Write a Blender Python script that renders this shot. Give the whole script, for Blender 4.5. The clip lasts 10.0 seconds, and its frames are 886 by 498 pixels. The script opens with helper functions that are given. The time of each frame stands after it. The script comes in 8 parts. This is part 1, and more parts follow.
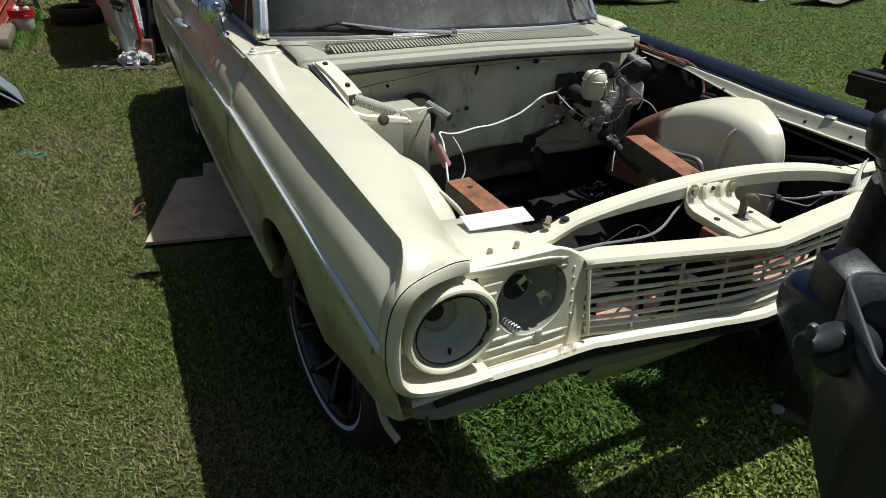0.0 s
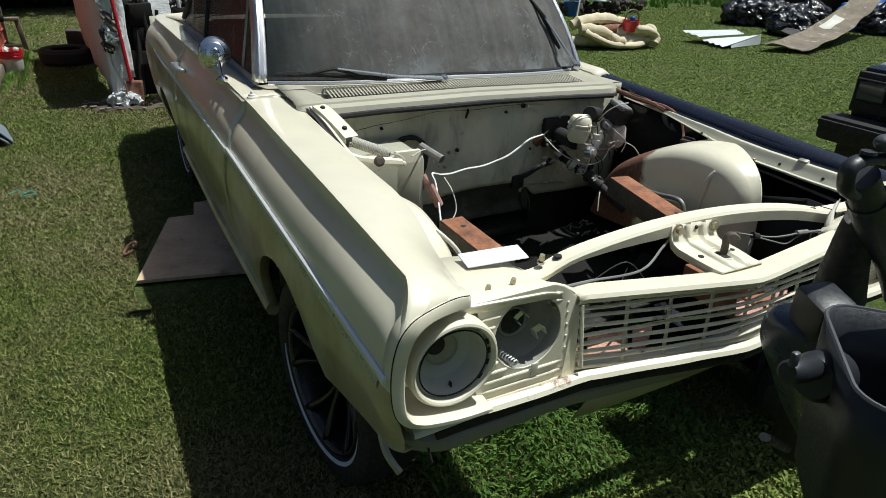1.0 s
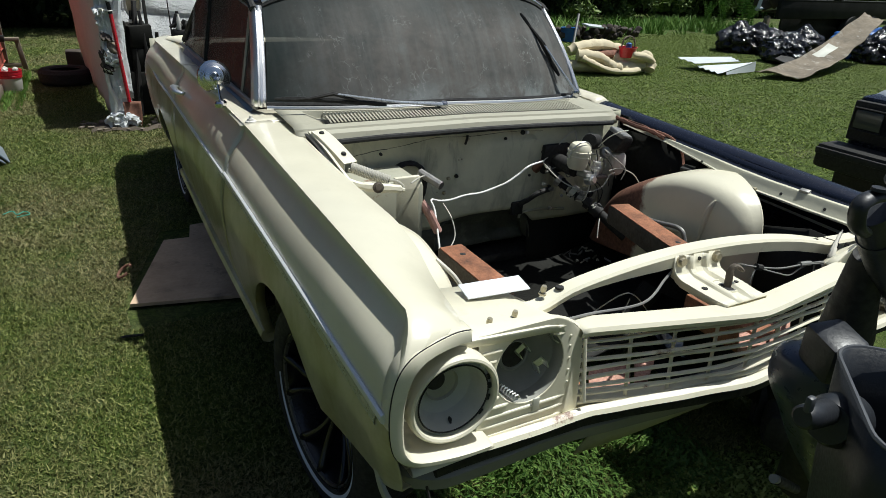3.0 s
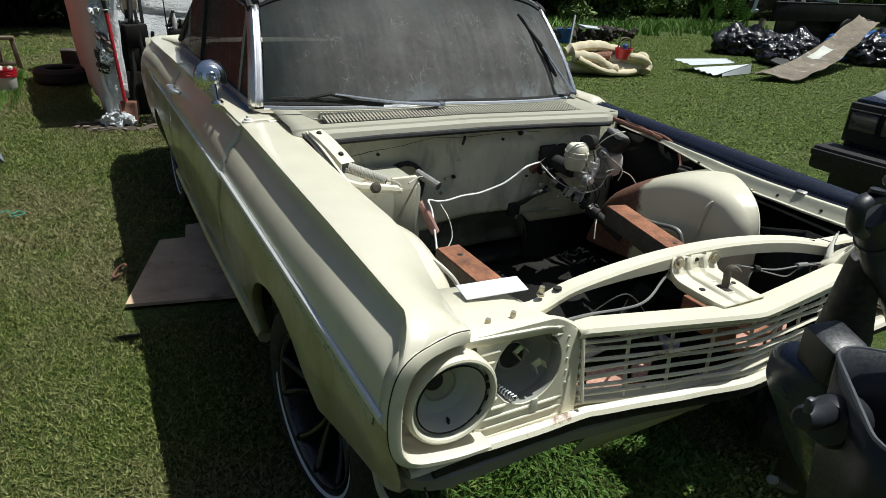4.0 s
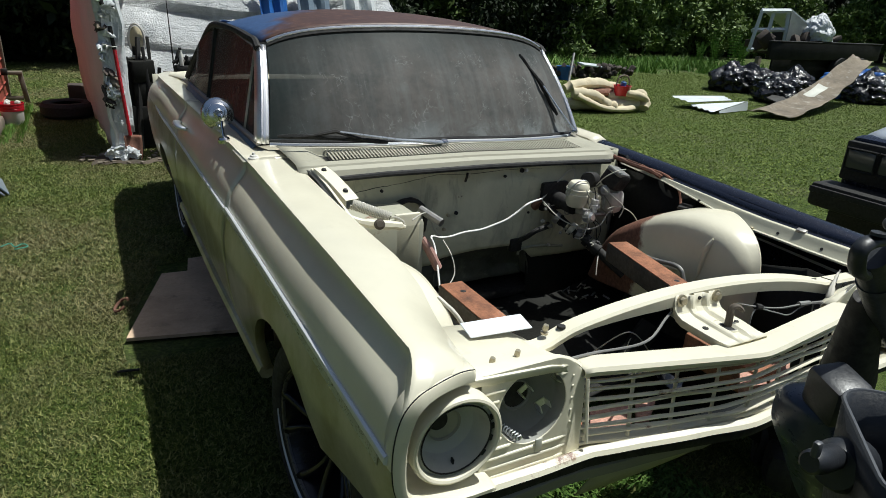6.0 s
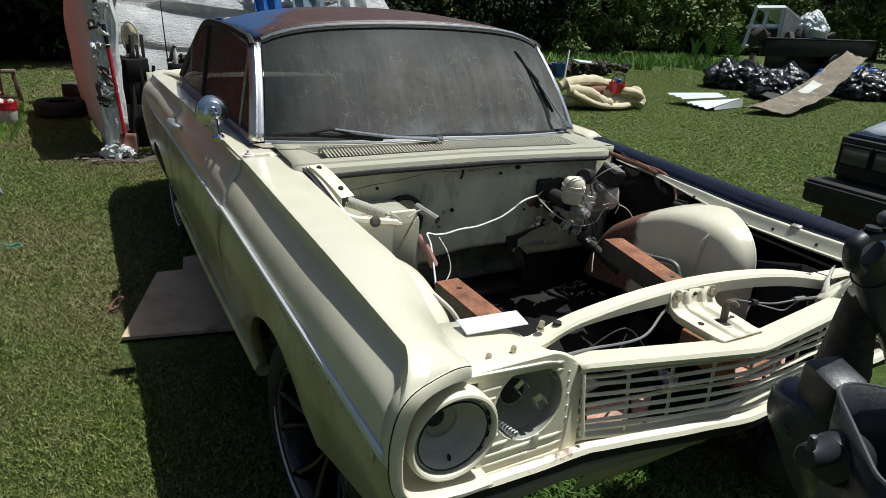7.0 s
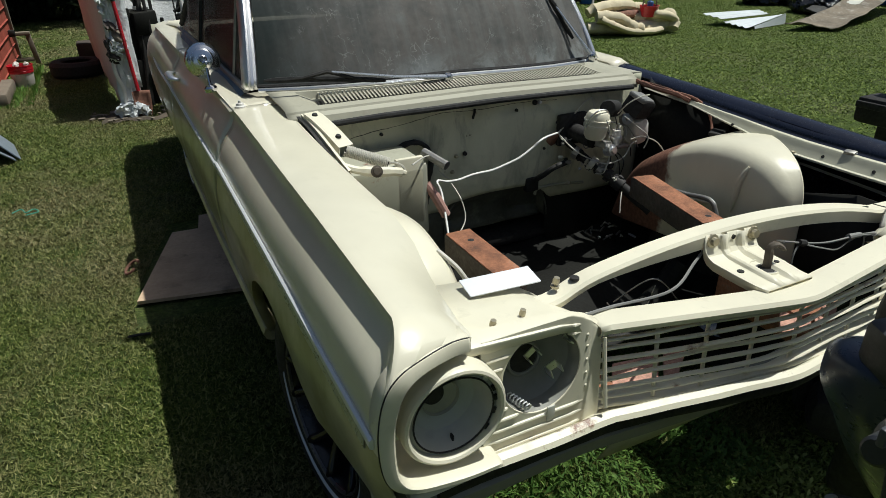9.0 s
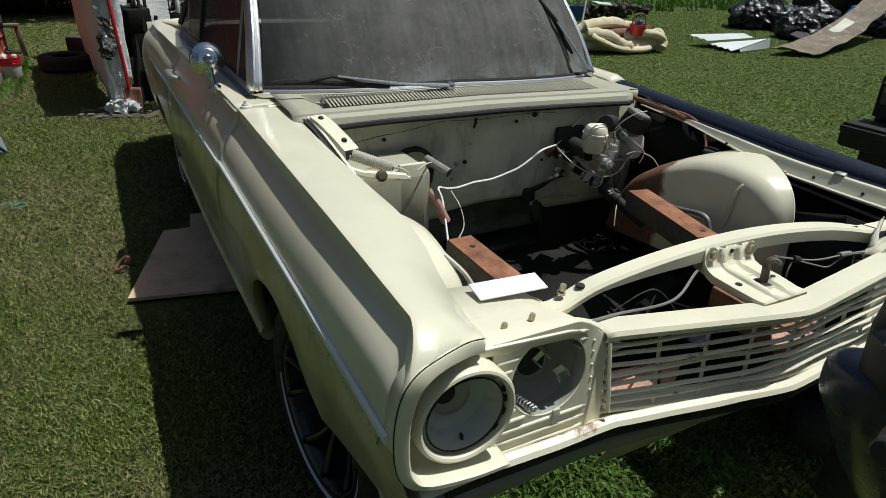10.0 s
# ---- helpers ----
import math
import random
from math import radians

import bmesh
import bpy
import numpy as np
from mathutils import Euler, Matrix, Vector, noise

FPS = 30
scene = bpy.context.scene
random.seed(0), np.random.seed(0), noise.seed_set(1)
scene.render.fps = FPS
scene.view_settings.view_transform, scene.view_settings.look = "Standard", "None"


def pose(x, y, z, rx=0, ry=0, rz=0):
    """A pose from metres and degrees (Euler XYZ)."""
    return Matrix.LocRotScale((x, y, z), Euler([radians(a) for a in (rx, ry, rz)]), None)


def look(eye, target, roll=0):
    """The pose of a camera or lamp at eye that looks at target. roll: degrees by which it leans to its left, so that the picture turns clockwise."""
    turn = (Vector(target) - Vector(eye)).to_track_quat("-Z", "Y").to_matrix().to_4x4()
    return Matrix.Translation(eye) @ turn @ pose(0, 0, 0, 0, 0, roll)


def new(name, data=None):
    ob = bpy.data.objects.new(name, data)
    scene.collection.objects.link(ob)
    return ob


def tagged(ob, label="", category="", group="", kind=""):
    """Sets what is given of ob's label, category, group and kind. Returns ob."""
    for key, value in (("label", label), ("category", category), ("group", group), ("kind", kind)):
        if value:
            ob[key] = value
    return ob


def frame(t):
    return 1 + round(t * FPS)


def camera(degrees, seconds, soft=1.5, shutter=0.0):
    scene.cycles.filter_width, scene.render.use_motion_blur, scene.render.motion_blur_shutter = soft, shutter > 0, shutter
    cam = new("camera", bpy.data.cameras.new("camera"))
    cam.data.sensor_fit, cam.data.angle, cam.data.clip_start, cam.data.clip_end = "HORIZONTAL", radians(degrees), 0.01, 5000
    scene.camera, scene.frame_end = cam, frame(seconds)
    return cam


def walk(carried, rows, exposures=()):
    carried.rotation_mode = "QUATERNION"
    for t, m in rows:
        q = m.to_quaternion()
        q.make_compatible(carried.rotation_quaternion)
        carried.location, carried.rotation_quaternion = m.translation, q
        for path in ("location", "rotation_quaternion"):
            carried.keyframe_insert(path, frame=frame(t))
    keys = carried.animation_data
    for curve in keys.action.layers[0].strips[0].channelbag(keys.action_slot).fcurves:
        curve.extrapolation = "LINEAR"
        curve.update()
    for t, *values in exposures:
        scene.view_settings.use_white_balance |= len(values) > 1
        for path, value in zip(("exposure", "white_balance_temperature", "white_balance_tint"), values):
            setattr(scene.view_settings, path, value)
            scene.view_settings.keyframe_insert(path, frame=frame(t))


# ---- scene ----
cam = camera(69.1, 10.0, 0.6)
PATH = [
    (0, (-1.281, -0.798, 1.617), (-0.494, 0.753, 0.629), 1.5),
    (0.5, (-1.326, -0.834, 1.635), (-0.461, 0.726, 0.729), 2.4),
    (1, (-1.341, -0.83, 1.642), (-0.482, 0.747, 0.761), 2.2),
    (1.5, (-1.316, -0.823, 1.656), (-0.401, 0.778, 0.881), 2.6),
    (2, (-1.328, -0.817, 1.658), (-0.454, 0.816, 0.902), 2.9),
    (2.5, (-1.333, -0.804, 1.652), (-0.456, 0.797, 0.835), 2.9),
    (4, (-1.338, -0.791, 1.647), (-0.445, 0.801, 0.829), 3.1),
    (4.5, (-1.344, -0.789, 1.656), (-0.433, 0.823, 0.901), 3.2),
    (5, (-1.354, -0.787, 1.663), (-0.453, 0.843, 0.935), 3.2),
    (6.5, (-1.35, -0.792, 1.661), (-0.438, 0.834, 0.938), 3.3),
    (7, (-1.35, -0.791, 1.659), (-0.433, 0.829, 0.93), 3.2),
    (7.5, (-1.349, -0.791, 1.652), (-0.431, 0.822, 0.908), 3.6),
    (8, (-1.325, -0.769, 1.639), (-0.422, 0.827, 0.84), 2.9),
    (8.5, (-1.27, -0.729, 1.629), (-0.401, 0.861, 0.782), 1.1),
    (9, (-1.201, -0.677, 1.616), (-0.409, 0.927, 0.721), -0.8),
    (9.5, (-1.181, -0.66, 1.599), (-0.435, 0.944, 0.665), -2.3),
    (10, (-1.271, -0.676, 1.618), (-0.421, 0.913, 0.749), 1.9),
]
walk(cam, [(t, look(eye, target, roll)) for t, eye, target, roll in PATH], exposures=[(0.0, 0.03, 6150, 5.5), (0.5, 0.10, 6150, 5.5), (7.5, 0.10, 6150, 5.5), (8.5, -0.03, 6250, 5.0), (9.0, -0.12, 6250, 4.6), (9.5, -0.19, 6250, 4.6), (10.0, -0.16, 6250, 4.6)])

# ---- light ----
world = bpy.data.worlds.new("sky")
scene.world = world
world.use_nodes = True
wn = world.node_tree.nodes
sky = wn.new("ShaderNodeTexSky")
sky.sky_type = "NISHITA"
sky.sun_disc = False
sky.dust_density = 2.5
sky.sun_elevation = radians(68)
sky.sun_rotation = radians(99)
wn["Background"].inputs["Strength"].default_value = 0.058
world.node_tree.links.new(sky.outputs[0], wn["Background"].inputs["Color"])
sun = new("sun", bpy.data.lights.new("sun", "SUN"))
sun.data.energy, sun.data.angle, sun.data.color = 4.9, radians(0.53), (1.0, 0.972, 0.905)
sun.matrix_world = look((0.39 * 20, -0.06 * 20, 20), (0, 0, 0))


# ---- materials ----
def nodes_of(name):
    m = bpy.data.materials.new(name)
    m.use_nodes = True
    t = m.node_tree
    return m, t, t.nodes, t.links, t.nodes["Principled BSDF"]


def ramp(t, fac, stops):
    r = t.nodes.new("ShaderNodeValToRGB")
    r.color_ramp.elements[0].position, r.color_ramp.elements[0].color = stops[0][0], (*stops[0][1], 1)
    r.color_ramp.elements[1].position, r.color_ramp.elements[1].color = stops[-1][0], (*stops[-1][1], 1)
    for p, c in stops[1:-1]:
        e = r.color_ramp.elements.new(p)
        e.color = (*c, 1)
    t.links.new(fac, r.inputs[0])
    return r.outputs[0]


def noise_of(t, scale, detail=6, rough=0.6, vec=None, distort=0.0):
    n = t.nodes.new("ShaderNodeTexNoise")
    n.inputs["Scale"].default_value, n.inputs["Detail"].default_value = scale, detail
    n.inputs["Roughness"].default_value, n.inputs["Distortion"].default_value = rough, distort
    t.links.new(vec if vec else coords(t), n.inputs["Vector"])
    return n.outputs["Fac"]


def coords(t):
    g = t.nodes.new("ShaderNodeNewGeometry")
    return g.outputs["Position"]


def mixc(t, fac, a, b, mode="MIX"):
    m = t.nodes.new("ShaderNodeMix")
    m.data_type, m.blend_type = "RGBA", mode
    for sock, v in ((m.inputs[0], fac), (m.inputs[6], a), (m.inputs[7], b)):
        if isinstance(v, (int, float)):
            sock.default_value = v
        elif isinstance(v, tuple):
            sock.default_value = (*v, 1)
        else:
            t.links.new(v, sock)
    return m.outputs[2]


def math_of(t, op, a, b=0.0, clamp=False):
    m = t.nodes.new("ShaderNodeMath")
    m.operation, m.use_clamp = op, clamp
    for sock, v in ((m.inputs[0], a), (m.inputs[1], b)):
        if isinstance(v, (int, float)):
            sock.default_value = v
        else:
            t.links.new(v, sock)
    return m.outputs[0]


def bump(t, bsdf, height, strength=0.3, dist=0.01):
    b = t.nodes.new("ShaderNodeBump")
    b.inputs["Strength"].default_value, b.inputs["Distance"].default_value = strength, dist
    t.links.new(height, b.inputs["Height"])
    t.links.new(b.outputs[0], bsdf.inputs["Normal"])


def plain(name, col, rough=0.5, metal=0.0, big=3.0, fine=60.0, amt=0.25, relief=0.15, stain=None, spec=0.5):
    """A surface with broad and fine variation, and stains of another colour."""
    m, t, n, l, p = nodes_of(name)
    dark = tuple(c * (1 - amt) for c in col)
    light = tuple(min(1, c * (1 + amt * 0.5)) for c in col)
    a = noise_of(t, big, 5)
    f = noise_of(t, fine, 4)
    c = ramp(t, a, [(0.3, dark), (0.7, light)])
    c = mixc(t, ramp(t, f, [(0.35, (0.0, 0.0, 0.0)), (0.75, (0.35, 0.35, 0.35))]), c, dark)
    if stain:
        c = mixc(t, ramp(t, noise_of(t, big * 2.3, 8, 0.7), [(0.56, (0, 0, 0)), (0.72, (0.8, 0.8, 0.8))]), c, stain)
    l.new(c, p.inputs["Base Color"])
    p.inputs["Metallic"].default_value = metal
    p.inputs["Specular IOR Level"].default_value = spec
    l.new(ramp(t, f, [(0.3, (rough * 0.8,) * 3), (0.7, (min(1, rough * 1.25),) * 3)]), p.inputs["Roughness"])
    bump(t, p, f, relief, 0.004)
    return m


CREAM = (0.74, 0.70, 0.55)


def paint(name, col=CREAM, rust=0.0, rough=0.42):
    """Old satin car paint: faded, dusty, with grime and a little rust."""
    m, t, n, l, p = nodes_of(name)
    a = noise_of(t, 2.2, 6)
    f = noise_of(t, 90, 4)
    g = noise_of(t, 14, 8, 0.7)
    c = ramp(t, a, [(0.3, tuple(v * 0.86 for v in col)), (0.7, col)])
    c = mixc(t, ramp(t, g, [(0.58, (0, 0, 0)), (0.8, (0.55, 0.55, 0.55))]), c, tuple(v * 0.55 for v in col))
    if rust:
        r = ramp(t, noise_of(t, 5, 9, 0.7), [(0.66 - rust * 0.2, (0, 0, 0)), (0.72 - rust * 0.2, (1, 1, 1))])
        c = mixc(t, r, c, ramp(t, f, [(0.3, (0.09, 0.03, 0.015)), (0.7, (0.22, 0.08, 0.035))]))
    l.new(c, p.inputs["Base Color"])
    l.new(ramp(t, g, [(0.3, (rough * 0.8,) * 3), (0.75, (rough * 1.4,) * 3)]), p.inputs["Roughness"])
    bump(t, p, mixc(t, 0.3, a, f), 0.06, 0.01)
    return m


def stained_panel():
    """Greenish cream panel under years of oil mist, with dark smears and runs."""
    m, t, n, l, p = nodes_of("oily_cream_paint")
    mp = n.new("ShaderNodeMapping")
    mp.inputs["Scale"].default_value = (7, 7, 2.2)
    l.new(coords(t), mp.inputs["Vector"])
    run = noise_of(t, 1.6, 8, 0.68, vec=mp.outputs[0], distort=0.8)
    blot = noise_of(t, 3.4, 7, 0.62, distort=0.6)
    f = noise_of(t, 80, 4)
    c = ramp(t, blot, [(0.32, (0.40, 0.395, 0.29)), (0.52, (0.58, 0.57, 0.425)), (0.7, (0.68, 0.66, 0.50))])
    c = mixc(t, ramp(t, run, [(0.54, (0, 0, 0)), (0.76, (0.7, 0.7, 0.7))]), c, (0.10, 0.10, 0.08))
    c = mixc(t, ramp(t, noise_of(t, 22, 6, 0.7), [(0.66, (0, 0, 0)), (0.70, (0.8, 0.8, 0.8))]), c, (0.06, 0.045, 0.03))
    l.new(c, p.inputs["Base Color"])
    p.inputs["Roughness"].default_value = 0.5
    bump(t, p, mixc(t, 0.3, blot, f), 0.15, 0.012)
    return m


def door_paint():
    """Cream side paint with a pinkish-brown door patch and olive tone below the moulding."""
    m, t, n, l, p = nodes_of("side_paint")
    a = noise_of(t, 2.2, 6)
    g = noise_of(t, 14, 8, 0.7)
    c = ramp(t, a, [(0.3, tuple(v * 0.84 for v in CREAM)), (0.7, CREAM)])
    c = mixc(t, ramp(t, g, [(0.58, (0, 0, 0)), (0.8, (0.28, 0.28, 0.28))]), c, tuple(v * 0.6 for v in CREAM))
    pos = t.nodes.new("ShaderNodeSeparateXYZ")
    l.new(coords(t), pos.inputs[0])
    # pinkish-brown tint over the upper door
    dy = math_of(t, "ABSOLUTE", math_of(t, "SUBTRACT", pos.outputs[1], 2.15))
    near = math_of(t, "SUBTRACT", 1.0, math_of(t, "DIVIDE", dy, 0.75), clamp=True)
    patch = math_of(t, "MULTIPLY", near, ramp(t, noise_of(t, 2.0, 4), [(0.3, (0, 0, 0)), (0.7, (1, 1, 1))]))
    c = mixc(t, math_of(t, "MULTIPLY", patch, 0.45), c, (0.66, 0.53, 0.46))
    # uneven darker olive tone everywhere below the moulding
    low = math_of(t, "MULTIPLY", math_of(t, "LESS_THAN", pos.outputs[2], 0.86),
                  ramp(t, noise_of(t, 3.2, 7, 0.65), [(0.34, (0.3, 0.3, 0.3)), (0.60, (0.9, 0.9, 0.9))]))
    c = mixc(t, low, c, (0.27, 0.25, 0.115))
    l.new(c, p.inputs["Base Color"])
    l.new(ramp(t, g, [(0.3, (0.28,) * 3), (0.75, (0.45,) * 3)]), p.inputs["Roughness"])
    p.inputs["Coat Weight"].default_value = 0.6
    p.inputs["Coat Roughness"].default_value = 0.13
    bump(t, p, a, 0.05, 0.012)
    return m


def rusty(name, base=(0.30, 0.11, 0.05), rough=0.85):
    m, t, n, l, p = nodes_of(name)
    a = noise_of(t, 9, 9, 0.75)
    f = noise_of(t, 120, 5, 0.7)
    c = ramp(t, a, [(0.3, (0.05, 0.028, 0.02)), (0.44, base), (0.58, tuple(v * 1.7 for v in base)), (0.7, (0.30, 0.22, 0.17))])
    c = mixc(t, ramp(t, f, [(0.4, (0, 0, 0)), (0.7, (0.5, 0.5, 0.5))]), c, (0.12, 0.05, 0.03))
    l.new(c, p.inputs["Base Color"])
    p.inputs["Roughness"].default_value = rough
    bump(t, p, f, 0.4, 0.004)
    return m


def rusted_dome():
    """Inner wing: cream paint that gives way to brown rust at the rear."""
    m, t, n, l, p = nodes_of("inner_wing_paint")
    pos = t.nodes.new("ShaderNodeSeparateXYZ")
    l.new(coords(t), pos.inputs[0])
    f = noise_of(t, 70, 5)
    edge = math_of(t, "ADD", pos.outputs[1], math_of(t, "MULTIPLY", math_of(t, "SUBTRACT", noise_of(t, 9, 7), 0.5), 0.28))
    side = math_of(t, "GREATER_THAN", pos.outputs[0], 0.0)
    r = math_of(t, "MULTIPLY", side, ramp(t, edge, [(0.955, (0, 0, 0)), (1.0, (1, 1, 1))]))
    c = ramp(t, noise_of(t, 3, 6), [(0.3, tuple(v * 0.82 for v in CREAM)), (0.7, CREAM)])
    c = mixc(t, r, c, ramp(t, f, [(0.3, (0.10, 0.045, 0.03)), (0.7, (0.24, 0.11, 0.07))]))
    l.new(c, p.inputs["Base Color"])
    l.new(math_of(t, "ADD", 0.3, math_of(t, "MULTIPLY", r, 0.5)), p.inputs["Roughness"])
    bump(t, p, noise_of(t, 12, 4), 0.12, 0.01)
    return m


def roof_paint():
    """Roof: burnt brown surface rust with the old blue left on one corner."""
    m, t, n, l, p = nodes_of("roof_paint")
    pos = t.nodes.new("ShaderNodeSeparateXYZ")
    l.new(coords(t), pos.inputs[0])
    wob = math_of(t, "MULTIPLY", math_of(t, "SUBTRACT", noise_of(t, 5, 8, 0.65), 0.5), 0.5)
    s = math_of(t, "ADD", math_of(t, "SUBTRACT", math_of(t, "MULTIPLY", pos.outputs[1], 0.55), pos.outputs[0]), wob)
    blue = ramp(t, math_of(t, "SUBTRACT", s, 1.74), [(0.0, (0, 0, 0)), (0.12, (1, 1, 1))])
    f = noise_of(t, 25, 8, 0.7)
    c = ramp(t, f, [(0.3, (0.034, 0.017, 0.014)), (0.55, (0.070, 0.034, 0.025)), (0.8, (0.22, 0.12, 0.07))])
    c = mixc(t, blue, c, ramp(t, f, [(0.3, (0.02, 0.05, 0.13)), (0.75, (0.05, 0.10, 0.22))]))
    l.new(c, p.inputs["Base Color"])
    p.inputs["Roughness"].default_value = 0.5
    bump(t, p, f, 0.1, 0.004)
    return m


def dirty_glass():
    """Windscreen glass under a film of dust with pale dried trails; cleaner and greener towards one edge."""
    m, t, n, l, p = nodes_of("dusty_glass")
    out = n["Material Output"]
    p.inputs["Base Color"].default_value = (0.012, 0.02, 0.02, 1)
    p.inputs["Roughness"].default_value = 0.4
    p.inputs["Specular IOR Level"].default_value = 0.03
    p.inputs["Alpha"].default_value = 0.93
    pos = n.new("ShaderNodeSeparateXYZ")
    l.new(coords(t), pos.inputs[0])
    dust = n.new("ShaderNodeBsdfDiffuse")
    a = noise_of(t, 4, 8, 0.65)
    f = noise_of(t, 45, 6, 0.7)
    st = n.new("ShaderNodeMapping")
    st.inputs["Scale"].default_value = (26, 2.5, 2.5)
    l.new(coords(t), st.inputs["Vector"])
    streak = noise_of(t, 1.0, 5, 0.6, vec=st.outputs[0])
    dcol = ramp(t, a, [(0.3, (0.105, 0.108, 0.106)), (0.55, (0.165, 0.152, 0.142)), (0.75, (0.175, 0.188, 0.19))])
    dcol = mixc(t, ramp(t, streak, [(0.42, (0, 0, 0)), (0.7, (0.55, 0.55, 0.55))]), dcol, (0.22, 0.225, 0.22))

    def trails(scale, lo, hi, wide, warp):
        v = n.new("ShaderNodeTexVoronoi")
        v.feature = "DISTANCE_TO_EDGE"
        v.inputs["Scale"].default_value = scale
        nn = n.new("ShaderNodeTexNoise")
        nn.inputs["Scale"].default_value = scale * 1.6
        l.new(coords(t), nn.inputs["Vector"])
        sc = n.new("ShaderNodeVectorMath")
        sc.operation = "SCALE"
        sc.inputs["Scale"].default_value = warp
        l.new(nn.outputs["Color"], sc.inputs[0])
        wv = n.new("ShaderNodeVectorMath")
        wv.operation = "ADD"
        st2 = n.new("ShaderNodeMapping")
        st2.inputs["Scale"].default_value = (1.5, 0.75, 0.75)
        l.new(coords(t), st2.inputs["Vector"])
        l.new(st2.outputs[0], wv.inputs[0])
        l.new(sc.outputs[0], wv.inputs[1])
        l.new(wv.outputs[0], v.inputs["Vector"])
        thin = ramp(t, v.outputs["Distance"], [(0.0, (1, 1, 1)), (wide, (0, 0, 0))])
        some = ramp(t, noise_of(t, scale * 0.45, 3, 0.6), [(lo, (0, 0, 0)), (hi, (1, 1, 1))])
        return math_of(t, "MULTIPLY", thin, some)

    trail = math_of(t, "MAXIMUM", trails(13, 0.55, 0.63, 0.030, 0.16), trails(34, 0.60, 0.68, 0.06, 0.07))
    dcol = mixc(t, math_of(t, "MULTIPLY", trail, 0.55), dcol, (0.46, 0.47, 0.46))
    # pale crust of dried dust along the foot of the glass
    foot = math_of(t, "MULTIPLY_ADD", pos.outputs[2], -9.5)
    foot.node.inputs[2].default_value = 11.25
    foot.node.use_clamp = True
    crust = math_of(t, "MULTIPLY", foot, ramp(t, noise_of(t, 6, 9, 0.72, distort=0.5), [(0.47, (0, 0, 0)), (0.56, (0.8, 0.8, 0.8))]))
    span = math_of(t, "MULTIPLY_ADD", pos.outputs[0], 4.0)
    span.node.inputs[2].default_value = 1.6
    span.node.use_clamp = True
    dcol = mixc(t, math_of(t, "MULTIPLY", crust, span), dcol, (0.36, 0.39, 0.39))
    l.new(dcol, dust.inputs["Color"])
    edge = math_of(t, "MULTIPLY_ADD", pos.outputs[0], 3.2)
    edge.node.inputs[2].default_value = 2.35
    edge.node.use_clamp = True
    top = math_of(t, "MULTIPLY_ADD", pos.outputs[2], -5.5)
    top.node.inputs[2].default_value = 8.5
    top.node.use_clamp = True
    cover = ramp(t, mixc(t, 0.4, a, f), [(0.3, (0.5,) * 3), (0.65, (0.78,) * 3)])
    cover = math_of(t, "MULTIPLY", cover, math_of(t, "MULTIPLY_ADD", math_of(t, "MULTIPLY", edge, top), 0.90))
    cover.node.inputs[1].links[0].from_node.inputs[2].default_value = 0.14
    mix = n.new("ShaderNodeMixShader")
    l.new(cover, mix.inputs[0])
    l.new(p.outputs[0], mix.inputs[1])
    l.new(dust.outputs[0], mix.inputs[2])
    l.new(mix.outputs[0], out.inputs[0])
    return m


def clear_glass():
    m, t, n, l, p = nodes_of("side_glass")
    l.new(ramp(t, noise_of(t, 9, 7, 0.7), [(0.3, (0.022, 0.024, 0.024)), (0.75, (0.075, 0.07, 0.065))]), p.inputs["Base Color"])
    p.inputs["Roughness"].default_value = 0.16
    p.inputs["IOR"].default_value = 1.06
    l.new(ramp(t, noise_of(t, 6, 6), [(0.3, (0.93,) * 3), (0.7, (0.98,) * 3)]), p.inputs["Alpha"])
    return m


def grass_mat():
    m, t, n, l, p = nodes_of("grass_blades")
    g = n.new("ShaderNodeNewGeometry")
    big = noise_of(t, 0.9, 6, 0.65)
    c1 = ramp(t, g.outputs["Random Per Island"], [(0.0, (0.040, 0.066, 0.010)), (0.5, (0.100, 0.130, 0.024)), (1.0, (0.245, 0.255, 0.085))])
    c2 = ramp(t, g.outputs["Random Per Island"], [(0.0, (0.13, 0.115, 0.05)), (1.0, (0.255, 0.222, 0.108))])
    l.new(mixc(t, ramp(t, big, [(0.43, (0, 0, 0)), (0.61, (0.85, 0.85, 0.85))]), c1, c2), p.inputs["Base Color"])
    p.inputs["Roughness"].default_value = 0.6
    p.inputs["Specular IOR Level"].default_value = 0.25
    return m


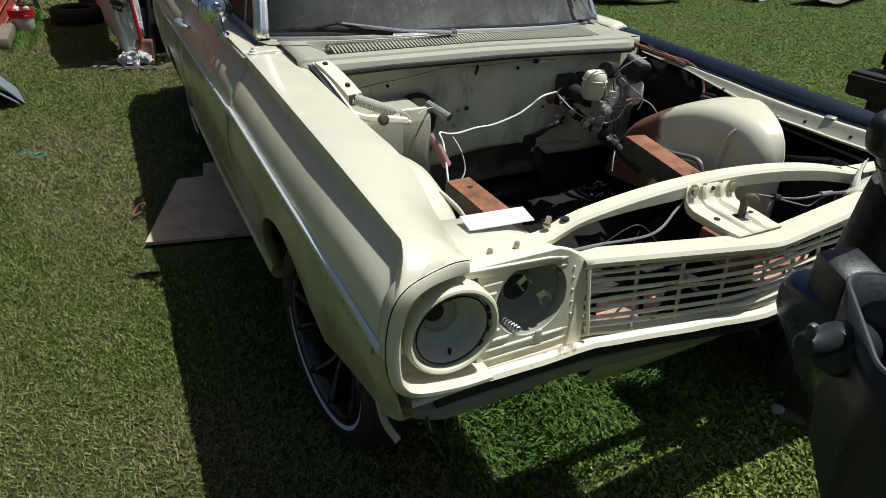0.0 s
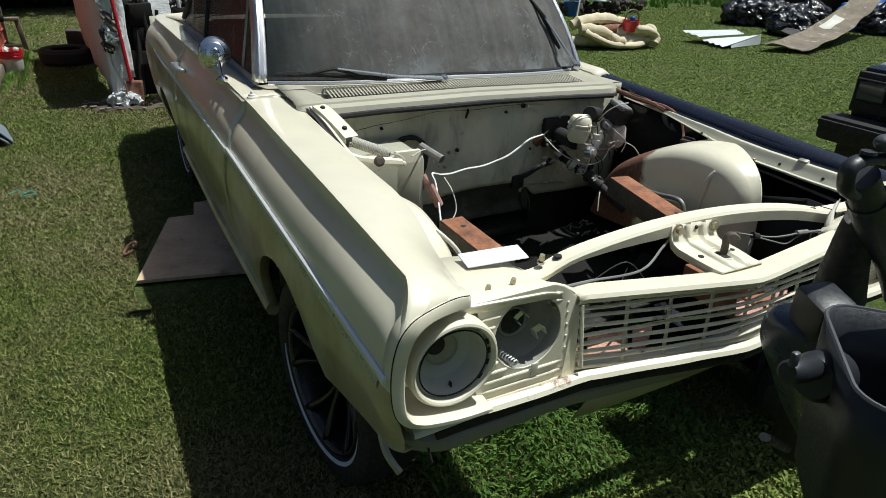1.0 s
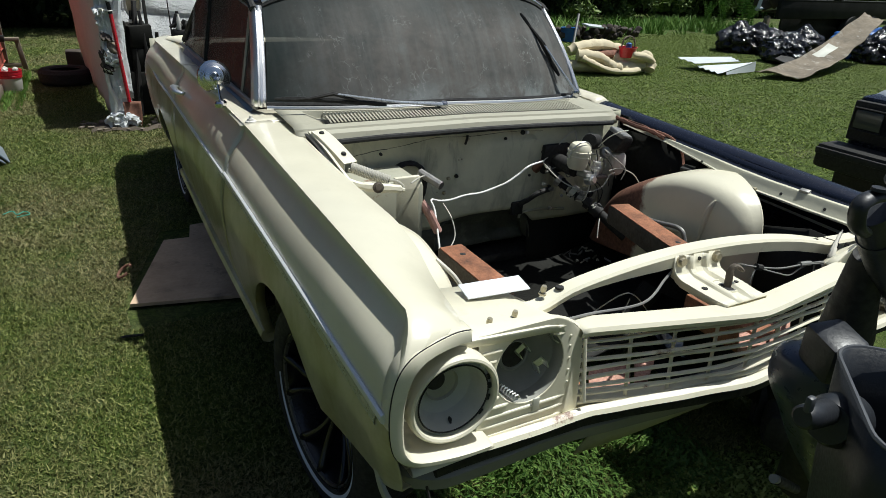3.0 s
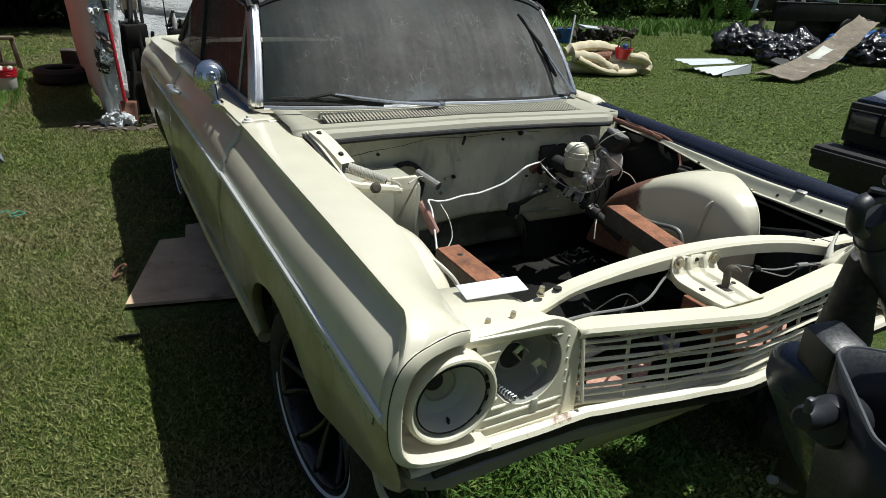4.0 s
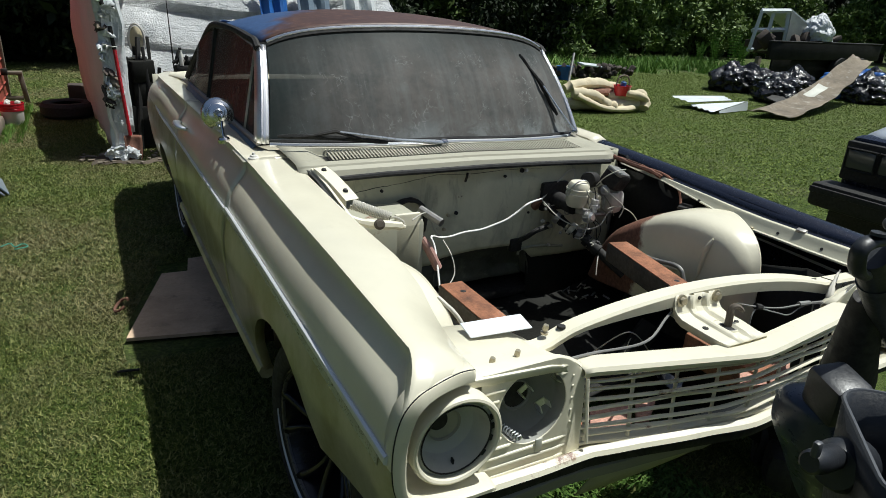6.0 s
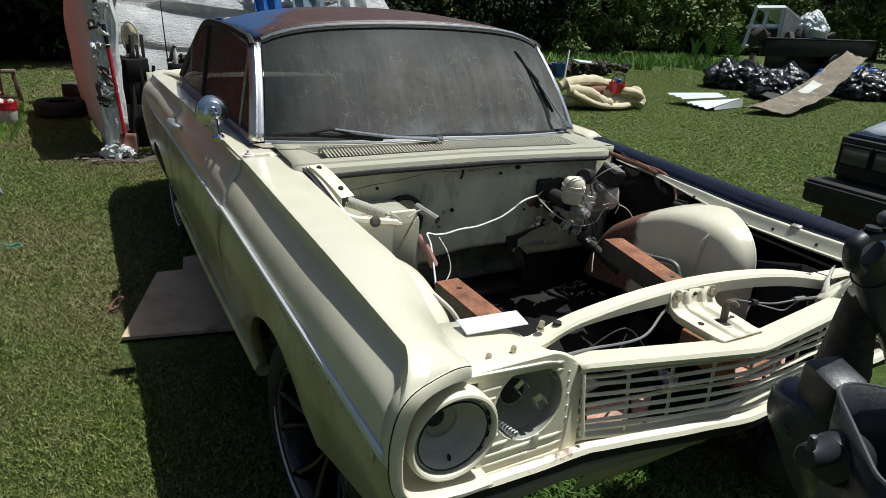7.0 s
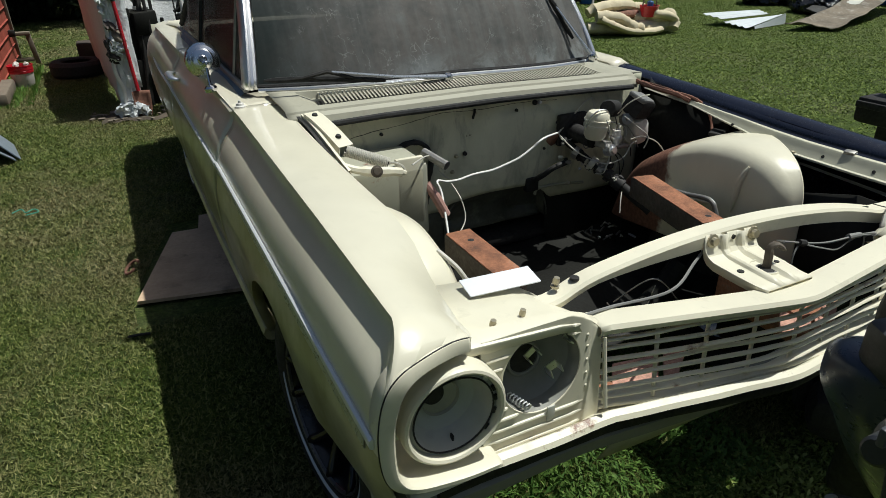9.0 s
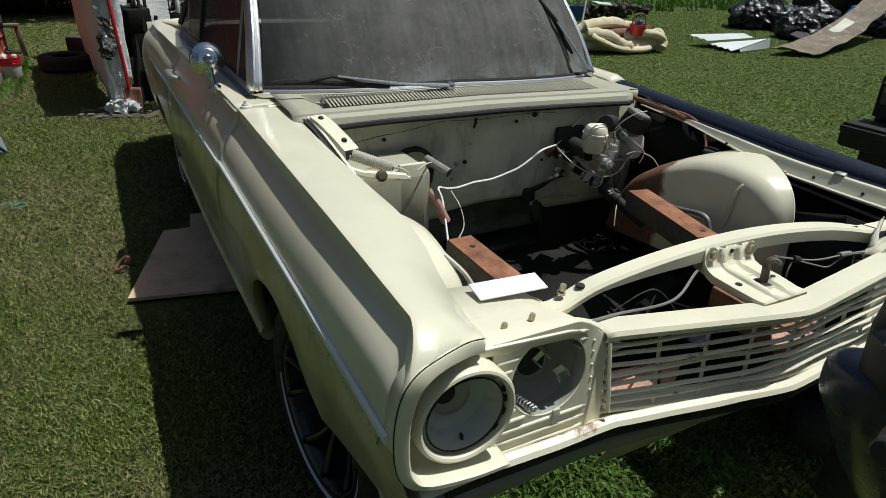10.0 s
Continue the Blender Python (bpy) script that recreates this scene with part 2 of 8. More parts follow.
def lawn_mat():
    m, t, n, l, p = nodes_of("lawn_ground")
    big = noise_of(t, 0.9, 6, 0.65)
    f = noise_of(t, 60, 6, 0.75)
    v = noise_of(t, 9, 6, 0.7)
    tuft = noise_of(t, 13, 7, 0.75, distort=0.6)
    c = ramp(t, f, [(0.32, (0.017, 0.030, 0.006)), (0.5, (0.054, 0.082, 0.013)), (0.68, (0.115, 0.148, 0.036))])
    dry = ramp(t, f, [(0.32, (0.040, 0.040, 0.020)), (0.68, (0.162, 0.156, 0.081))])
    c = mixc(t, ramp(t, big, [(0.44, (0, 0, 0)), (0.63, (0.75, 0.75, 0.75))]), c, dry)
    c = mixc(t, ramp(t, v, [(0.55, (0, 0, 0)), (0.8, (0.3, 0.3, 0.3))]), c, (0.050, 0.080, 0.019))
    c = mixc(t, ramp(t, tuft, [(0.40, (0.75, 0.75, 0.75)), (0.54, (0, 0, 0))]), c, (0.019, 0.034, 0.007))
    c = mixc(t, ramp(t, noise_of(t, 30, 6, 0.75), [(0.56, (0, 0, 0)), (0.70, (0.7, 0.7, 0.7))]), c, (0.137, 0.178, 0.044))
    c = mixc(t, ramp(t, noise_of(t, 2.6, 5, 0.6), [(0.5, (0, 0, 0)), (0.7, (0.3, 0.3, 0.3))]), c, (0.065, 0.100, 0.017))
    # clumps and thin spots that still read far off
    clump = noise_of(t, 5.5, 9, 0.82, distort=0.4)
    c = mixc(t, ramp(t, clump, [(0.34, (0.55, 0.55, 0.55)), (0.47, (0, 0, 0))]), c, (0.029, 0.053, 0.009))
    c = mixc(t, ramp(t, clump, [(0.52, (0, 0, 0)), (0.68, (0.6, 0.6, 0.6))]), c, (0.085, 0.132, 0.019))
    l.new(c, p.inputs["Base Color"])
    p.inputs["Roughness"].default_value = 0.9
    p.inputs["Specular IOR Level"].default_value = 0.2
    bump(t, p, mixc(t, 0.5, f, tuft), 0.8, 0.03)
    return m


def leaf_mat(name, a, b):
    m, t, n, l, p = nodes_of(name)
    g = n.new("ShaderNodeNewGeometry")
    l.new(ramp(t, g.outputs["Random Per Island"], [(0.0, a), (1.0, b)]), p.inputs["Base Color"])
    p.inputs["Roughness"].default_value = 0.6
    p.inputs["Specular IOR Level"].default_value = 0.22
    return m


def crinkled(name, col, rough, depth=0.8):
    """Thin creased plastic film."""
    m, t, n, l, p = nodes_of(name)
    p.inputs["Base Color"].default_value = (*col, 1)
    p.inputs["Roughness"].default_value = rough
    v = n.new("ShaderNodeTexVoronoi")
    v.feature = "DISTANCE_TO_EDGE"
    v.inputs["Scale"].default_value = 7.0
    w = n.new("ShaderNodeVectorMath")
    w.operation = "ADD"
    nn = n.new("ShaderNodeTexNoise")
    nn.inputs["Scale"].default_value = 5.0
    l.new(coords(t), nn.inputs["Vector"])
    l.new(coords(t), w.inputs[0])
    l.new(nn.outputs["Color"], w.inputs[1])
    l.new(w.outputs[0], v.inputs["Vector"])
    bump(t, p, mixc(t, 0.35, v.outputs["Distance"], noise_of(t, 16, 6, 0.65, distort=1.0)), depth, 0.045)
    return m


def foil_mat():
    """Silvery insulation sheet, crinkled."""
    m, t, n, l, p = nodes_of("silver_sheet")
    a = noise_of(t, 3, 5, 0.6, distort=1.5)
    f = noise_of(t, 35, 6, 0.7)
    l.new(ramp(t, a, [(0.3, (0.36, 0.375, 0.385)), (0.7, (0.6, 0.61, 0.61))]), p.inputs["Base Color"])
    p.inputs["Metallic"].default_value = 0.2
    p.inputs["Roughness"].default_value = 0.4
    mp = n.new("ShaderNodeMapping")
    mp.inputs["Scale"].default_value = (1.2, 2.0, 7.0)
    l.new(coords(t), mp.inputs["Vector"])
    fold = noise_of(t, 2.2, 7, 0.7, vec=mp.outputs[0], distort=1.2)
    bump(t, p, mixc(t, 0.4, fold, f), 1.0, 0.07)
    return m


M = dict(
    cream=paint("cream_paint"), cream_rust=paint("cream_paint_worn", rust=0.35), side=door_paint(), dome=rusted_dome(),
    # Near-black serves oily bay metal and also parts coloured for shade.
    dusty=paint("dusty_cream_paint", (0.38, 0.365, 0.285), 0.0, 0.5), pitch=plain("near_black", (0.019, 0.019, 0.017), 0.55, amt=0.5, spec=0.12),
    valgrey=paint("shade_grey_cream_paint", (0.23, 0.225, 0.19), 0.05, 0.4), brite=plain("polished_trim", (0.84, 0.84, 0.85), 0.34, 1.0, amt=0.05, fine=200, relief=0.006),
    grime_light=paint("streaked_cream_paint", (0.58, 0.565, 0.44), 0.12, 0.45),
    trim=plain("anodised_trim", (0.80, 0.81, 0.82), 0.38, 0.35, amt=0.06, fine=200, relief=0.005), firewall=stained_panel(), grime=paint("grimy_and_shade_cream", (0.40, 0.395, 0.31), 0.1, 0.55),
    roof=roof_paint(), glass=dirty_glass(), sglass=clear_glass(),
    dash_blue=plain("faded_blue_paint", (0.16, 0.21, 0.27), 0.5),
    black=plain("black_paint", (0.010, 0.013, 0.026), 0.24, amt=0.2, relief=0.03),
    dull=plain("dull_black", (0.014, 0.013, 0.012), 0.7, amt=0.4),
    rubber=plain("black_rubber", (0.018, 0.018, 0.018), 0.75, amt=0.3),
    chrome=plain("worn_chrome", (0.68, 0.68, 0.7), 0.12, 1.0, amt=0.12, relief=0.04),
    steel=plain("dull_steel", (0.36, 0.35, 0.33), 0.45, 0.8, amt=0.3),
    zinc=plain("zinc_bolt", (0.5, 0.45, 0.33), 0.4, 0.7, amt=0.3),
    # Inner lamp cups use a darker copy of the grey primer as their shade.
    cup_shade_grey=plain("shade_grey_primer", (0.25, 0.25, 0.22), 0.5, amt=0.2, stain=(0.17, 0.16, 0.14)), bucketgrey=plain("grey_primer", (0.53, 0.53, 0.465), 0.5, amt=0.15, stain=(0.37, 0.36, 0.31)),
    rust=rusty("rusty_steel", (0.21, 0.088, 0.045)), rust_side=plain("grey_brown_rust", (0.10, 0.082, 0.062), 0.8, big=6, fine=70, amt=0.5, relief=0.4, stain=(0.15, 0.09, 0.055)), mirror_shell=plain("chromed_shell", (0.80, 0.81, 0.83), 0.2, 1.0, amt=0.05, fine=200, relief=0.004), rust_dark=rusty("brown_rust", (0.16, 0.075, 0.05)), pinkrust=rusty("pinkish_rust", (0.36, 0.20, 0.15)),
    rim=plain("gloss_black_rim", (0.014, 0.014, 0.015), 0.22, amt=0.2, relief=0.03, spec=0.5),
    satin=plain("satin_metal_strip", (0.46, 0.49, 0.54), 0.3, 0.75, amt=0.15, fine=150, relief=0.02), oily=plain("oily_dark_paint", (0.095, 0.098, 0.075), 0.35, amt=0.6, big=7, stain=(0.20, 0.20, 0.15), relief=0.3),
    rimlip=plain("worn_rim_lip", (0.10, 0.10, 0.105), 0.3, 0.5, amt=0.3),
    white_wire=plain("white_cable", (0.88, 0.87, 0.83), 0.5, amt=0.1),
    whiteline=plain("white_stripe", (0.62, 0.66, 0.74), 0.5, amt=0.1),
    vinyl=plain("dark_red_vinyl", (0.055, 0.030, 0.027), 0.5, amt=0.3),
    wire=plain("pale_wire", (0.55, 0.53, 0.46), 0.5, amt=0.2), wire_grey=plain("grey_wire", (0.22, 0.22, 0.21), 0.5),
    hose=plain("pink_hose", (0.42, 0.24, 0.2), 0.6, amt=0.3),
    grass=grass_mat(), grass_far=leaf_mat("sunlit_grass", (0.075, 0.125, 0.014), (0.21, 0.265, 0.055)), clover=leaf_mat("clover_leaves", (0.11, 0.165, 0.03), (0.29, 0.35, 0.10)), lush=leaf_mat("lush_leaves", (0.030, 0.078, 0.012), (0.12, 0.20, 0.042)), lawn=lawn_mat(),
    ply=plain("plywood", (0.58, 0.42, 0.285), 0.8, big=4, amt=0.3, stain=(0.2, 0.155, 0.11)),
    white_card=plain("white_sheet", (0.74, 0.77, 0.82), 0.4, amt=0.08),
    scoot=plain("grey_plastic", (0.017, 0.019, 0.023), 0.42, amt=0.2, fine=150, relief=0.12),
    scoot_rim=plain("grey_plastic_rim", (0.06, 0.064, 0.072), 0.45, amt=0.15),
    scoot_blue=plain("dark_blue_shell", (0.026, 0.036, 0.066), 0.3, amt=0.15, relief=0.03),
    foil=foil_mat(),
    pinktarp=plain("pinkish_sheet", (0.70, 0.60, 0.57), 0.55, big=1.2, amt=0.18, stain=(0.70, 0.64, 0.62)),
    tarp_white=plain("white_plastic_sheet", (0.66, 0.68, 0.69), 0.35, big=5, amt=0.25, stain=(0.4, 0.41, 0.42)),
    redwall=plain("red_paint_boards", (0.33, 0.065, 0.04), 0.7, amt=0.3, stain=(0.2, 0.05, 0.035)),
    redplastic=plain("red_plastic", (0.52, 0.015, 0.03), 0.3, amt=0.15),
    whiteplastic=plain("white_plastic", (0.66, 0.64, 0.6), 0.45, amt=0.15, stain=(0.42, 0.4, 0.36)),
    wood=plain("grey_wood", (0.20, 0.165, 0.125), 0.85, amt=0.35), darkwood=plain("dark_timber", (0.07, 0.055, 0.045), 0.85, amt=0.35),
    foam=plain("cream_foam", (0.62, 0.54, 0.37), 0.8, amt=0.2, stain=(0.4, 0.3, 0.17)),
    bag=crinkled("black_plastic_bag", (0.010, 0.010, 0.012), 0.24, 0.4), sack=crinkled("white_plastic_sack", (0.62, 0.64, 0.65), 0.4, 0.35),
    carpet=plain("weathered_carpet", (0.20, 0.165, 0.12), 0.9, amt=0.5, big=2.2, fine=25, relief=0.5, stain=(0.42, 0.40, 0.35)),
    panelwhite=plain("white_sheet_metal", (0.62, 0.66, 0.67), 0.35, amt=0.12),
    silverhood=plain("silver_grey_paint", (0.42, 0.46, 0.52), 0.35, amt=0.12),
    lens=plain("headlamp_glass", (0.07, 0.075, 0.075), 0.12, amt=0.2),
    bluebits=plain("blue_plastic", (0.03, 0.13, 0.42), 0.35, amt=0.2),
    dirt=plain("bare_soil", (0.075, 0.058, 0.04), 0.95, amt=0.4, big=6, fine=90, relief=0.6),
    bark=plain("bark", (0.07, 0.05, 0.035), 0.9, amt=0.4),
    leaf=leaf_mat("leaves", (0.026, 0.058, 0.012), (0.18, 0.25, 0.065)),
    # dark copy of the leaf colours, puts the wood's shade into the leaves
    leaf_shade=leaf_mat("shade_dark_leaves", (0.006, 0.012, 0.004), (0.022, 0.036, 0.010)),
    leaf_fern=leaf_mat("fern_leaves", (0.06, 0.15, 0.022), (0.21, 0.33, 0.075)),
)


# ---- building helpers ----
def finish(name, bm, mat, parent=None, label="", smooth=True, solid=0.0, angle=35):
    bmesh.ops.recalc_face_normals(bm, faces=bm.faces)
    me = bpy.data.meshes.new(name)
    for f in bm.faces:
        f.smooth = smooth
    if smooth:
        for e in bm.edges:
            if len(e.link_faces) == 2 and e.calc_face_angle(0) > radians(angle):
                e.smooth = False
    bm.to_mesh(me)
    bm.free()
    me.materials.append(mat)
    ob = new(name, me)
    if parent:
        ob.parent = parent
    if label:
        ob["label"] = label
    if solid:
        s = ob.modifiers.new("thickness", "SOLIDIFY")
        s.thickness, s.offset = solid, 0.0
    return ob


def part(name, bm, mat, parent, label="", **kw):
    return finish(name, bm, mat, parent, label, **kw)


def thing(name, label, category, at=(0, 0, 0), turn=0.0, group="", kind=""):
    e = new(name)
    e.empty_display_size = 0.1
    e.matrix_basis = pose(*at, 0, 0, turn)
    return tagged(e, label, category, group, kind)


def grid(rows, bm=None, close_u=False, close_v=False):
    bm = bm or bmesh.new()
    vs = [[bm.verts.new(p) for p in r] for r in rows]
    n, k = len(vs), len(vs[0])
    for i in range(n if close_u else n - 1):
        for j in range(k if close_v else k - 1):
            q = [vs[i][j], vs[i][(j + 1) % k], vs[(i + 1) % n][(j + 1) % k], vs[(i + 1) % n][j]]
            if len({tuple(v.co) for v in q}) == 4:
                bm.faces.new(q)
            else:
                u = []
                for v in q:
                    if all((v.co - w.co).length > 1e-9 for w in u):
                        u.append(v)
                if len(u) == 3:
                    bm.faces.new(u)
    return bm


def box(c, s, bev=0.0, bm=None, rot=None):
    bm = bm or bmesh.new()
    m = Matrix.Translation(c) @ (rot or Matrix()) @ Matrix.Diagonal((*s, 1))
    r = bmesh.ops.create_cube(bm, size=1, matrix=m)
    if bev:
        es = list({e for v in r["verts"] for e in v.link_edges})
        bmesh.ops.bevel(bm, geom=es, offset=bev, segments=2, affect="EDGES", profile=0.5)
    return bm


def curve_pts(pts, k=6):
    """A smooth line through the points."""
    p = [Vector(q) for q in pts]
    out = []
    for i in range(len(p) - 1):
        a, b, c, d = p[max(i - 1, 0)], p[i], p[i + 1], p[min(i + 2, len(p) - 1)]
        for s in range(k):
            u = s / k
            out.append(0.5 * ((2 * b) + (c - a) * u + (2 * a - 5 * b + 4 * c - d) * u * u + (3 * b - a - 3 * c + d) * u ** 3))
    return out + [p[-1]]


def tube(pts, r, n=8, bm=None, flat=1.0, up=None, caps=True, closed=False):
    """A round (or flattened) bar along the points; r: one radius or one for each point."""
    bm = bm or bmesh.new()
    pts = [Vector(p) for p in pts]
    rs = r if isinstance(r, (list, tuple)) else [r] * len(pts)
    rings = []
    prev = None
    for i, p in enumerate(pts):
        if closed:
            d = (pts[(i + 1) % len(pts)] - pts[i - 1]).normalized()
        else:
            d = (pts[min(i + 1, len(pts) - 1)] - pts[max(i - 1, 0)]).normalized()
        ref = Vector(up) if up else (prev if prev else (Vector((0, 0, 1)) if abs(d.z) < 0.9 else Vector((1, 0, 0))))
        a = (ref - d * ref.dot(d)).normalized()
        prev = a
        b = d.cross(a)
        rings.append([p + rs[i] * (a * math.sin(2 * math.pi * j / n) * flat + b * math.cos(2 * math.pi * j / n)) for j in range(n)])
    grid(rings, bm, close_v=True, close_u=closed)
    if caps and not closed:
        bm.verts.ensure_lookup_table()
        m = len(bm.verts) - n * len(rings)
        bm.faces.new([bm.verts[m + j] for j in range(n)])
        bm.faces.new([bm.verts[len(bm.verts) - n + j] for j in range(n)])
    return bm


def lathe(profile, m, n=32, bm=None):
    """Turns (radius, height) pairs round the z axis of the pose m."""
    rows = [[m @ Vector((max(r, 1e-5) * math.cos(2 * math.pi * j / n), max(r, 1e-5) * math.sin(2 * math.pi * j / n), h)) for j in range(n)] for r, h in profile]
    return grid(rows, bm, close_v=True)


def axis_pose(at, direction):
    return Matrix.Translation(at) @ Vector(direction).to_track_quat("Z", "Y").to_matrix().to_4x4()


def lerp_tab(tab, v):
    """Reads a table of (key, value) rows smoothly at v."""
    if v <= tab[0][0]:
        return tab[0][1]
    for (a, x), (b, y) in zip(tab, tab[1:]):
        if v <= b:
            u = (v - a) / (b - a)
            return x + (y - x) * u
    return tab[-1][1]


# ---- the ground ----
def build_ground():
    bm = bmesh.new()
    xs = [-600, -150, -60, -30, -15] + [-8 + 0.5 * i for i in range(53)] + [25, 40, 80, 200, 600]
    ys = [-600, -150, -40, -15, -8] + [-4 + 0.5 * i for i in range(53)] + [28, 40, 80, 200, 600]
    grid([[(x, y, 0.02 * noise.noise((x * 0.5, y * 0.5, 0)) - 0.012 if abs(x) < 30 and abs(y) < 30 else -0.012) for x in xs] for y in ys], bm)
    return tagged(finish("ground", bm, M["lawn"]), "mown lawn with dry and worn patches", "lawn", kind="structure")


ground = build_ground()

# ---- the car ----
car = thing("car", "cream classic two-door car without hood or engine, one black fender", "car")
SIDE = [(0.34, 0.905), (0.40, 0.925), (0.50, 0.950), (0.62, 0.966), (0.74, 0.974), (0.80, 0.970), (0.85, 0.961), (0.878, 0.956), (0.90, 0.952), (0.92, 0.947), (0.94, 0.940),
        (0.955, 0.933), (0.97, 0.9245), (0.985, 0.914), (1.0, 0.902), (1.015, 0.893), (1.03, 0.8875), (1.047, 0.886), (1.06, 0.888)]
CREST = [(0.145, 1.055), (0.6, 1.06), (1.5, 1.066), (2.1, 1.078), (3.0, 1.06), (4.2, 1.03), (5.12, 0.975)]
WAIST = [(0.1, 0.0), (0.6, 0.008), (1.5, 0.018), (2.4, 0.0), (4.2, -0.005), (5.12, 0.02)]
AXLES = (0.81, 3.83)


def smooth_tab(tab, v):
    """A table read with a smooth curve through its rows."""
    for i in range(len(tab) - 1):
        (x0, y0), (x1, y1) = tab[i], tab[i + 1]
        if v <= x1 or i == len(tab) - 2:
            ya = tab[i - 1] if i else (2 * x0 - x1, 2 * y0 - y1)
            yb = tab[i + 2] if i + 2 < len(tab) else (2 * x1 - x0, 2 * y1 - y0)
            m0, m1 = (y1 - ya[1]) / (x1 - ya[0]) * (x1 - x0), (yb[1] - y0) / (yb[0] - x0) * (x1 - x0)
            u = max(0.0, min(1.0, (v - x0) / (x1 - x0)))
            return (2 * u ** 3 - 3 * u * u + 1) * y0 + (u ** 3 - 2 * u * u + u) * m0 + (3 * u * u - 2 * u ** 3) * y1 + (u ** 3 - u * u) * m1


def low_edge(y):
    z = 0.37
    d = abs(y - AXLES[0])
    if d < 0.43:
        z = max(z, 0.36 + math.sqrt(max(0.0, 0.43 ** 2 - d * d)) * 0.94)
    if y < 0.45:
        z = max(z, 0.62 + 0.05 * (0.45 - y) / 0.3)
    d = abs(y - AXLES[1])
    if d < 0.42:
        z = max(z, 0.34 + math.sqrt(max(0.0, 0.42 ** 2 - d * d)) * 0.75)
    return z


def side_x(y, z):
    x = smooth_tab(SIDE, min(z, 1.06)) - lerp_tab(WAIST, y) * max(0, min(1, (z - 0.85) / 0.15))
    if y < 0.7 and 0.9 < z < 1.04:
        x += 0.012 * math.sin((z - 0.9) / 0.14 * math.pi) * ((0.7 - y) / 0.6) ** 1.3
    if y < 0.55 and z < 0.82:
        x -= 0.055 * ((0.55 - y) / 0.45) * ((0.82 - z) / 0.22)
    if y > 4.6:
        x -= 0.10 * ((y - 4.6) / 0.55) ** 2
    return x


def droop(y, sgn):
    """The driver's fender sits a little low."""
    return -(0.015 + 0.045 * max(0, min(1, (1.6 - y) / 1.3))) if sgn > 0 and y < 1.62 else 0.0


def side_grid(y0, y1, sgn, steps, inner=None, flange=0.03, nose=False):
    rows = []
    for i in range(steps + 1):
        y = y0 + (y1 - y0) * i / steps
        zc, zl, dz = lerp_tab(CREST, y), low_edge(y), droop(y, sgn)
        xc = side_x(y, 1.06)
        row = []
        if inner:
            k = max(0.0, min(1.0, (0.62 - y) / 0.35)) if (y < 0.7 and sgn < 0) else 0.0
            k = k * k * (3 - 2 * k)
            xi = inner(y) + 0.045 * max(0.0, min(1.0, (0.45 - y) / 0.27)) * (sgn < 0)
            row.append((sgn * (xi + 0.004), y, zc - 0.01 - flange - 0.055 * k + dz))
            for u in (0, 0.06, 0.3, 0.6, 0.9, 0.975):
                row.append((sgn * (xi + (xc - xi) * u), y, zc - 0.012 * (1 - u) ** 3 - 0.055 * k * (1 - u) ** 1.6 + 0.006 * math.sin(u * math.pi) + dz))
        for u in (0, 0.015, 0.03, 0.045, 0.06, 0.08, 0.10, 0.12, 0.14, 0.16, 0.18, 0.20, 0.225, 0.25, 0.29, 0.34, 0.42, 0.52, 0.64, 0.76, 0.88, 1.0):
            z = zc + (zl - zc) * u
            row.append((sgn * side_x(y, z + (1.06 - zc) * max(0.0, 1 - u / 0.25)), y, z + dz))
        # a narrow return under the lower edge
        row.append((row[-1][0] - sgn * 0.03, y, row[-1][2] + 0.004))
        rows.append(row)
    if nose:
        rows = nose_rows(rows[0], sgn) + rows
    return grid(rows)


def fender_inner(y):
    return 0.70 + 0.02 * math.sin(y * 2)


LIP = [((0.774, 1.011), (0.774, 0.985), 0.084), ((0.81, 1.016), (0.81, 0.987), 0.078), ((0.872, 1.020), (0.866, 0.995), 0.054), ((0.918, 1.008), (0.899, 0.985), 0.044),
       ((0.944, 0.970), (0.917, 0.955), 0.047), ((0.955, 0.905), (0.928, 0.895), 0.054), ((0.954, 0.838), (0.926, 0.815), 0.058), ((0.942, 0.792), (0.911, 0.780), 0.060),
       ((0.912, 0.762), (0.890, 0.766), 0.062), ((0.865, 0.746), (0.858, 0.757), 0.064), ((0.79, 0.736), (0.79, 0.747), 0.066), ((0.72, 0.731), (0.72, 0.741), 0.072)]
LIP = [(o, n_, y + 0.06 * (o[1] - 0.80)) for o, n_, y in LIP]
SEAM_TOP = curve_pts([(0.774, 0.084, 1.011), (0.82, 0.078, 1.016), (0.872, 0.054, 1.020), (0.918, 0.044, 1.008), (0.936, 0.045, 0.986)], 4)
SEAM_SIDE = curve_pts([(0.936, 0.045, 0.986), (0.944, 0.047, 0.970), (0.955, 0.054, 0.905), (0.954, 0.058, 0.838), (0.942, 0.060, 0.792), (0.930, 0.066, 0.750), (0.920, 0.078, 0.71), (0.912, 0.097, 0.672)], 3)

for q in SEAM_TOP + SEAM_SIDE:
    q.y += 0.06 * (q.z - 0.80)


def along(line, u):
    """A place on a line, u from 0 to 1 along its points."""
    f = max(0.0, min(0.99999, u)) * (len(line) - 1)
    k = int(f)
    return line[k].lerp(line[k + 1], f - k)


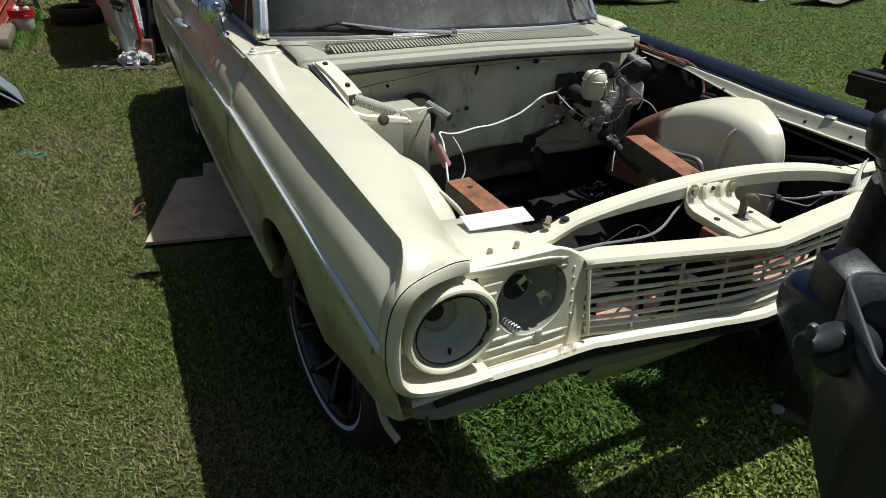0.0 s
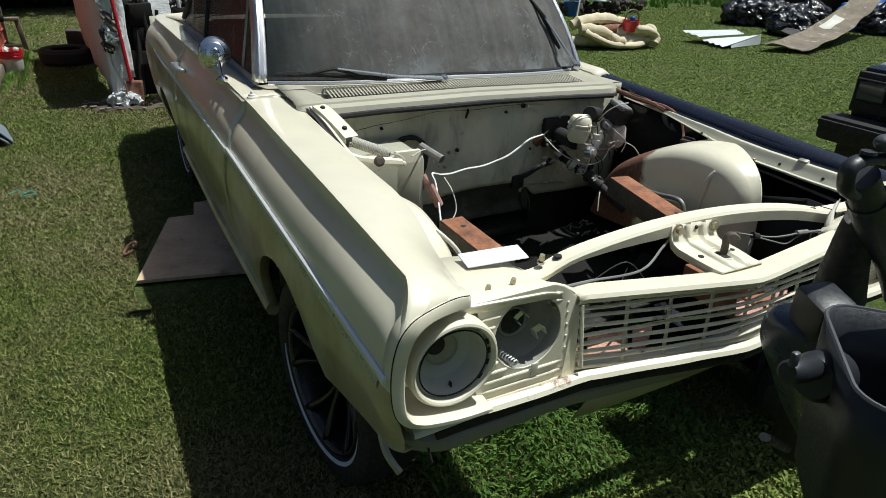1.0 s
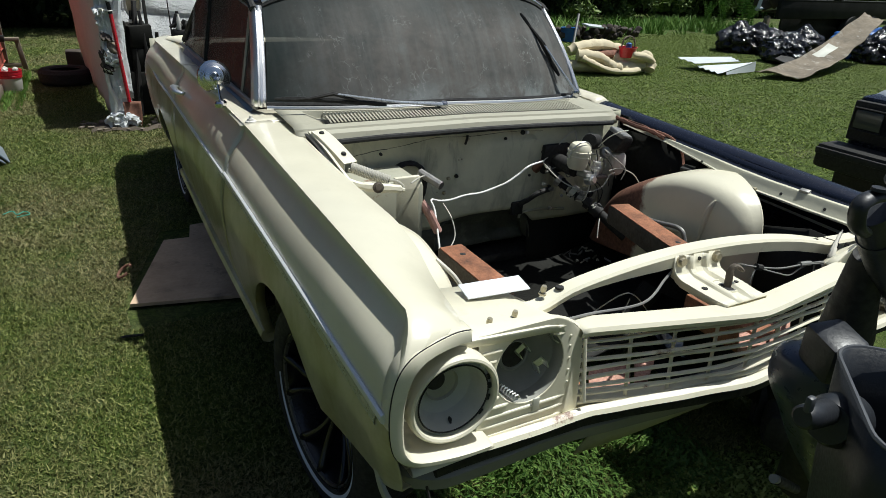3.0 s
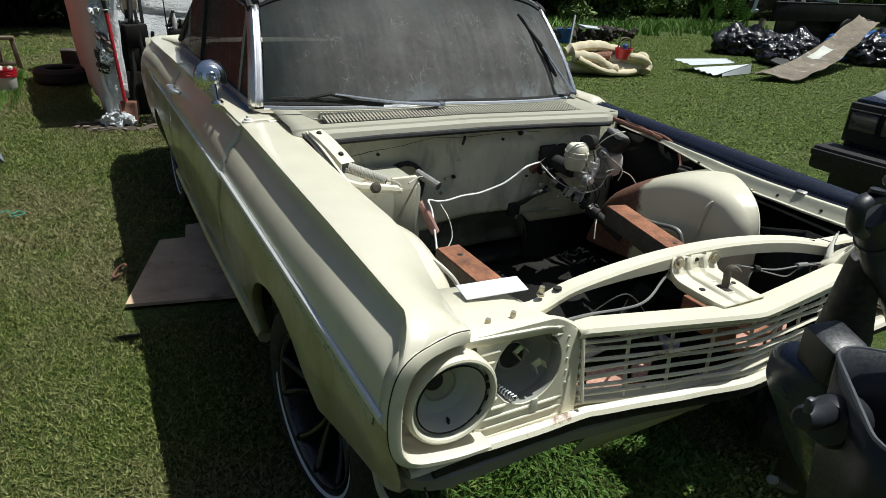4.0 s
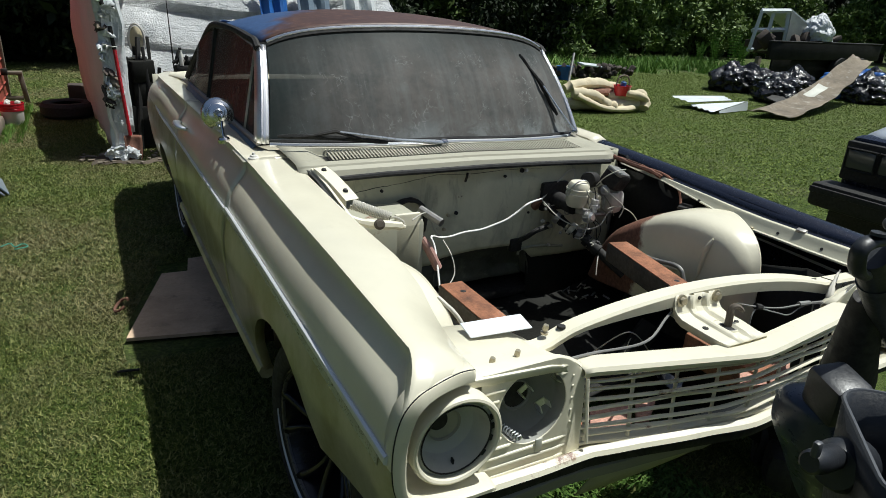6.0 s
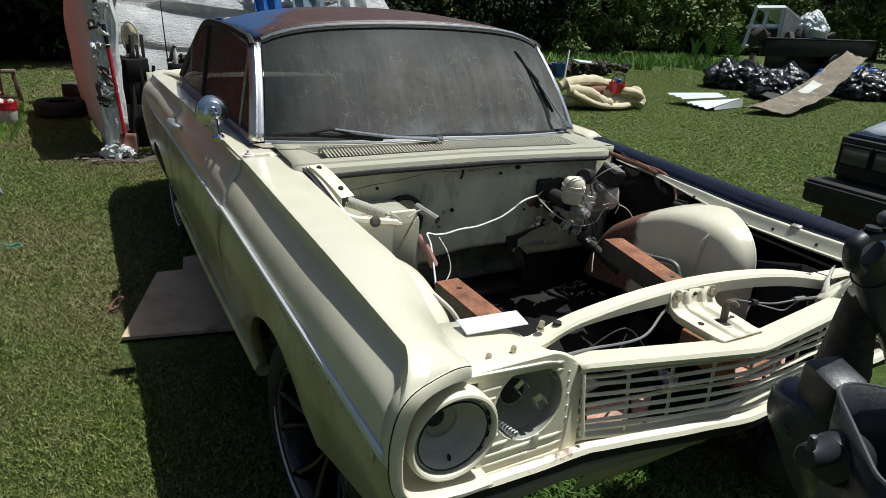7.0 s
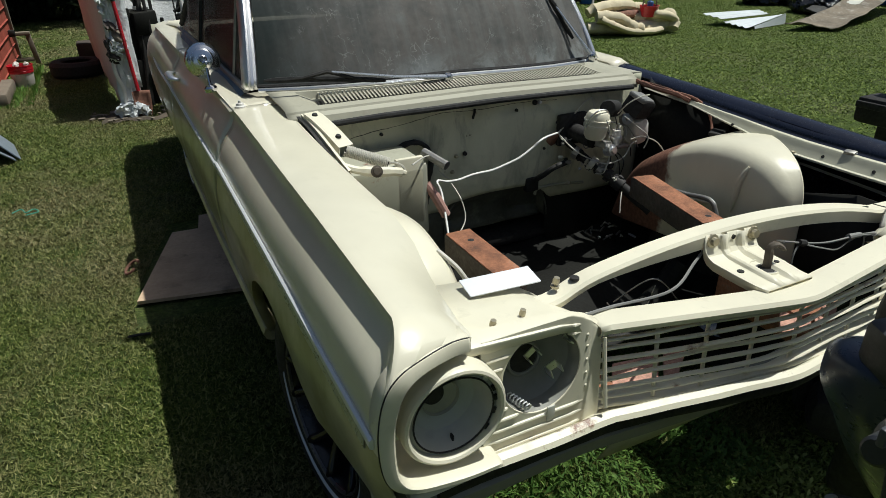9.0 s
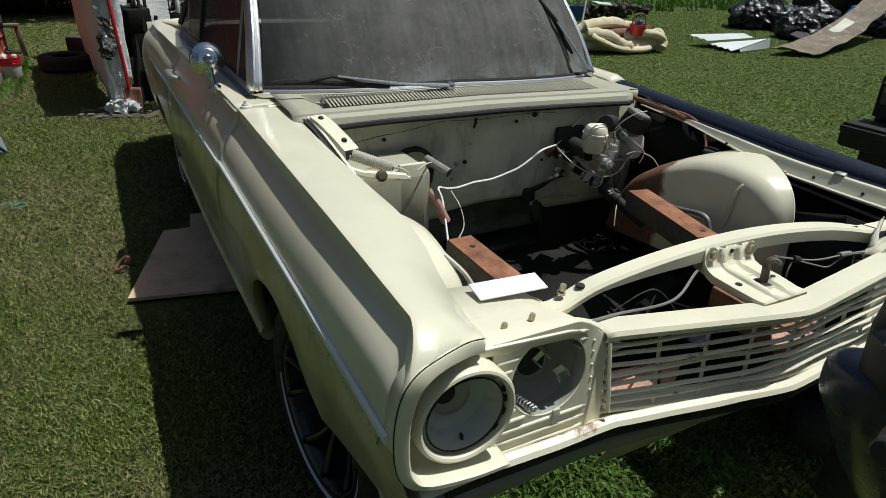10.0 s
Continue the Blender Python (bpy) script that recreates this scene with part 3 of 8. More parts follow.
def nose_rows(first, sgn):
    """The fender's front end: from its first cross-section down to the seam round the headlamp."""
    tops = (0, 0.06, 0.3, 0.6, 0.9, 0.975)
    dz = droop(0.145, sgn)
    ends = [SEAM_TOP[0] + Vector((-0.002, 0.004, -0.018))] + [along(SEAM_TOP, u) for u in tops]
    for p in first[7:-1]:
        z = p[2] - dz
        z -= 0.069 * max(0.0, (z - 0.80) / 0.255)
        k = next((i for i in range(len(SEAM_SIDE) - 1) if SEAM_SIDE[i + 1].z <= z), len(SEAM_SIDE) - 2)
        a, e = SEAM_SIDE[k], SEAM_SIDE[k + 1]
        ends.append(a.lerp(e, max(0.0, min(1.0, (a.z - z) / (a.z - e.z)))))
    ends.append(ends[-1] + Vector((-0.02, 0.0, 0.004)))
    rows = []
    for s in (1.0, 0.94, 0.86, 0.76, 0.64, 0.5, 0.36, 0.22, 0.1):
        row = []
        for i, (q, e) in enumerate(zip(first, ends)):
            a = Vector((abs(q[0]), q[1], q[2] - dz))
            if i < 8:
                c = Vector((a.x + (e.x - a.x) * 0.3, a.y + (e.y - a.y) * 0.7, a.z + (e.z - a.z) * 0.10))
            else:
                c = Vector((a.x + max(0.0, e.x - a.x) * 0.5 + 0.002, a.y + (e.y - a.y) * 0.62, a.z + (e.z - a.z) * 0.4))
            p = a * (1 - s) ** 2 + c * 2 * s * (1 - s) + e * s * s
            row.append((sgn * p.x, p.y, p.z + dz * (1 - s)))
        rows.append(row)
    return rows


def build_fender(sgn):
    inner = fender_inner if sgn < 0 else (lambda y: 0.80 + 0.015 * math.sin(y * 2))
    name = "passenger_fender" if sgn < 0 else "driver_fender"
    bm = side_grid(0.145, 1.60, sgn, 44, inner, 0.03 if sgn < 0 else 0.015, True)
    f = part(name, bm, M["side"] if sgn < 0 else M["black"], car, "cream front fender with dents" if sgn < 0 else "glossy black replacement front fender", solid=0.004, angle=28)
    return f


fender_p = build_fender(-1)
fender_d = build_fender(1)

for sgn in (-1, 1):
    door = part("door", side_grid(1.6025, 3.02, sgn, 24, lambda y: 0.80, 0.02), M["side"], car, "cream door with a pinkish-brown tinted patch", solid=0.004, angle=28)
    # chrome pull handle with its push button
    h = curve_pts([(sgn * 0.935, 2.74, 0.965), (sgn * 0.965, 2.77, 0.972), (sgn * 0.97, 2.84, 0.975), (sgn * 0.962, 2.92, 0.97), (sgn * 0.935, 2.95, 0.962)])
    part("door_handle", tube(h, [0.011 + 0.009 * math.sin(i / (len(h) - 1) * math.pi) for i in range(len(h))], 10, flat=0.7), M["brite"], door, "chrome door handle")
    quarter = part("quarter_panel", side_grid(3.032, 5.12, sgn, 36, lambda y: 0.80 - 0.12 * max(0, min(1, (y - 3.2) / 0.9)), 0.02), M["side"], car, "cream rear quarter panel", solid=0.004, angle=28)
    part("rocker_panel", tube([(sgn * 0.905, 1.28, 0.355), (sgn * 0.915, 2.2, 0.35), (sgn * 0.91, 3.4, 0.355)], 0.03, 8), M["side"], car)
    # bright side moulding with its clip holes
    mould = curve_pts([(sgn * (side_x(y, 0.878) + 0.004), y, 0.876 + 0.012 * math.sin((y - 0.07) / 2.2) + droop(y, sgn)) for y in (0.076, 0.3, 0.6, 1.1, 1.6)], 8)
    part("side_moulding", tube(mould, 0.0075, 8, flat=1.5), M["trim"], fender_p if sgn < 0 else fender_d, "bright metal side moulding")
    mould = curve_pts([(sgn * (side_x(y, 0.875) + 0.004), y, 0.878 - 0.02 * (y - 1.6) / 3.4) for y in (1.62, 2.2, 3.0, 4.0, 5.05)], 8)
    part("side_moulding", tube(mould, 0.0065, 8, flat=1.4), M["trim"], car, "bright metal side moulding")

# lower part of the moulding, its blue-grey tint standing for reflected sky
strip = []
for i in range(25):
    y = 0.11 + 1.46 * i / 24
    zt = 0.869 + 0.012 * math.sin((y - 0.07) / 2.2)
    w = 0.027 - 0.012 * i / 24
    strip.append([(-side_x(y, zt) - 0.0015, y, zt), (-side_x(y, zt - w * 0.5) - 0.004, y, zt - w * 0.5), (-side_x(y, zt - w) - 0.003, y, zt - w), (-side_x(y, zt - w) + 0.001, y, zt - w - 0.003)])
part("moulding_lower_strip", grid(strip), M["satin"], fender_p, "lower strip of the side moulding, tinted blue-grey for reflected sky", angle=25)
for y, z in ((0.20, 0.852), (0.37, 0.855), (0.60, 0.858), (0.62, 0.866), (0.95, 0.860), (1.35, 0.862)):
    part("clip_hole", lathe([(0.0, 0.002), (0.007, 0.002), (0.006, -0.004)], axis_pose((-side_x(y, z) - 0.001, y, z), (-1, 0, 0.05)), 10), M["dull"], fender_p)

# trunk lid, tail and underside
rows = []
for i in range(15):
    y = 3.95 + 1.17 * i / 14
    z = lerp_tab([(3.95, 1.075), (4.3, 1.05), (5.0, 0.985), (5.12, 0.93)], y)
    rows.append([(0.775 * u + 0.07 * u * (i / 14), y, z + 0.03 * (1 - u * u) - 0.012 * abs(u) ** 8) for u in [-1 + 0.1 * k for k in range(21)]])
part("trunk_lid", grid(rows), M["cream"], car, "cream trunk lid", solid=0.004)
part("rear_panel", grid([[(0.88 * u, 5.12 + 0.03 * (1 - u * u), z) for u in [-1 + 0.1 * k for k in range(21)]] for z in (0.96, 0.8, 0.6, 0.42)]), M["cream"], car, solid=0.004)
part("rear_bumper", tube(curve_pts([(-0.78, 5.19, 0.52), (-0.6, 5.22, 0.52), (0, 5.26, 0.52), (0.6, 5.22, 0.52), (0.78, 5.19, 0.52)]), 0.07, 10), M["chrome"], car, "chrome rear bumper")
part("floor_pan", box((0, 3.2, 0.40), (1.84, 3.5, 0.05), 0.01), M["dull"], car)

# ---- cowl and windscreen ----
def glass_base(x):
    u = abs(x) / 0.78
    return Vector((x, 1.60 + 0.135 * u ** 2.6, 1.100 - 0.002 * u - (0.030 if x > 0 else 0.0) * u))


def glass_top(x):
    u = abs(x) / 0.70
    return Vector((x, 1.915 + 0.085 * u ** 2.4, 1.535 - 0.045 * u ** 2 - 0.045 * u ** 7))


rows = []
for i in range(33):
    u = -1 + i / 16
    b, t = glass_base(0.755 * u), glass_top(0.685 * u)
    row = []
    for k in range(13):
        v = k / 12
        p = b.lerp(t, v)
        row.append(p + Vector((0, -0.035 * math.sin(v * math.pi), 0.012 * math.sin(v * math.pi))))
    rows.append(row)
shield = part("windscreen", grid(rows), M["glass"], car, "dust-covered curved windscreen glass")
shield.visible_shadow = False
edge = [r[-1] for r in rows]
part("header_trim", tube([p + Vector((0, -0.006, 0.006)) for p in edge], 0.0075, 8), M["brite"], shield, "bright upper windscreen trim")
part("header_seal", tube([p + Vector((0, -0.010, -0.009)) for p in edge], 0.010, 6), M["rubber"], shield)
edge = [r[0] for r in rows]
part("lower_trim", tube([p + Vector((0, -0.012, -0.002)) for p in edge], 0.011, 8, flat=0.8), M["brite"], shield, "bright lower windscreen trim")
part("lower_seal", tube([p + Vector((0, -0.004, 0.010)) for p in edge], 0.008, 6), M["rubber"], shield)
for sgn in (-1, 1):
    b, t = glass_base(sgn * 0.765), glass_top(sgn * 0.695)
    pil = []
    for k in range(13):
        v = k / 12
        p = b.lerp(t, v) + Vector((0, -0.02 * math.sin(v * math.pi), 0.008 * math.sin(v * math.pi)))
        w = 0.032 - 0.006 * v
        pil.append([p + Vector((sgn * dx * w, dy, 0)) for dx, dy in ((-0.35, 0.004), (-0.15, -0.014), (0.08, -0.004), (0.2, -0.016), (0.45, -0.014), (0.6, 0.0), (0.75, -0.006), (1.0, 0.012), (1.1, 0.06))])
    part("windscreen_pillar", grid(pil), M["brite"], car, "bright ribbed windscreen pillar", solid=0.003, angle=25)

def cowl_drop(x):
    return 0.013 + 0.016 * max(0.0, x) / 0.6


rows = []
for i in range(33):
    x = -0.735 + 1.465 * i / 32
    b = glass_base(max(-0.78, min(0.78, x)))
    yb = b.y - 0.004
    slot = 0.025 if abs(x) < 0.60 else 0.004
    row = [(x, 1.385, 1.040), (x, 1.380, 1.056), (x, 1.388, 1.074), (x, 1.41, 1.083), (x, 1.414, 1.090), (x, 1.44, 1.096),
           (x, 1.45 + (yb - 1.45) * 0.10, 1.102 - slot), (x, 1.45 + (yb - 1.45) * 0.74, 1.106 - slot), (x, 1.45 + (yb - 1.45) * 0.78, 1.106)]
    rows.append([(q[0], q[1], q[2] - cowl_drop(x)) for q in row] + [(x, yb, b.z - 0.008)])
for sgn in (-1, 1):
    dz = -0.02 if sgn > 0 else 0.0
    part("cowl_corner", grid([[(sgn * (0.695 if sgn < 0 else 0.73), y, 1.072 + dz + 0.004 * (y - 1.5)), (sgn * 0.78, y, 1.070 + dz), (sgn * 0.84, y, 1.064 + dz), (sgn * 0.885, y, 1.062 + dz)] for y in (1.46 if sgn > 0 else 1.59, 1.65, 1.73, 1.80)]), M["side"] if sgn < 0 else M["dusty"], car, solid=0.003)
cowl = part("cowl", grid(rows), M["dusty"], car, "cream cowl panel with a row of vent slots", solid=0.003, angle=25)
part("vent_recess", grid([[(x, 1.455, 1.083 - cowl_drop(x)), (x, 1.56, 1.084 - cowl_drop(x))] for x in [-0.595 + 0.0595 * i for i in range(21)]]), M["dull"], cowl)
bm = bmesh.new()
for i in range(84):
    x = -0.585 + 1.17 * i / 83
    b = glass_base(x)
    y0, y1 = 1.452, 1.45 + (b.y - 1.454) * 0.74
    s = 0.018
    dr = cowl_drop(x)
    vs = [bm.verts.new(q) for q in ((x - 0.0034, y0, 1.099 - dr), (x + 0.0034, y0, 1.099 - dr), (x + 0.0034 + s, y1, 1.104 - dr), (x - 0.0034 + s, y1, 1.104 - dr),
                                    (x - 0.0034, y0, 1.0965 - dr), (x + 0.0034, y0, 1.0965 - dr), (x + 0.0034 + s, y1, 1.1015 - dr), (x - 0.0034 + s, y1, 1.1015 - dr))]
    for q in ((0, 1, 2, 3), (0, 4, 5, 1), (1, 5, 6, 2), (2, 6, 7, 3), (3, 7, 4, 0)):
        bm.faces.new([vs[k] for k in q])
tagged(part("vent_slats", bm, M["dusty"], cowl, smooth=False), kind="stuff")
part("hood_seal", tube([(-0.62, 1.376, 1.032), (-0.4, 1.372, 1.038), (-0.2, 1.374, 1.036), (0.05, 1.372, 1.036), (0.3, 1.374, 1.030), (0.5, 1.372, 1.024), (0.70, 1.376, 1.014)], 0.011, 8), M["rubber"], cowl, "black rubber hood seal")

# wipers: pivot, arm and blade
def wiper(pivot, knee, join, b0, b1):
    """A chrome arm on its pivot cap, with a slim black blade and bridge under its end."""
    w = part("wiper", lathe([(0.0, 0.026), (0.012, 0.025), (0.019, 0.016), (0.020, 0.004), (0.016, -0.03)], axis_pose(pivot, (0, -0.4, 1)), 16), M["chrome"], car, "chrome windscreen wiper with black blade")
    pv, kn, jn = Vector(pivot) + Vector((0, -0.004, 0.012)), Vector(knee), Vector(join)
    part("wiper_arm", tube([pv, pv.lerp(kn, 0.3), pv.lerp(kn, 0.65), kn], [0.015, 0.015, 0.011, 0.009], 10, flat=0.6), M["satin"], w)
    part("arm_rod", tube([kn, kn.lerp(jn, 0.5), jn], [0.008, 0.006, 0.006], 8, flat=0.7), M["satin"], w)
    b0, b1 = Vector(b0), Vector(b1)
    part("blade_bridge", tube([b0.lerp(b1, 0.12), b0.lerp(b1, 0.3) + Vector((0, -0.006, 0.010)), jn, b0.lerp(b1, 0.75) + Vector((0, -0.006, 0.008)), b0.lerp(b1, 0.95)], [0.004, 0.0055, 0.0085, 0.0055, 0.004], 6), M["dull"], w)
    part("wiper_blade", tube([b0.lerp(b1, k / 10) + Vector((0, 0, 0.006 * math.sin(k / 10 * math.pi))) for k in range(11)], [0.003] + [0.0062] * 9 + [0.004], 6, flat=1.7), M["rubber"], w)


wiper((-0.070, 1.555, 1.092), (-0.27, 1.548, 1.124), (-0.540, 1.562, 1.168), (-0.752, 1.605, 1.150), (-0.325, 1.553, 1.116))
wiper((0.695, 1.655, 1.088), (0.635, 1.68, 1.18), (0.555, 1.755, 1.31), (0.485, 1.865, 1.435), (0.625, 1.700, 1.17))

# ---- roof and windows ----
rows = []
for i in range(20):
    s = i / 19
    row = []
    for k in range(33):
        u = -1 + k / 16
        t = glass_top(0.70 * u)
        y = t.y + (3.3 - t.y) * s
        w = 0.705 + 0.02 * math.sin(s * math.pi)
        z0 = t.z + 0.012
        z1 = 1.425 + 0.10 * (1 - abs(u) ** 2.6)
        zc = z0 + (z1 - z0) * s + 0.045 * math.sin(s * math.pi) * (0.6 + 0.4 * (1 - u * u))
        row.append((w * u, y, zc))
    rows.append(row)
roof = part("roof", grid(rows), M["roof"], car, "rust-brown roof with old blue paint at one corner", solid=0.006)
rear = []
for k in range(17):
    u = -1 + k / 8
    top, bot = Vector((0.56 * u, 3.3, 1.425 + 0.10 * (1 - abs(0.8 * u) ** 2.6))), Vector((0.62 * u, 4.02, 1.09))
    rear.append([top.lerp(bot, v / 8) + Vector((0, 0.03 * math.sin(v / 8 * math.pi), 0.06 * math.sin(v / 8 * math.pi))) for v in range(9)])
part("rear_window", grid(rear), M["sglass"], car)
for sgn in (-1, 1):
    rail_pts = curve_pts([(sgn * 0.735, 1.80, 1.215), (sgn * 0.722, 1.99, 1.432), (sgn * 0.728, 2.15, 1.468), (sgn * 0.73, 2.5, 1.482), (sgn * 0.728, 2.9, 1.475), (sgn * 0.72, 3.15, 1.44),
                          (sgn * 0.725, 3.4, 1.35), (sgn * 0.755, 3.66, 1.2), (sgn * 0.775, 3.80, 1.10)], 6)
    part("roof_rail", tube(rail_pts[6:], 0.016, 8), M["dull"], roof, "black rubber-lined roof rail")
    # rear roof pillar
    pil = []
    for v in range(9):
        a = Vector((sgn * 0.56, 3.3, 1.425 + 0.10 * (1 - 0.8 ** 2.6))).lerp(Vector((sgn * 0.62, 4.02, 1.09)), v / 8) + Vector((0, 0.03 * math.sin(v / 8 * math.pi), 0.06 * math.sin(v / 8 * math.pi)))
        c = Vector(curve_pts([(sgn * 0.722, 3.15, 1.452), (sgn * 0.725, 3.4, 1.36), (sgn * 0.755, 3.66, 1.21), (sgn * 0.78, 3.86, 1.075)], 8)[v * 3])
        pil.append([a, a.lerp(c, 0.4) + Vector((0, 0, 0.02)), a.lerp(c, 0.8) + Vector((sgn * 0.01, 0, 0.008)), c])
    part("rear_pillar", grid(pil), M["roof"], roof, solid=0.004)
    # side glass in three panes with dark dividers
    def glass_at(y, v):
        top = lerp_tab([(1.80, 1.2), (1.99, 1.425), (2.5, 1.465), (2.9, 1.46), (3.15, 1.425), (3.4, 1.34), (3.66, 1.19), (3.78, 1.12)], y)
        xt = lerp_tab([(1.80, 0.74), (1.99, 0.718), (2.5, 0.722), (3.1, 0.716), (3.66, 0.748)], y)
        z = 1.085 + (top - 1.085) * v
        return Vector((sgn * (0.785 + (xt - 0.785) * (z - 1.085) / 0.37 if top > 1.3 else 0.785 + (xt - 0.785) * v), y, z))
    for y0, y1, nm in ((1.80, 2.02, "vent_pane"), (2.04, 2.93, "door_pane"), (2.96, 3.74, "quarter_pane")):
        g = part(nm, grid([[glass_at(y0 + (y1 - y0) * i / 10, v / 6) for v in range(7)] for i in range(11)]), M["sglass"], car, "dark dusty side window glass")
    for y in (2.03, 2.945):
        part("window_divider", tube([glass_at(y, v / 5) for v in range(6)], 0.012 if y > 2.5 else 0.008, 6), M["dull"] if y > 2.5 else M["steel"], car)
    part("belt_trim", tube([(sgn * 0.79, 1.76, 1.092), (sgn * 0.792, 2.4, 1.09), (sgn * 0.79, 3.2, 1.082), (sgn * 0.785, 3.9, 1.065)], 0.012, 8), M["steel"], car)
    part("belt_panel", grid([[(sgn * x, y, z) for x, z in ((0.785, 1.09), (0.80, 1.075), (0.82, lerp_tab(CREST, y) - 0.008))] for y in (1.78, 2.2, 2.7, 3.2, 3.6)]), M["dash_blue"], car, "faded blue window sill panel", solid=0.003)

# ---- interior ----
part("dashboard", tube([(-0.72, 1.75, 0.98), (0, 1.68, 1.0), (0.72, 1.75, 0.98)], 0.1, 12, flat=0.6), M["dull"], car)
wheel_at = axis_pose((0.40, 2.08, 0.98), (0, 0.85, 0.5))
part("steering_wheel", tube([wheel_at @ Vector((0.2 * math.cos(a * math.pi / 16), 0.2 * math.sin(a * math.pi / 16), 0)) for a in range(32)], 0.012, 6, closed=True), M["dull"], car)
for y0, nm in ((2.55, "front_seat"), (3.4, "rear_seat")):
    bm = box((0, y0 - 0.15, 0.62), (1.36, 0.55, 0.2), 0.05)
    box((0, y0 + 0.15, 0.86), (1.36, 0.16, 0.5), 0.05, bm)
    part(nm, bm, M["vinyl"], car, "dark red vinyl bench seat")

# ---- engine bay ----
fw = []
for i in range(81):
    x = -0.78 + 1.58 * i / 80
    d = (x - 0.10) / 0.25
    zl = 0.60 - 0.034 * max(0.0, min(1.0, (x - 0.25) / 0.1)) + (0.056 * math.sqrt(max(0.0, 1 - abs(d) ** 2.4)) if abs(d) < 1 else 0.0)
    row = []
    for k in range(25):
        v = k / 24
        z = 1.05 + (zl - 1.05) * v
        ridge = 0.99 - 0.05 * max(0.0, (0.0 - x) / 0.45)
        y = 1.44 + 0.012 * noise.noise((x * 4, z * 5, 3)) + 0.03 * max(0, (0.72 - z) / 0.2) ** 2 - 0.022 * (1 / (1 + math.exp(-(x - 0.03 + 0.5 * (0.9 - z)) / 0.012))) * (1 if z < 0.96 else max(0.0, 1 - (z - 0.96) / 0.02))
        y -= 0.006 * math.exp(-((z - ridge) / 0.010) ** 2)
        row.append((x, y, z))
    fw.append(row)
firewall = part("firewall", grid(fw), M["firewall"], car, "stained cream firewall panel", solid=0.004)
tun = [[(0.10 + 0.25 * math.copysign(abs(math.cos(a * math.pi / 24)) ** 0.85, math.cos(a * math.pi / 24)), 1.44 + 0.5 * s, 0.48 + 0.205 * math.sin(a * math.pi / 24) ** 0.85 * (1 - 0.3 * s)) for a in range(25)] for s in (0, 0.5, 1)]
part("gearbox_tunnel", grid(tun), M["oily"], car, solid=0.004)
rows = []
for i in range(25):
    x = -0.15 + 0.50 * i / 24
    d = abs((x - 0.10) / 0.25)
    zt = 0.585 + (0.066 * math.sqrt(max(0.0, 1 - d ** 2.4)) if d < 1 else 0.0)
    rows.append([(x, 1.46 + 0.05 * math.sin(v * 2.4) + 0.012 * noise.noise((x * 9, v * 5, 2)), zt + (0.47 - zt) * v) for v in [k / 10 for k in range(11)]])
part("tunnel_front", grid(rows), M["oily"], car, "oily dark front of the gearbox tunnel", solid=0.004)
# plate added inside the tunnel to hide a sunlit patch
part("light_stop_cap", box((0.10, 1.70, 0.52), (0.62, 0.01, 0.40)), M["pitch"], car)
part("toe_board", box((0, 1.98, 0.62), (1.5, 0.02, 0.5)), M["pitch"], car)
# toe pans also block light that came in below the firewall
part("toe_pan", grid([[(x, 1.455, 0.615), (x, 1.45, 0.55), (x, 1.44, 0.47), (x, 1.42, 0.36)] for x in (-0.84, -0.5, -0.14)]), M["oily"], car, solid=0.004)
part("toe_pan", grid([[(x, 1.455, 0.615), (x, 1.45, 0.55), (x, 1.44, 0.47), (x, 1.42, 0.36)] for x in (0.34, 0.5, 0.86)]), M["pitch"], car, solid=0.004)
for x, z, r in ((-0.06, 0.83, 0.008), (0.245, 0.995, 0.010), (0.36, 0.90, 0.007), (-0.40, 0.955, 0.006), (0.16, 0.975, 0.006), (0.30, 0.80, 0.006)):
    part("firewall_hole", lathe([(0.0, 0.004), (r, 0.004), (r * 1.05, -0.004)], axis_pose((x, 1.416 if x > 0 else 1.43, z), (0, -1, 0)), 14), M["dull"], firewall)
for x, z in ((-0.10, 0.825), (-0.117, 0.765), (0.262, 0.995), (-0.02, 0.985), (0.43, 0.63)):
    part("firewall_screw", lathe([(0, 0.012), (0.006, 0.011), (0.008, 0.004), (0.008, -0.002)], axis_pose((x, 1.412 if x > 0 else 1.428, z), (0, -1, 0.2)), 8), M["brite"] if x > 0.2 else M["zinc"], firewall)
part("wire_clip", tube([(-0.022, 1.424, 1.0), (-0.028, 1.415, 0.99), (-0.03, 1.424, 0.965)], 0.005, 6), M["dull"], firewall)
part("stamped_ledge", tube(curve_pts([(0.272, 1.424, 0.60), (0.285, 1.42, 0.625), (0.38, 1.418, 0.628), (0.52, 1.42, 0.612)], 5), 0.006, 6), M["grime"], firewall)
scr = [(-0.56, 1.418, 0.955), (-0.42, 1.416, 0.975), (-0.31, 1.416, 0.985), (-0.17, 1.415, 1.005), (0.0, 1.416, 0.998), (0.16, 1.410, 1.005), (0.34, 1.405, 0.998)]
part("sealer_line", tube([Vector(q) + Vector((0, 0.002 * noise.noise((k, 1, 1)), 0.004 * noise.noise((k * 0.7, 3, 0)))) for k, q in enumerate(curve_pts(scr, 6))], [0.0007 + 0.0014 * abs(noise.noise((k * 0.9, 0, 6))) for k in range(37)], 5), M["dull"], firewall, "cracked dark sealer line")
gk = curve_pts([(-0.44, 1.42, 0.885), (-0.36, 1.418, 0.895), (-0.30, 1.416, 0.912), (-0.25, 1.416, 0.902), (-0.218, 1.416, 0.865), (-0.214, 1.416, 0.82), (-0.228, 1.418, 0.74), (-0.235, 1.42, 0.66)], 6)
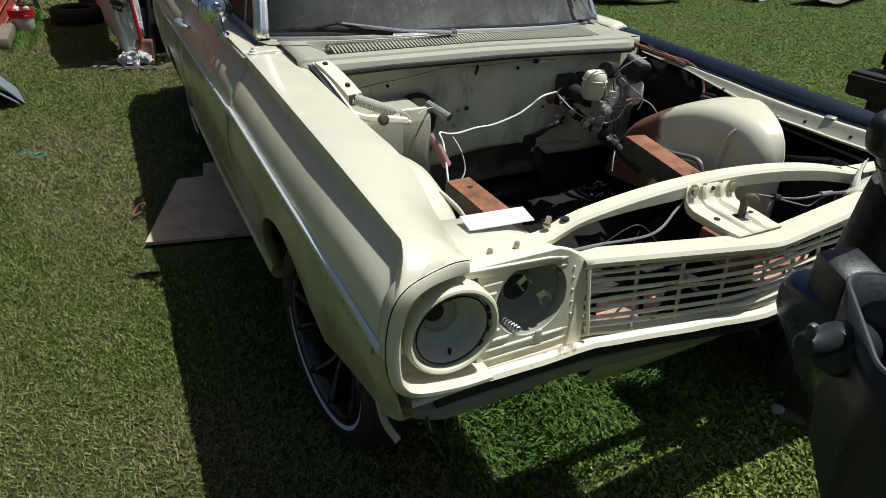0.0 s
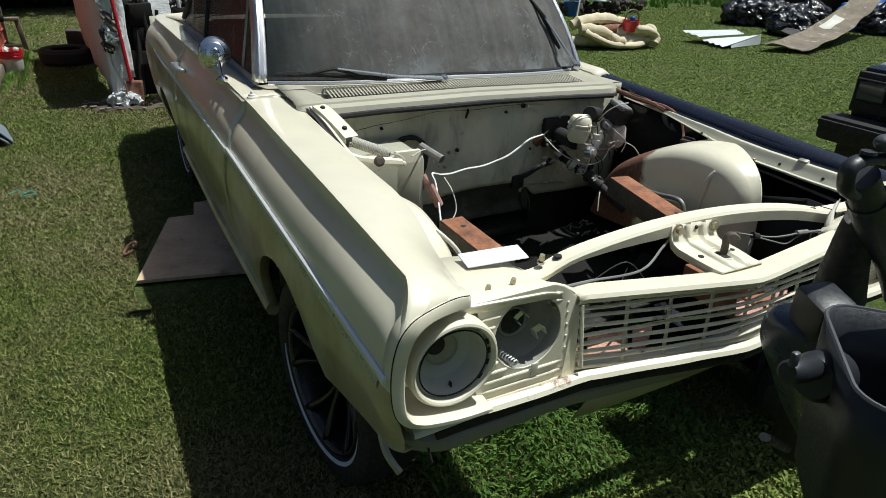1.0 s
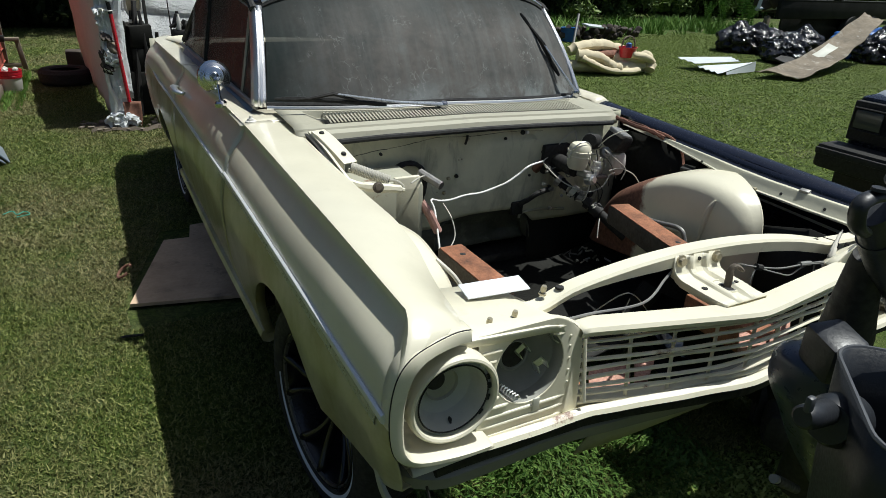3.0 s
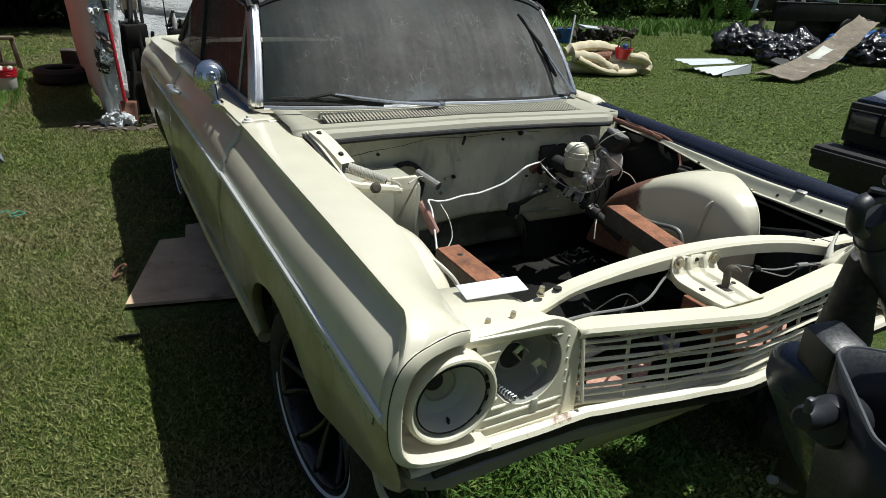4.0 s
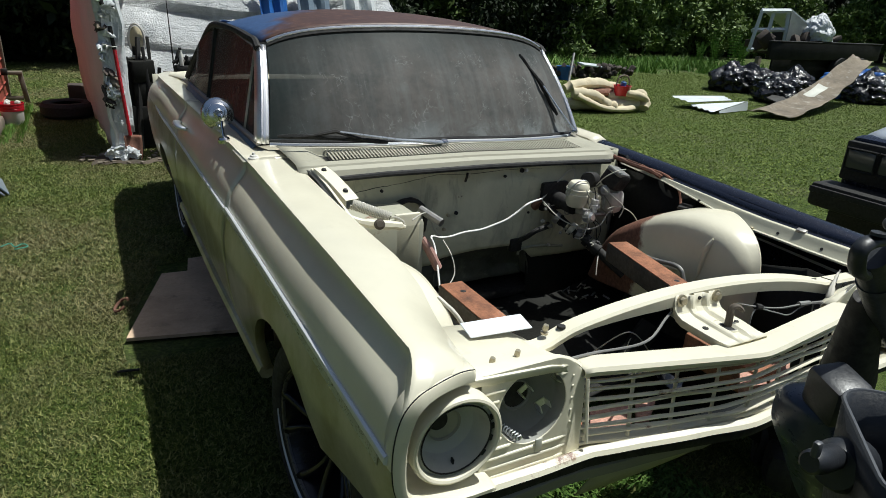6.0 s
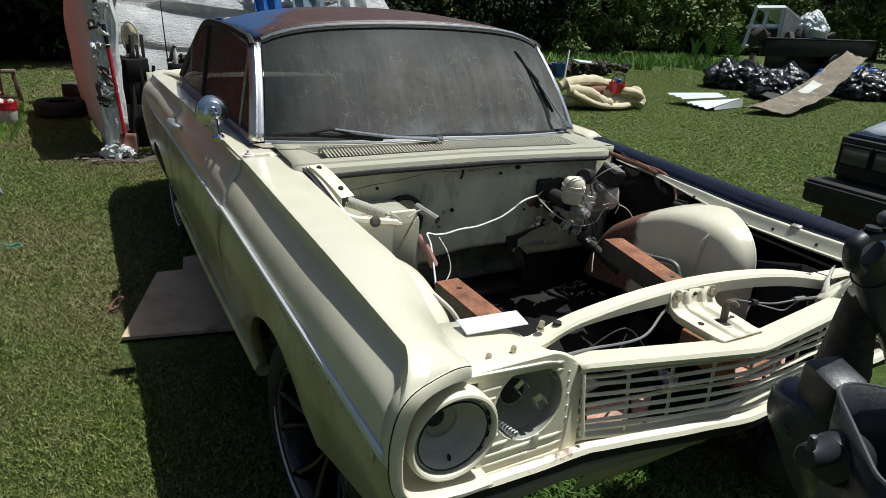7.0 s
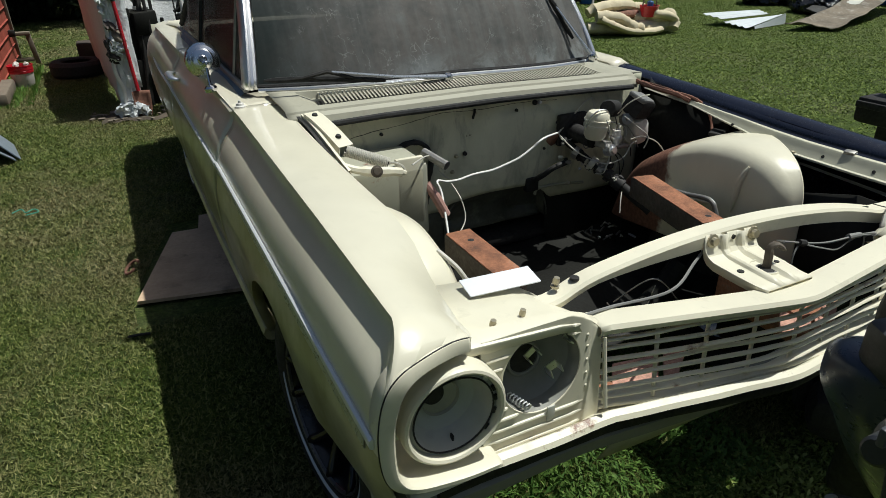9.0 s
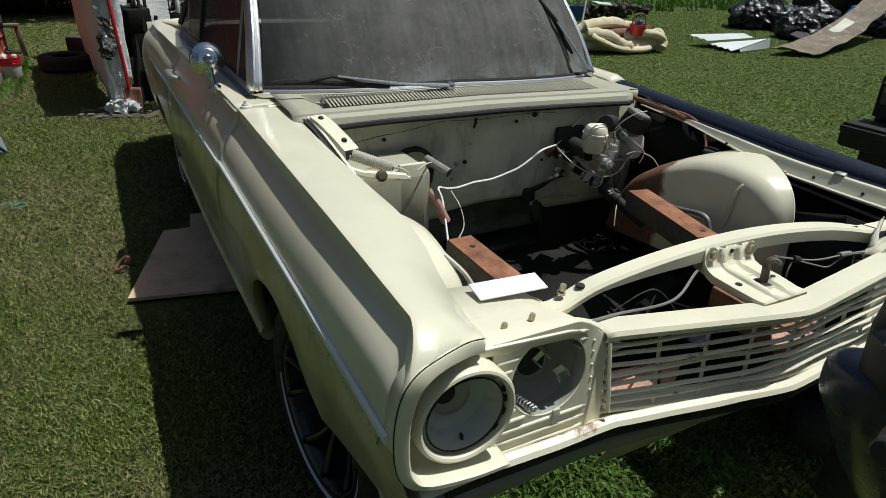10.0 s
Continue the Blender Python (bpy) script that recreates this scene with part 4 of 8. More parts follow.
part("heater_gasket", tube(gk, [0.016 + 0.007 * noise.noise((i * 0.45, 2, 2)) for i in range(len(gk))], 7, flat=0.6), M["dull"], firewall, "black torn heater gasket")

PROF = [(0.425, 0.50), (0.43, 0.62), (0.435, 0.75), (0.455, 0.86), (0.51, 0.922), (0.60, 0.953), (0.72, 0.962), (0.88, 0.935), (1.04, 0.866), (1.19, 0.765), (1.28, 0.64), (1.33, 0.50)]
for sgn in (-1, 1):
    prof = curve_pts([(0, a + (0.048 * max(0, (0.95 - a) / 0.5) if sgn > 0 else 0), b) for a, b in PROF], 4)
    mid = Vector((0, 0.82, 0.56))
    rows = []
    for xx, k in ((0.87, 0.0), (0.74, 0.0), (0.655, 0.01), (0.615, 0.03), (0.59, 0.07), (0.575, 0.13), (0.565, 0.25), (0.56, 0.5), (0.555, 0.85)):
        rows.append([Vector((sgn * (xx if sgn < 0 else min(xx, 0.632 + 0.5 * max(0.0, p.y - 0.48) - 0.004 * len(rows))), 0, 0)) + p.lerp(mid, k) + Vector((sgn * 0.004 * noise.noise(p * 7) * (k > 0.02), 0, 0)) for p in prof])
    wh = part("inner_wing", grid(rows), M["dome"], car, "domed inner wing, half rusted" if sgn > 0 else "domed cream inner wing", solid=0.003)
    # pressed rib
    rib = curve_pts([(sgn * 0.575, 0.66, 0.905), (sgn * 0.562, 0.675, 0.85), (sgn * 0.556, 0.685, 0.74)], 5)
    part("pressed_rib", tube(rib, [0.004 + 0.008 * math.sin(i / (len(rib) - 1) * math.pi) for i in range(len(rib))], 8), M["dome"], wh)

# inner fender rail and brace on the driver's side
RAIL_Z = [(0.24, 0.969), (0.6, 0.969), (0.73, 0.974), (0.87, 0.983), (1.1, 0.996), (1.38, 1.012)]
rail, lap = [], []
for i in range(31):
    y = 0.24 + 1.14 * i / 30
    zt = lerp_tab(RAIL_Z, y)
    k = 0.30 + 0.70 * max(0.0, min(1.0, (1.12 - y) / 0.45))
    w = 0.002 * noise.noise((y * 6, 2, 4))
    lap.append([(0.803, y, zt + 0.031), (0.797, y, zt + 0.009), (0.786, y, zt + 0.002), (0.781, y, zt + 0.001)])
    rail.append([(0.783 + (px - 0.783) * k, y, zt + pz * k + w) for px, pz in ((0.783, 0.003), (0.769, 0.002), (0.7655, -0.003), (0.762, -0.012), (0.752, -0.028), (0.746, -0.036), (0.737, -0.038), (0.735, -0.043))])
part("rail_lap", grid(lap), M["black"], fender_d, "black inner flange of the fender", solid=0.002, angle=30)
part("fender_rail", grid(rail), M["grime_light"], fender_d, "cream inner fender rail", solid=0.003, angle=22)
part("rail_clip", box((0.777, 0.472, 0.976), (0.022, 0.034, 0.012), 0.003, rot=pose(0, 0, 0, 0, -12, 8)), M["steel"], fender_d)
part("rail_clip", box((0.738, 0.635, 0.936), (0.016, 0.014, 0.012), 0.003), M["zinc"], fender_d)
for y in (0.375, 0.54, 0.9):
    zt = lerp_tab(RAIL_Z, y)
    part("rail_hole", lathe([(0, 0.003), (0.0055, 0.003), (0.0055, -0.002)], axis_pose((0.755, y, zt - 0.023), (-0.85, 0, 0.5)), 10), M["dull"], fender_d)
# black panel added to fill the shaded gap behind the brake gear
part("added_dark_panel", grid([[(0.80, y, z) for z in (0.975, 0.8, 0.6, 0.42)] for y in (0.95, 1.2, 1.46)]), M["pitch"], car, "black panel added to fill the dark gap by the rail", solid=0.003)
hs_ = curve_pts([(0.725, 1.40, 1.035), (0.75, 1.30, 1.018), (0.765, 1.2, 1.012), (0.775, 1.13, 0.998)], 5)
br = part("hood_hinge", tube(hs_, [0.008 + 0.005 * noise.noise((i * 0.8, 1, 0)) for i in range(len(hs_))], 6, flat=1.2), M["rust_dark"], car, "rusty brown hood hinge")
part("hinge_arm", tube(curve_pts([(0.77, 1.22, 1.016), (0.785, 1.13, 1.01), (0.79, 1.06, 0.984), (0.785, 1.02, 0.94), (0.77, 1.0, 0.915)], 6), 0.006, 6), M["rust_dark"], br)
part("hinge_arm", tube([(0.745, 1.38, 1.030), (0.775, 1.25, 1.018), (0.79, 1.10, 0.985)], 0.005, 6, flat=1.5), M["rust_dark"], br)
part("hinge_foot", box((0.755, 0.96, 0.918), (0.07, 0.05, 0.012), 0.003, rot=pose(0, 0, 0, 0, 0, 30)), M["dull"], br)

# passenger hinge with its coil spring
def channel(pts, w, h, side):
    """A folded strip: flat top w wide with flanges h deep."""
    rows = []
    p = curve_pts(pts, 5)
    sd = Vector(side).normalized()
    for q in p:
        rows.append([q - sd * w / 2 - Vector((0, 0, h)), q - sd * w / 2, q + sd * w / 2, q + sd * w / 2 - Vector((0, 0, h))])
    return grid(rows)


hg = part("hood_hinge", channel([(-0.660, 1.385, 1.078), (-0.648, 1.33, 1.068), (-0.628, 1.25, 1.040), (-0.612, 1.185, 1.012)], 0.052, 0.030, (1, 0.28, 0)), M["cream_rust"], car, "worn cream hood hinge with coil spring", solid=0.003, smooth=False)
part("hinge_side", channel([(-0.700, 1.40, 1.066), (-0.690, 1.30, 1.046), (-0.672, 1.18, 1.0), (-0.650, 1.09, 0.950)], 0.008, 0.045, (1, 0.2, 0)), M["dull"], hg, solid=0.003, smooth=False)
part("hinge_arm", channel([(-0.685, 1.40, 1.072), (-0.672, 1.29, 1.048), (-0.652, 1.17, 1.0), (-0.634, 1.10, 0.962)], 0.007, 0.014, (1, 0.2, 0)), M["cream"], hg, solid=0.003, smooth=False)
for q in ((-0.655, 1.355, 1.076), (-0.622, 1.225, 1.034)):
    part("hinge_rivet", lathe([(0, 0.006), (0.007, 0.005), (0.010, -0.001)], axis_pose(q, (0, -0.3, 1)), 10), M["dull"], hg)
coil = []
c0, c1 = Vector((-0.615, 1.185, 0.998)), Vector((-0.497, 1.125, 0.955))
d = (c1 - c0).normalized()
e = d.cross(Vector((0, 0, 1))).normalized()
g = d.cross(e)
for i in range(24 * 10):
    a = i / 10 * 2 * math.pi
    coil.append(c0.lerp(c1, i / 240) + 0.0165 * (e * math.cos(a) + g * math.sin(a)))
part("coil_spring", tube(coil, 0.0030, 5), M["wire"], hg, "grey coil spring")
part("spring_core", tube([c0, c1], 0.013, 10), M["dull"], hg)
part("hinge_link", tube(curve_pts([(-0.655, 1.155, 0.968), (-0.60, 1.13, 0.948), (-0.545, 1.11, 0.940), (-0.49, 1.10, 0.934), (-0.452, 1.10, 0.924)], 6), [0.013] * 8 + [0.017] * 9 + [0.015] * 5 + [0.009] * 3, 8), M["cream_rust"], hg)
part("hinge_pivot", lathe([(0, 0.014), (0.011, 0.014), (0.013, 0.010), (0.018, 0.008), (0.019, 0.0)], axis_pose((-0.549, 1.095, 0.946), (-0.2, -0.9, 0.4)), 14), M["rust_side"], hg)
part("spring_hook", tube(curve_pts([(-0.497, 1.125, 0.955), (-0.478, 1.115, 0.956), (-0.458, 1.105, 0.944), (-0.452, 1.10, 0.928)], 5), 0.004, 6), M["wire"], hg)
# heater housing against the firewall
hb = part("heater_housing", box((-0.50, 1.30, 0.78), (0.34, 0.24, 0.27), 0.02), M["grime"], car, "stained cream heater housing")
part("housing_lip", box((-0.40, 1.19, 0.82), (0.10, 0.02, 0.24), 0.006), M["cream"], hb)
part("heater_pipe", tube([(-0.315, 1.26, 0.925), (-0.27, 1.17, 0.895)], 0.016, 10), M["steel"], hb)
part("heater_hose", tube(curve_pts([(-0.335, 1.2, 0.83), (-0.31, 1.185, 0.79), (-0.275, 1.17, 0.715)], 6), 0.017, 10), M["hose"], car, "pink rubber heater hose")

# brake master cylinder group, wiper motor, steering shaft
bc = part("brake_master_cylinder", lathe([(0, 0.066), (0.02, 0.066), (0.036, 0.060), (0.045, 0.046), (0.046, 0.034), (0.050, 0.033), (0.0505, 0.026), (0.047, 0.024), (0.047, 0.014), (0.050, 0.012), (0.050, 0.005), (0.045, 0.003), (0.043, -0.03), (0.034, -0.045), (0, -0.05)],
          axis_pose((0.405, 1.23, 0.920), (0.05, -0.05, 1)), 28), M["cream"], car, "cream brake master cylinder")
part("cap_clip", tube(curve_pts([(0.355, 1.23, 0.925), (0.36, 1.215, 0.965), (0.385, 1.20, 0.992), (0.42, 1.20, 0.99), (0.452, 1.215, 0.962), (0.455, 1.23, 0.925)], 6), 0.0032, 6), M["brite"], bc)
part("outlet_block", box((0.445, 1.225, 0.848), (0.055, 0.05, 0.028), 0.006, rot=pose(0, 0, 0, 0, 12, 20)), M["steel"], bc)
part("outlet_bolt", lathe([(0, 0.02), (0.012, 0.02), (0.014, 0.014), (0.022, 0.012), (0.024, 0.0), (0.024, -0.02)], axis_pose((0.455, 1.19, 0.832), (0.1, -1, 0.2)), 10), M["brite"], bc)
part("brake_switch", lathe([(0, 0.03), (0.017, 0.03), (0.018, 0.008), (0.023, 0.006), (0.023, -0.004), (0.013, -0.006), (0.013, -0.03), (0, -0.03)], axis_pose((0.502, 1.22, 0.868), (0, 0, 1)), 14), M["whiteplastic"], bc)
for dx in (-0.008, 0.008):
    part("switch_terminal", box((0.502 + dx, 1.22, 0.906), (0.005, 0.004, 0.022), 0.001), M["brite"], bc)
part("line_union", tube([(0.50, 1.215, 0.832), (0.545, 1.215, 0.830), (0.56, 1.21, 0.826)], [0.011, 0.011, 0.006], 8), M["steel"], bc)
part("mounting_flange", box((0.42, 1.40, 0.87), (0.14, 0.03, 0.13), 0.01), M["dull"], bc)
part("cylinder_barrel", tube([(0.42, 1.40, 0.865), (0.415, 1.25, 0.862)], 0.033, 12), M["dull"], bc)
wm = part("wiper_motor", box((0.612, 1.235, 0.975), (0.125, 0.09, 0.085), 0.022, rot=pose(0, 0, 0, 24, 14, 24)), M["dull"], car, "black wiper motor")
part("motor_cover", box((0.605, 1.215, 1.012), (0.105, 0.075, 0.02), 0.008, rot=pose(0, 0, 0, 24, 14, 24)), M["wire_grey"], wm, "grey motor cover")
part("motor_can", lathe([(0, 0.05), (0.03, 0.048), (0.034, 0.038), (0.034, -0.06)], axis_pose((0.52, 1.29, 0.965), (-0.7, -0.5, 0.2)), 18), M["dull"], wm)
part("motor_gear", lathe([(0, 0.02), (0.008, 0.02), (0.009, 0.01), (0.022, 0.008), (0.024, -0.02)], axis_pose((0.545, 1.22, 0.935), (-0.3, -0.8, 0.3)), 14), M["steel"], wm)
part("fluid_bottle", lathe([(0, 0.055), (0.03, 0.05), (0.045, 0.025), (0.048, -0.02), (0.042, -0.05), (0, -0.055)], axis_pose((0.638, 1.26, 0.878), (-0.25, -0.25, 0.9)), 20), M["whiteplastic"], car, "off-white round fluid bottle")
# small fittings crowded round the brake and steering gear
rf = random.Random(12)
for i in range(26):
    u = i / 25
    c = Vector((0.36, 1.36, 0.80)).lerp(Vector((0.50, 1.17, 0.70)), u) + Vector((rf.uniform(-0.03, 0.03), rf.uniform(-0.03, 0.03), rf.uniform(-0.03, 0.05)))
    ax = Vector((rf.uniform(-1, 1), rf.uniform(-1, 0.2), rf.uniform(-0.6, 1)))
    r = rf.uniform(0.006, 0.014)
    part("fitting", lathe([(0, r * 1.6), (r * 0.5, r * 1.5), (r * 0.55, r * 0.7), (r, r * 0.6), (r, -r * 0.8), (0, -r)], axis_pose(c, ax), 8), (M["steel"], M["dull"], M["wire"], M["dull"], M["zinc"])[i % 5], bc)
for i in range(14):
    a = Vector((rf.uniform(0.40, 0.62), rf.uniform(1.2, 1.33), rf.uniform(0.80, 0.96)))
    d = Vector((rf.uniform(-0.08, 0.12), rf.uniform(-0.06, 0.06), rf.uniform(-0.16, 0.05)))
    m = a + d * 0.5 + Vector((rf.uniform(-0.04, 0.04), rf.uniform(-0.05, 0.0), rf.uniform(-0.05, 0.03)))
    part("thin_lead", tube(curve_pts([a, m, a + d], 6), 0.0022, 5), (M["wire"], M["dull"], M["wire_grey"])[i % 3], bc)

st = part("steering_shaft", tube([(0.36, 1.40, 0.85), (0.47, 1.2, 0.715), (0.56, 1.05, 0.60)], 0.014, 8), M["dull"], car, "black steering shaft with joint")
for k in range(5):
    c = Vector((0.385, 1.33, 0.80)).lerp(Vector((0.465, 1.215, 0.725)), k / 4)
    part("steering_coupling", tube([c, c + Vector((0.012, -0.017, -0.011))], (0.026, 0.019, 0.03, 0.02, 0.026)[k], 10), (M["steel"], M["dull"], M["wire"], M["steel"], M["dull"])[k], st)
part("steering_joint", tube([(0.48, 1.19, 0.71), (0.50, 1.155, 0.685), (0.50, 1.155, 0.685), (0.545, 1.085, 0.63)], [0.026, 0.028, 0.02, 0.022], 12), M["dull"], st)
part("column_plate", lathe([(0, 0.01), (0.03, 0.01), (0.035, -0.01)], axis_pose((0.345, 1.41, 0.835), (0.2, -0.8, -0.5)), 16), M["rust_dark"], st)
pl = part("clutch_lever", tube(curve_pts([(0.25, 1.40, 0.675), (0.275, 1.37, 0.705), (0.305, 1.35, 0.735), (0.37, 1.345, 0.752)], 6), 0.009, 8, flat=1.3), M["dull"], car, "black pedal lever bracket")
part("lever_foot", box((0.245, 1.415, 0.655), (0.06, 0.03, 0.06), 0.006), M["dull"], pl)

# loose wires across the firewall
def wires(name, lines, mat, r, label):
    e = part(name, tube(curve_pts(lines[0], 8), r, 6), mat, car, label)
    for ln in lines[1:]:
        part("strand", tube(curve_pts(ln, 8), r * 0.8, 6), mat, e)


wires("white_wire", [[(-0.30, 1.1, 0.66), (-0.275, 1.2, 0.78), (-0.276, 1.234, 0.819), (-0.210, 1.286, 0.790), (-0.162, 1.289, 0.787), (-0.096, 1.290, 0.797), (-0.020, 1.289, 0.800), (0.047, 1.286, 0.816), (0.095, 1.281, 0.833), (0.151, 1.281, 0.863), (0.199, 1.281, 0.892), (0.345, 1.385, 0.868)]], M["white_wire"], 0.0041, "white loose wire across the firewall")
wires("loose_wires", [[(0.345, 1.385, 0.868), (0.39, 1.39, 0.90), (0.44, 1.395, 0.945), (0.48, 1.40, 0.975), (0.515, 1.40, 0.985)],
                      [(-0.45, 1.05, 0.965), (-0.33, 1.2, 0.93), (-0.25, 1.30, 0.875), (-0.19, 1.38, 0.79), (-0.14, 1.392, 0.748)],
                      [(-0.15, 1.37, 0.742), (-0.145, 1.30, 0.70), (-0.155, 1.25, 0.64), (-0.22, 1.2, 0.60)],
                      [(0.345, 1.385, 0.868), (0.355, 1.37, 0.84), (0.39, 1.36, 0.84), (0.42, 1.36, 0.86), (0.43, 1.36, 0.885)],
                      [(0.345, 1.38, 0.86), (0.36, 1.30, 0.82), (0.39, 1.24, 0.795), (0.45, 1.2, 0.775), (0.52, 1.19, 0.79), (0.565, 1.2, 0.835), (0.59, 1.2, 0.845)],
                      [(0.515, 1.24, 0.955), (0.52, 1.2, 1.0), (0.55, 1.17, 1.03), (0.60, 1.17, 1.035)], [(0.515, 1.2, 0.955), (0.56, 1.17, 0.915), (0.60, 1.15, 0.875), (0.585, 1.15, 0.83)],
                      [(0.54, 1.18, 0.865), (0.58, 1.16, 0.875), (0.64, 1.14, 0.85), (0.675, 1.12, 0.80), (0.68, 1.10, 0.775)],
                      [(0.405, 1.21, 0.985), (0.415, 1.18, 0.95), (0.43, 1.18, 0.91), (0.45, 1.2, 0.88)], [(0.50, 1.15, 0.68), (0.47, 1.12, 0.65), (0.455, 1.1, 0.60)],
                      [(0.515, 1.40, 0.985), (0.515, 1.38, 0.94), (0.50, 1.36, 0.92)]], M["wire"], 0.0032, "pale loose wiring round the brake cylinder")

# frame rails, crossmember and black floor of the bay
for sgn, x, y0, y1 in ((-1, -0.375, 0.57, 0.90), (1, 0.405, 0.57, 1.01)):
    splay = pose(0, 0, 0, 0, 0, 0 if sgn < 0 else -12)
    fr = part("frame_rail", box((x, (y0 + y1) / 2, 0.748), (0.088, y1 - y0, 0.075), 0.006, rot=splay), M["rust_side"], car, "rusty steel frame rail")
    part("rail_top", box((x, (y0 + y1) / 2, 0.787), (0.082, y1 - y0 - 0.012, 0.004), 0.0015, rot=splay), M["rust"], fr, "orange-rusted top face")
    part("rail_hole", lathe([(0, 0.0065), (0.016, 0.0025), (0.017, -0.002)], axis_pose((x + 0.005 if sgn < 0 else x - 0.028, y1 - 0.08 if sgn < 0 else y0 + 0.05, 0.785), (0, 0, 1)), 16), M["dull"], fr)
    part("frame_rail", box((x * 0.95, 0.36, 0.60), (0.10, 0.30, 0.10), 0.008), M["rust"], car, "rusty steel frame rail")
for pts in (((-0.314, 0.229), (-0.193, 0.206), (-0.122, 0.282), (-0.251, 0.304)), ((-0.178, 0.203), (-0.136, 0.200), (-0.042, 0.268), (-0.103, 0.283)), ((0.233, 0.206), (0.329, 0.187), (0.433, 0.265), (0.328, 0.281)), ((0.345, 0.186), (0.42, 0.180), (0.54, 0.255), (0.45, 0.266))):
    bm = bmesh.new()
    lo = [bm.verts.new((x, y, 0.622)) for x, y in pts]
    hi = [bm.verts.new((x, y, 0.640)) for x, y in pts]
    bm.faces.new(hi)
    bm.faces.new(lo[::-1])
    for k in range(4):
        bm.faces.new([lo[k], lo[(k + 1) % 4], hi[(k + 1) % 4], hi[k]])
    part("rusty_plate", bm, M["pinkrust"], car, "pinkish rusted crossmember plate", smooth=False)
# near-black sheet closes the bottom of the bay
rows = [[(x, y, 0.36 + 0.05 * noise.noise((x * 4, y * 4, 7)) + 0.12 * max(0, abs(x) - 0.4)) for x in [-0.80 + 0.08 * i for i in range(21)]] for y in [0.66 + 0.09 * i for i in range(11)]]
part("bay_floor", grid(rows), M["pitch"], car, "near-black engine bay floor", solid=0.01)
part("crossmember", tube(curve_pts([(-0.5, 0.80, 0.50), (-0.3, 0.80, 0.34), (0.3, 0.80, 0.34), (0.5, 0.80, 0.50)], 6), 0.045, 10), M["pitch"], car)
# thin steel strips stand in for sun glints on the bay floor
for i in range(12):
    x, y = 0.45 + 0.17 * rf.random(), 1.16 + 0.16 * rf.random()
    part("glint_strip", tube([(x, y, 0.435), (x + rf.uniform(-0.03, 0.03), y + rf.uniform(-0.02, 0.02), 0.445), (x + rf.uniform(-0.05, 0.05), y + rf.uniform(-0.02, 0.02), 0.437)], 0.003, 5, flat=1.5), M["steel"], car)
part("brake_hose", tube(curve_pts([(-0.605, 0.56, 0.925), (-0.578, 0.51, 0.895), (-0.558, 0.48, 0.855), (-0.55, 0.44, 0.84)], 6), 0.006, 8), M["wire"], car)
for sgn in (-1, 1):
    # tray added out of sight to keep sun off the grass below
    part("shade_tray", box((sgn * 0.51, 0.36, 0.60), (0.24, 0.20, 0.02), 0.004), M["dull"], car, "unseen black tray added to shade the grass")
    part("front_baffle", grid([[(sgn * 0.60, 0.43, 0.90), (sgn * 0.60, 0.43, 0.58)], [(sgn * 0.58, 0.34, 0.92), (sgn * 0.58, 0.34, 0.58)], [(sgn * 0.53, 0.275, 0.91), (sgn * 0.53, 0.275, 0.58)]]), M["grime"], car, solid=0.003) if sgn < 0 else None
# hidden shelf, added so its shadow ends the lit grass at left
part("shade_shelf", box((-0.43, 0.47, 0.60), (0.34, 0.34, 0.02), 0.004), M["pitch"], car, "unseen black shelf added to shade the grass under the nose")
# black sheet added for the darkness behind grille and inner wing
part("added_dark_shield", grid([[(0.66, y, z) for z in (0.90 if y < 0.5 else 0.84, 0.66, 0.45, 0.20)] for y in (0.20, 0.35, 0.55, 0.72)]), M["pitch"], car, "black sheet added to keep the nose dark inside", solid=0.004)
part("bent_rod", tube(curve_pts([(0.50, 0.951, 0.754), (0.50, 0.841, 0.764), (0.50, 0.748, 0.780), (0.50, 0.712, 0.774), (0.50, 0.697, 0.752), (0.50, 0.683, 0.725)], 6), 0.0085, 10), M["steel"], car, "pale bent steel rod")
part("control_arm", tube(curve_pts([(0.50, 1.0, 0.72), (0.56, 0.8, 0.74), (0.60, 0.72, 0.72), (0.6, 0.66, 0.62)], 6), 0.013, 8), M["cream"], car)

# ---- radiator support and latch ----
def bar_z(x):
    return max(0.908 if x > 0 else 0.925, 0.982 - 0.215 * x * x)


rows = []
for i in range(45):
    x = -0.56 + 1.36 * i / 44
    z = bar_z(x) - (0.012 * math.exp(-((x + 0.47) / 0.05) ** 2))
    y = 0.272 - (0.04 if x < 0 else 0.02) * max(0, (abs(x) - 0.45) / 0.3)
    th = 0.036 - 0.018 * max(0.0, min(1.0, (-0.12 - x) / 0.25))
    rows.append([(x, y - 0.014, z - th - 0.001), (x, y - 0.026, z - th), (x, y - 0.027, z - 0.007), (x, y - 0.021, z - 0.001), (x, y + 0.012, z + 0.001), (x, y + 0.019, z - 0.005), (x, y + 0.019, z - 0.03)])
bar = part("radiator_support", grid(rows), M["cream"], car, "bowed cream radiator support bar", solid=0.003, angle=30)
part("bar_seam", tube([(0.628, 0.232, 0.872), (0.627, 0.231, 0.902), (0.622, 0.236, 0.909), (0.606, 0.272, 0.911)], 0.0016, 5), M["dull"], bar)
part("bar_slot", box((0.545, 0.262, bar_z(0.545) + 0.001), (0.024, 0.005, 0.003), 0.001, rot=pose(0, 0, 0, 0, 0, -30)), M["dull"], bar)
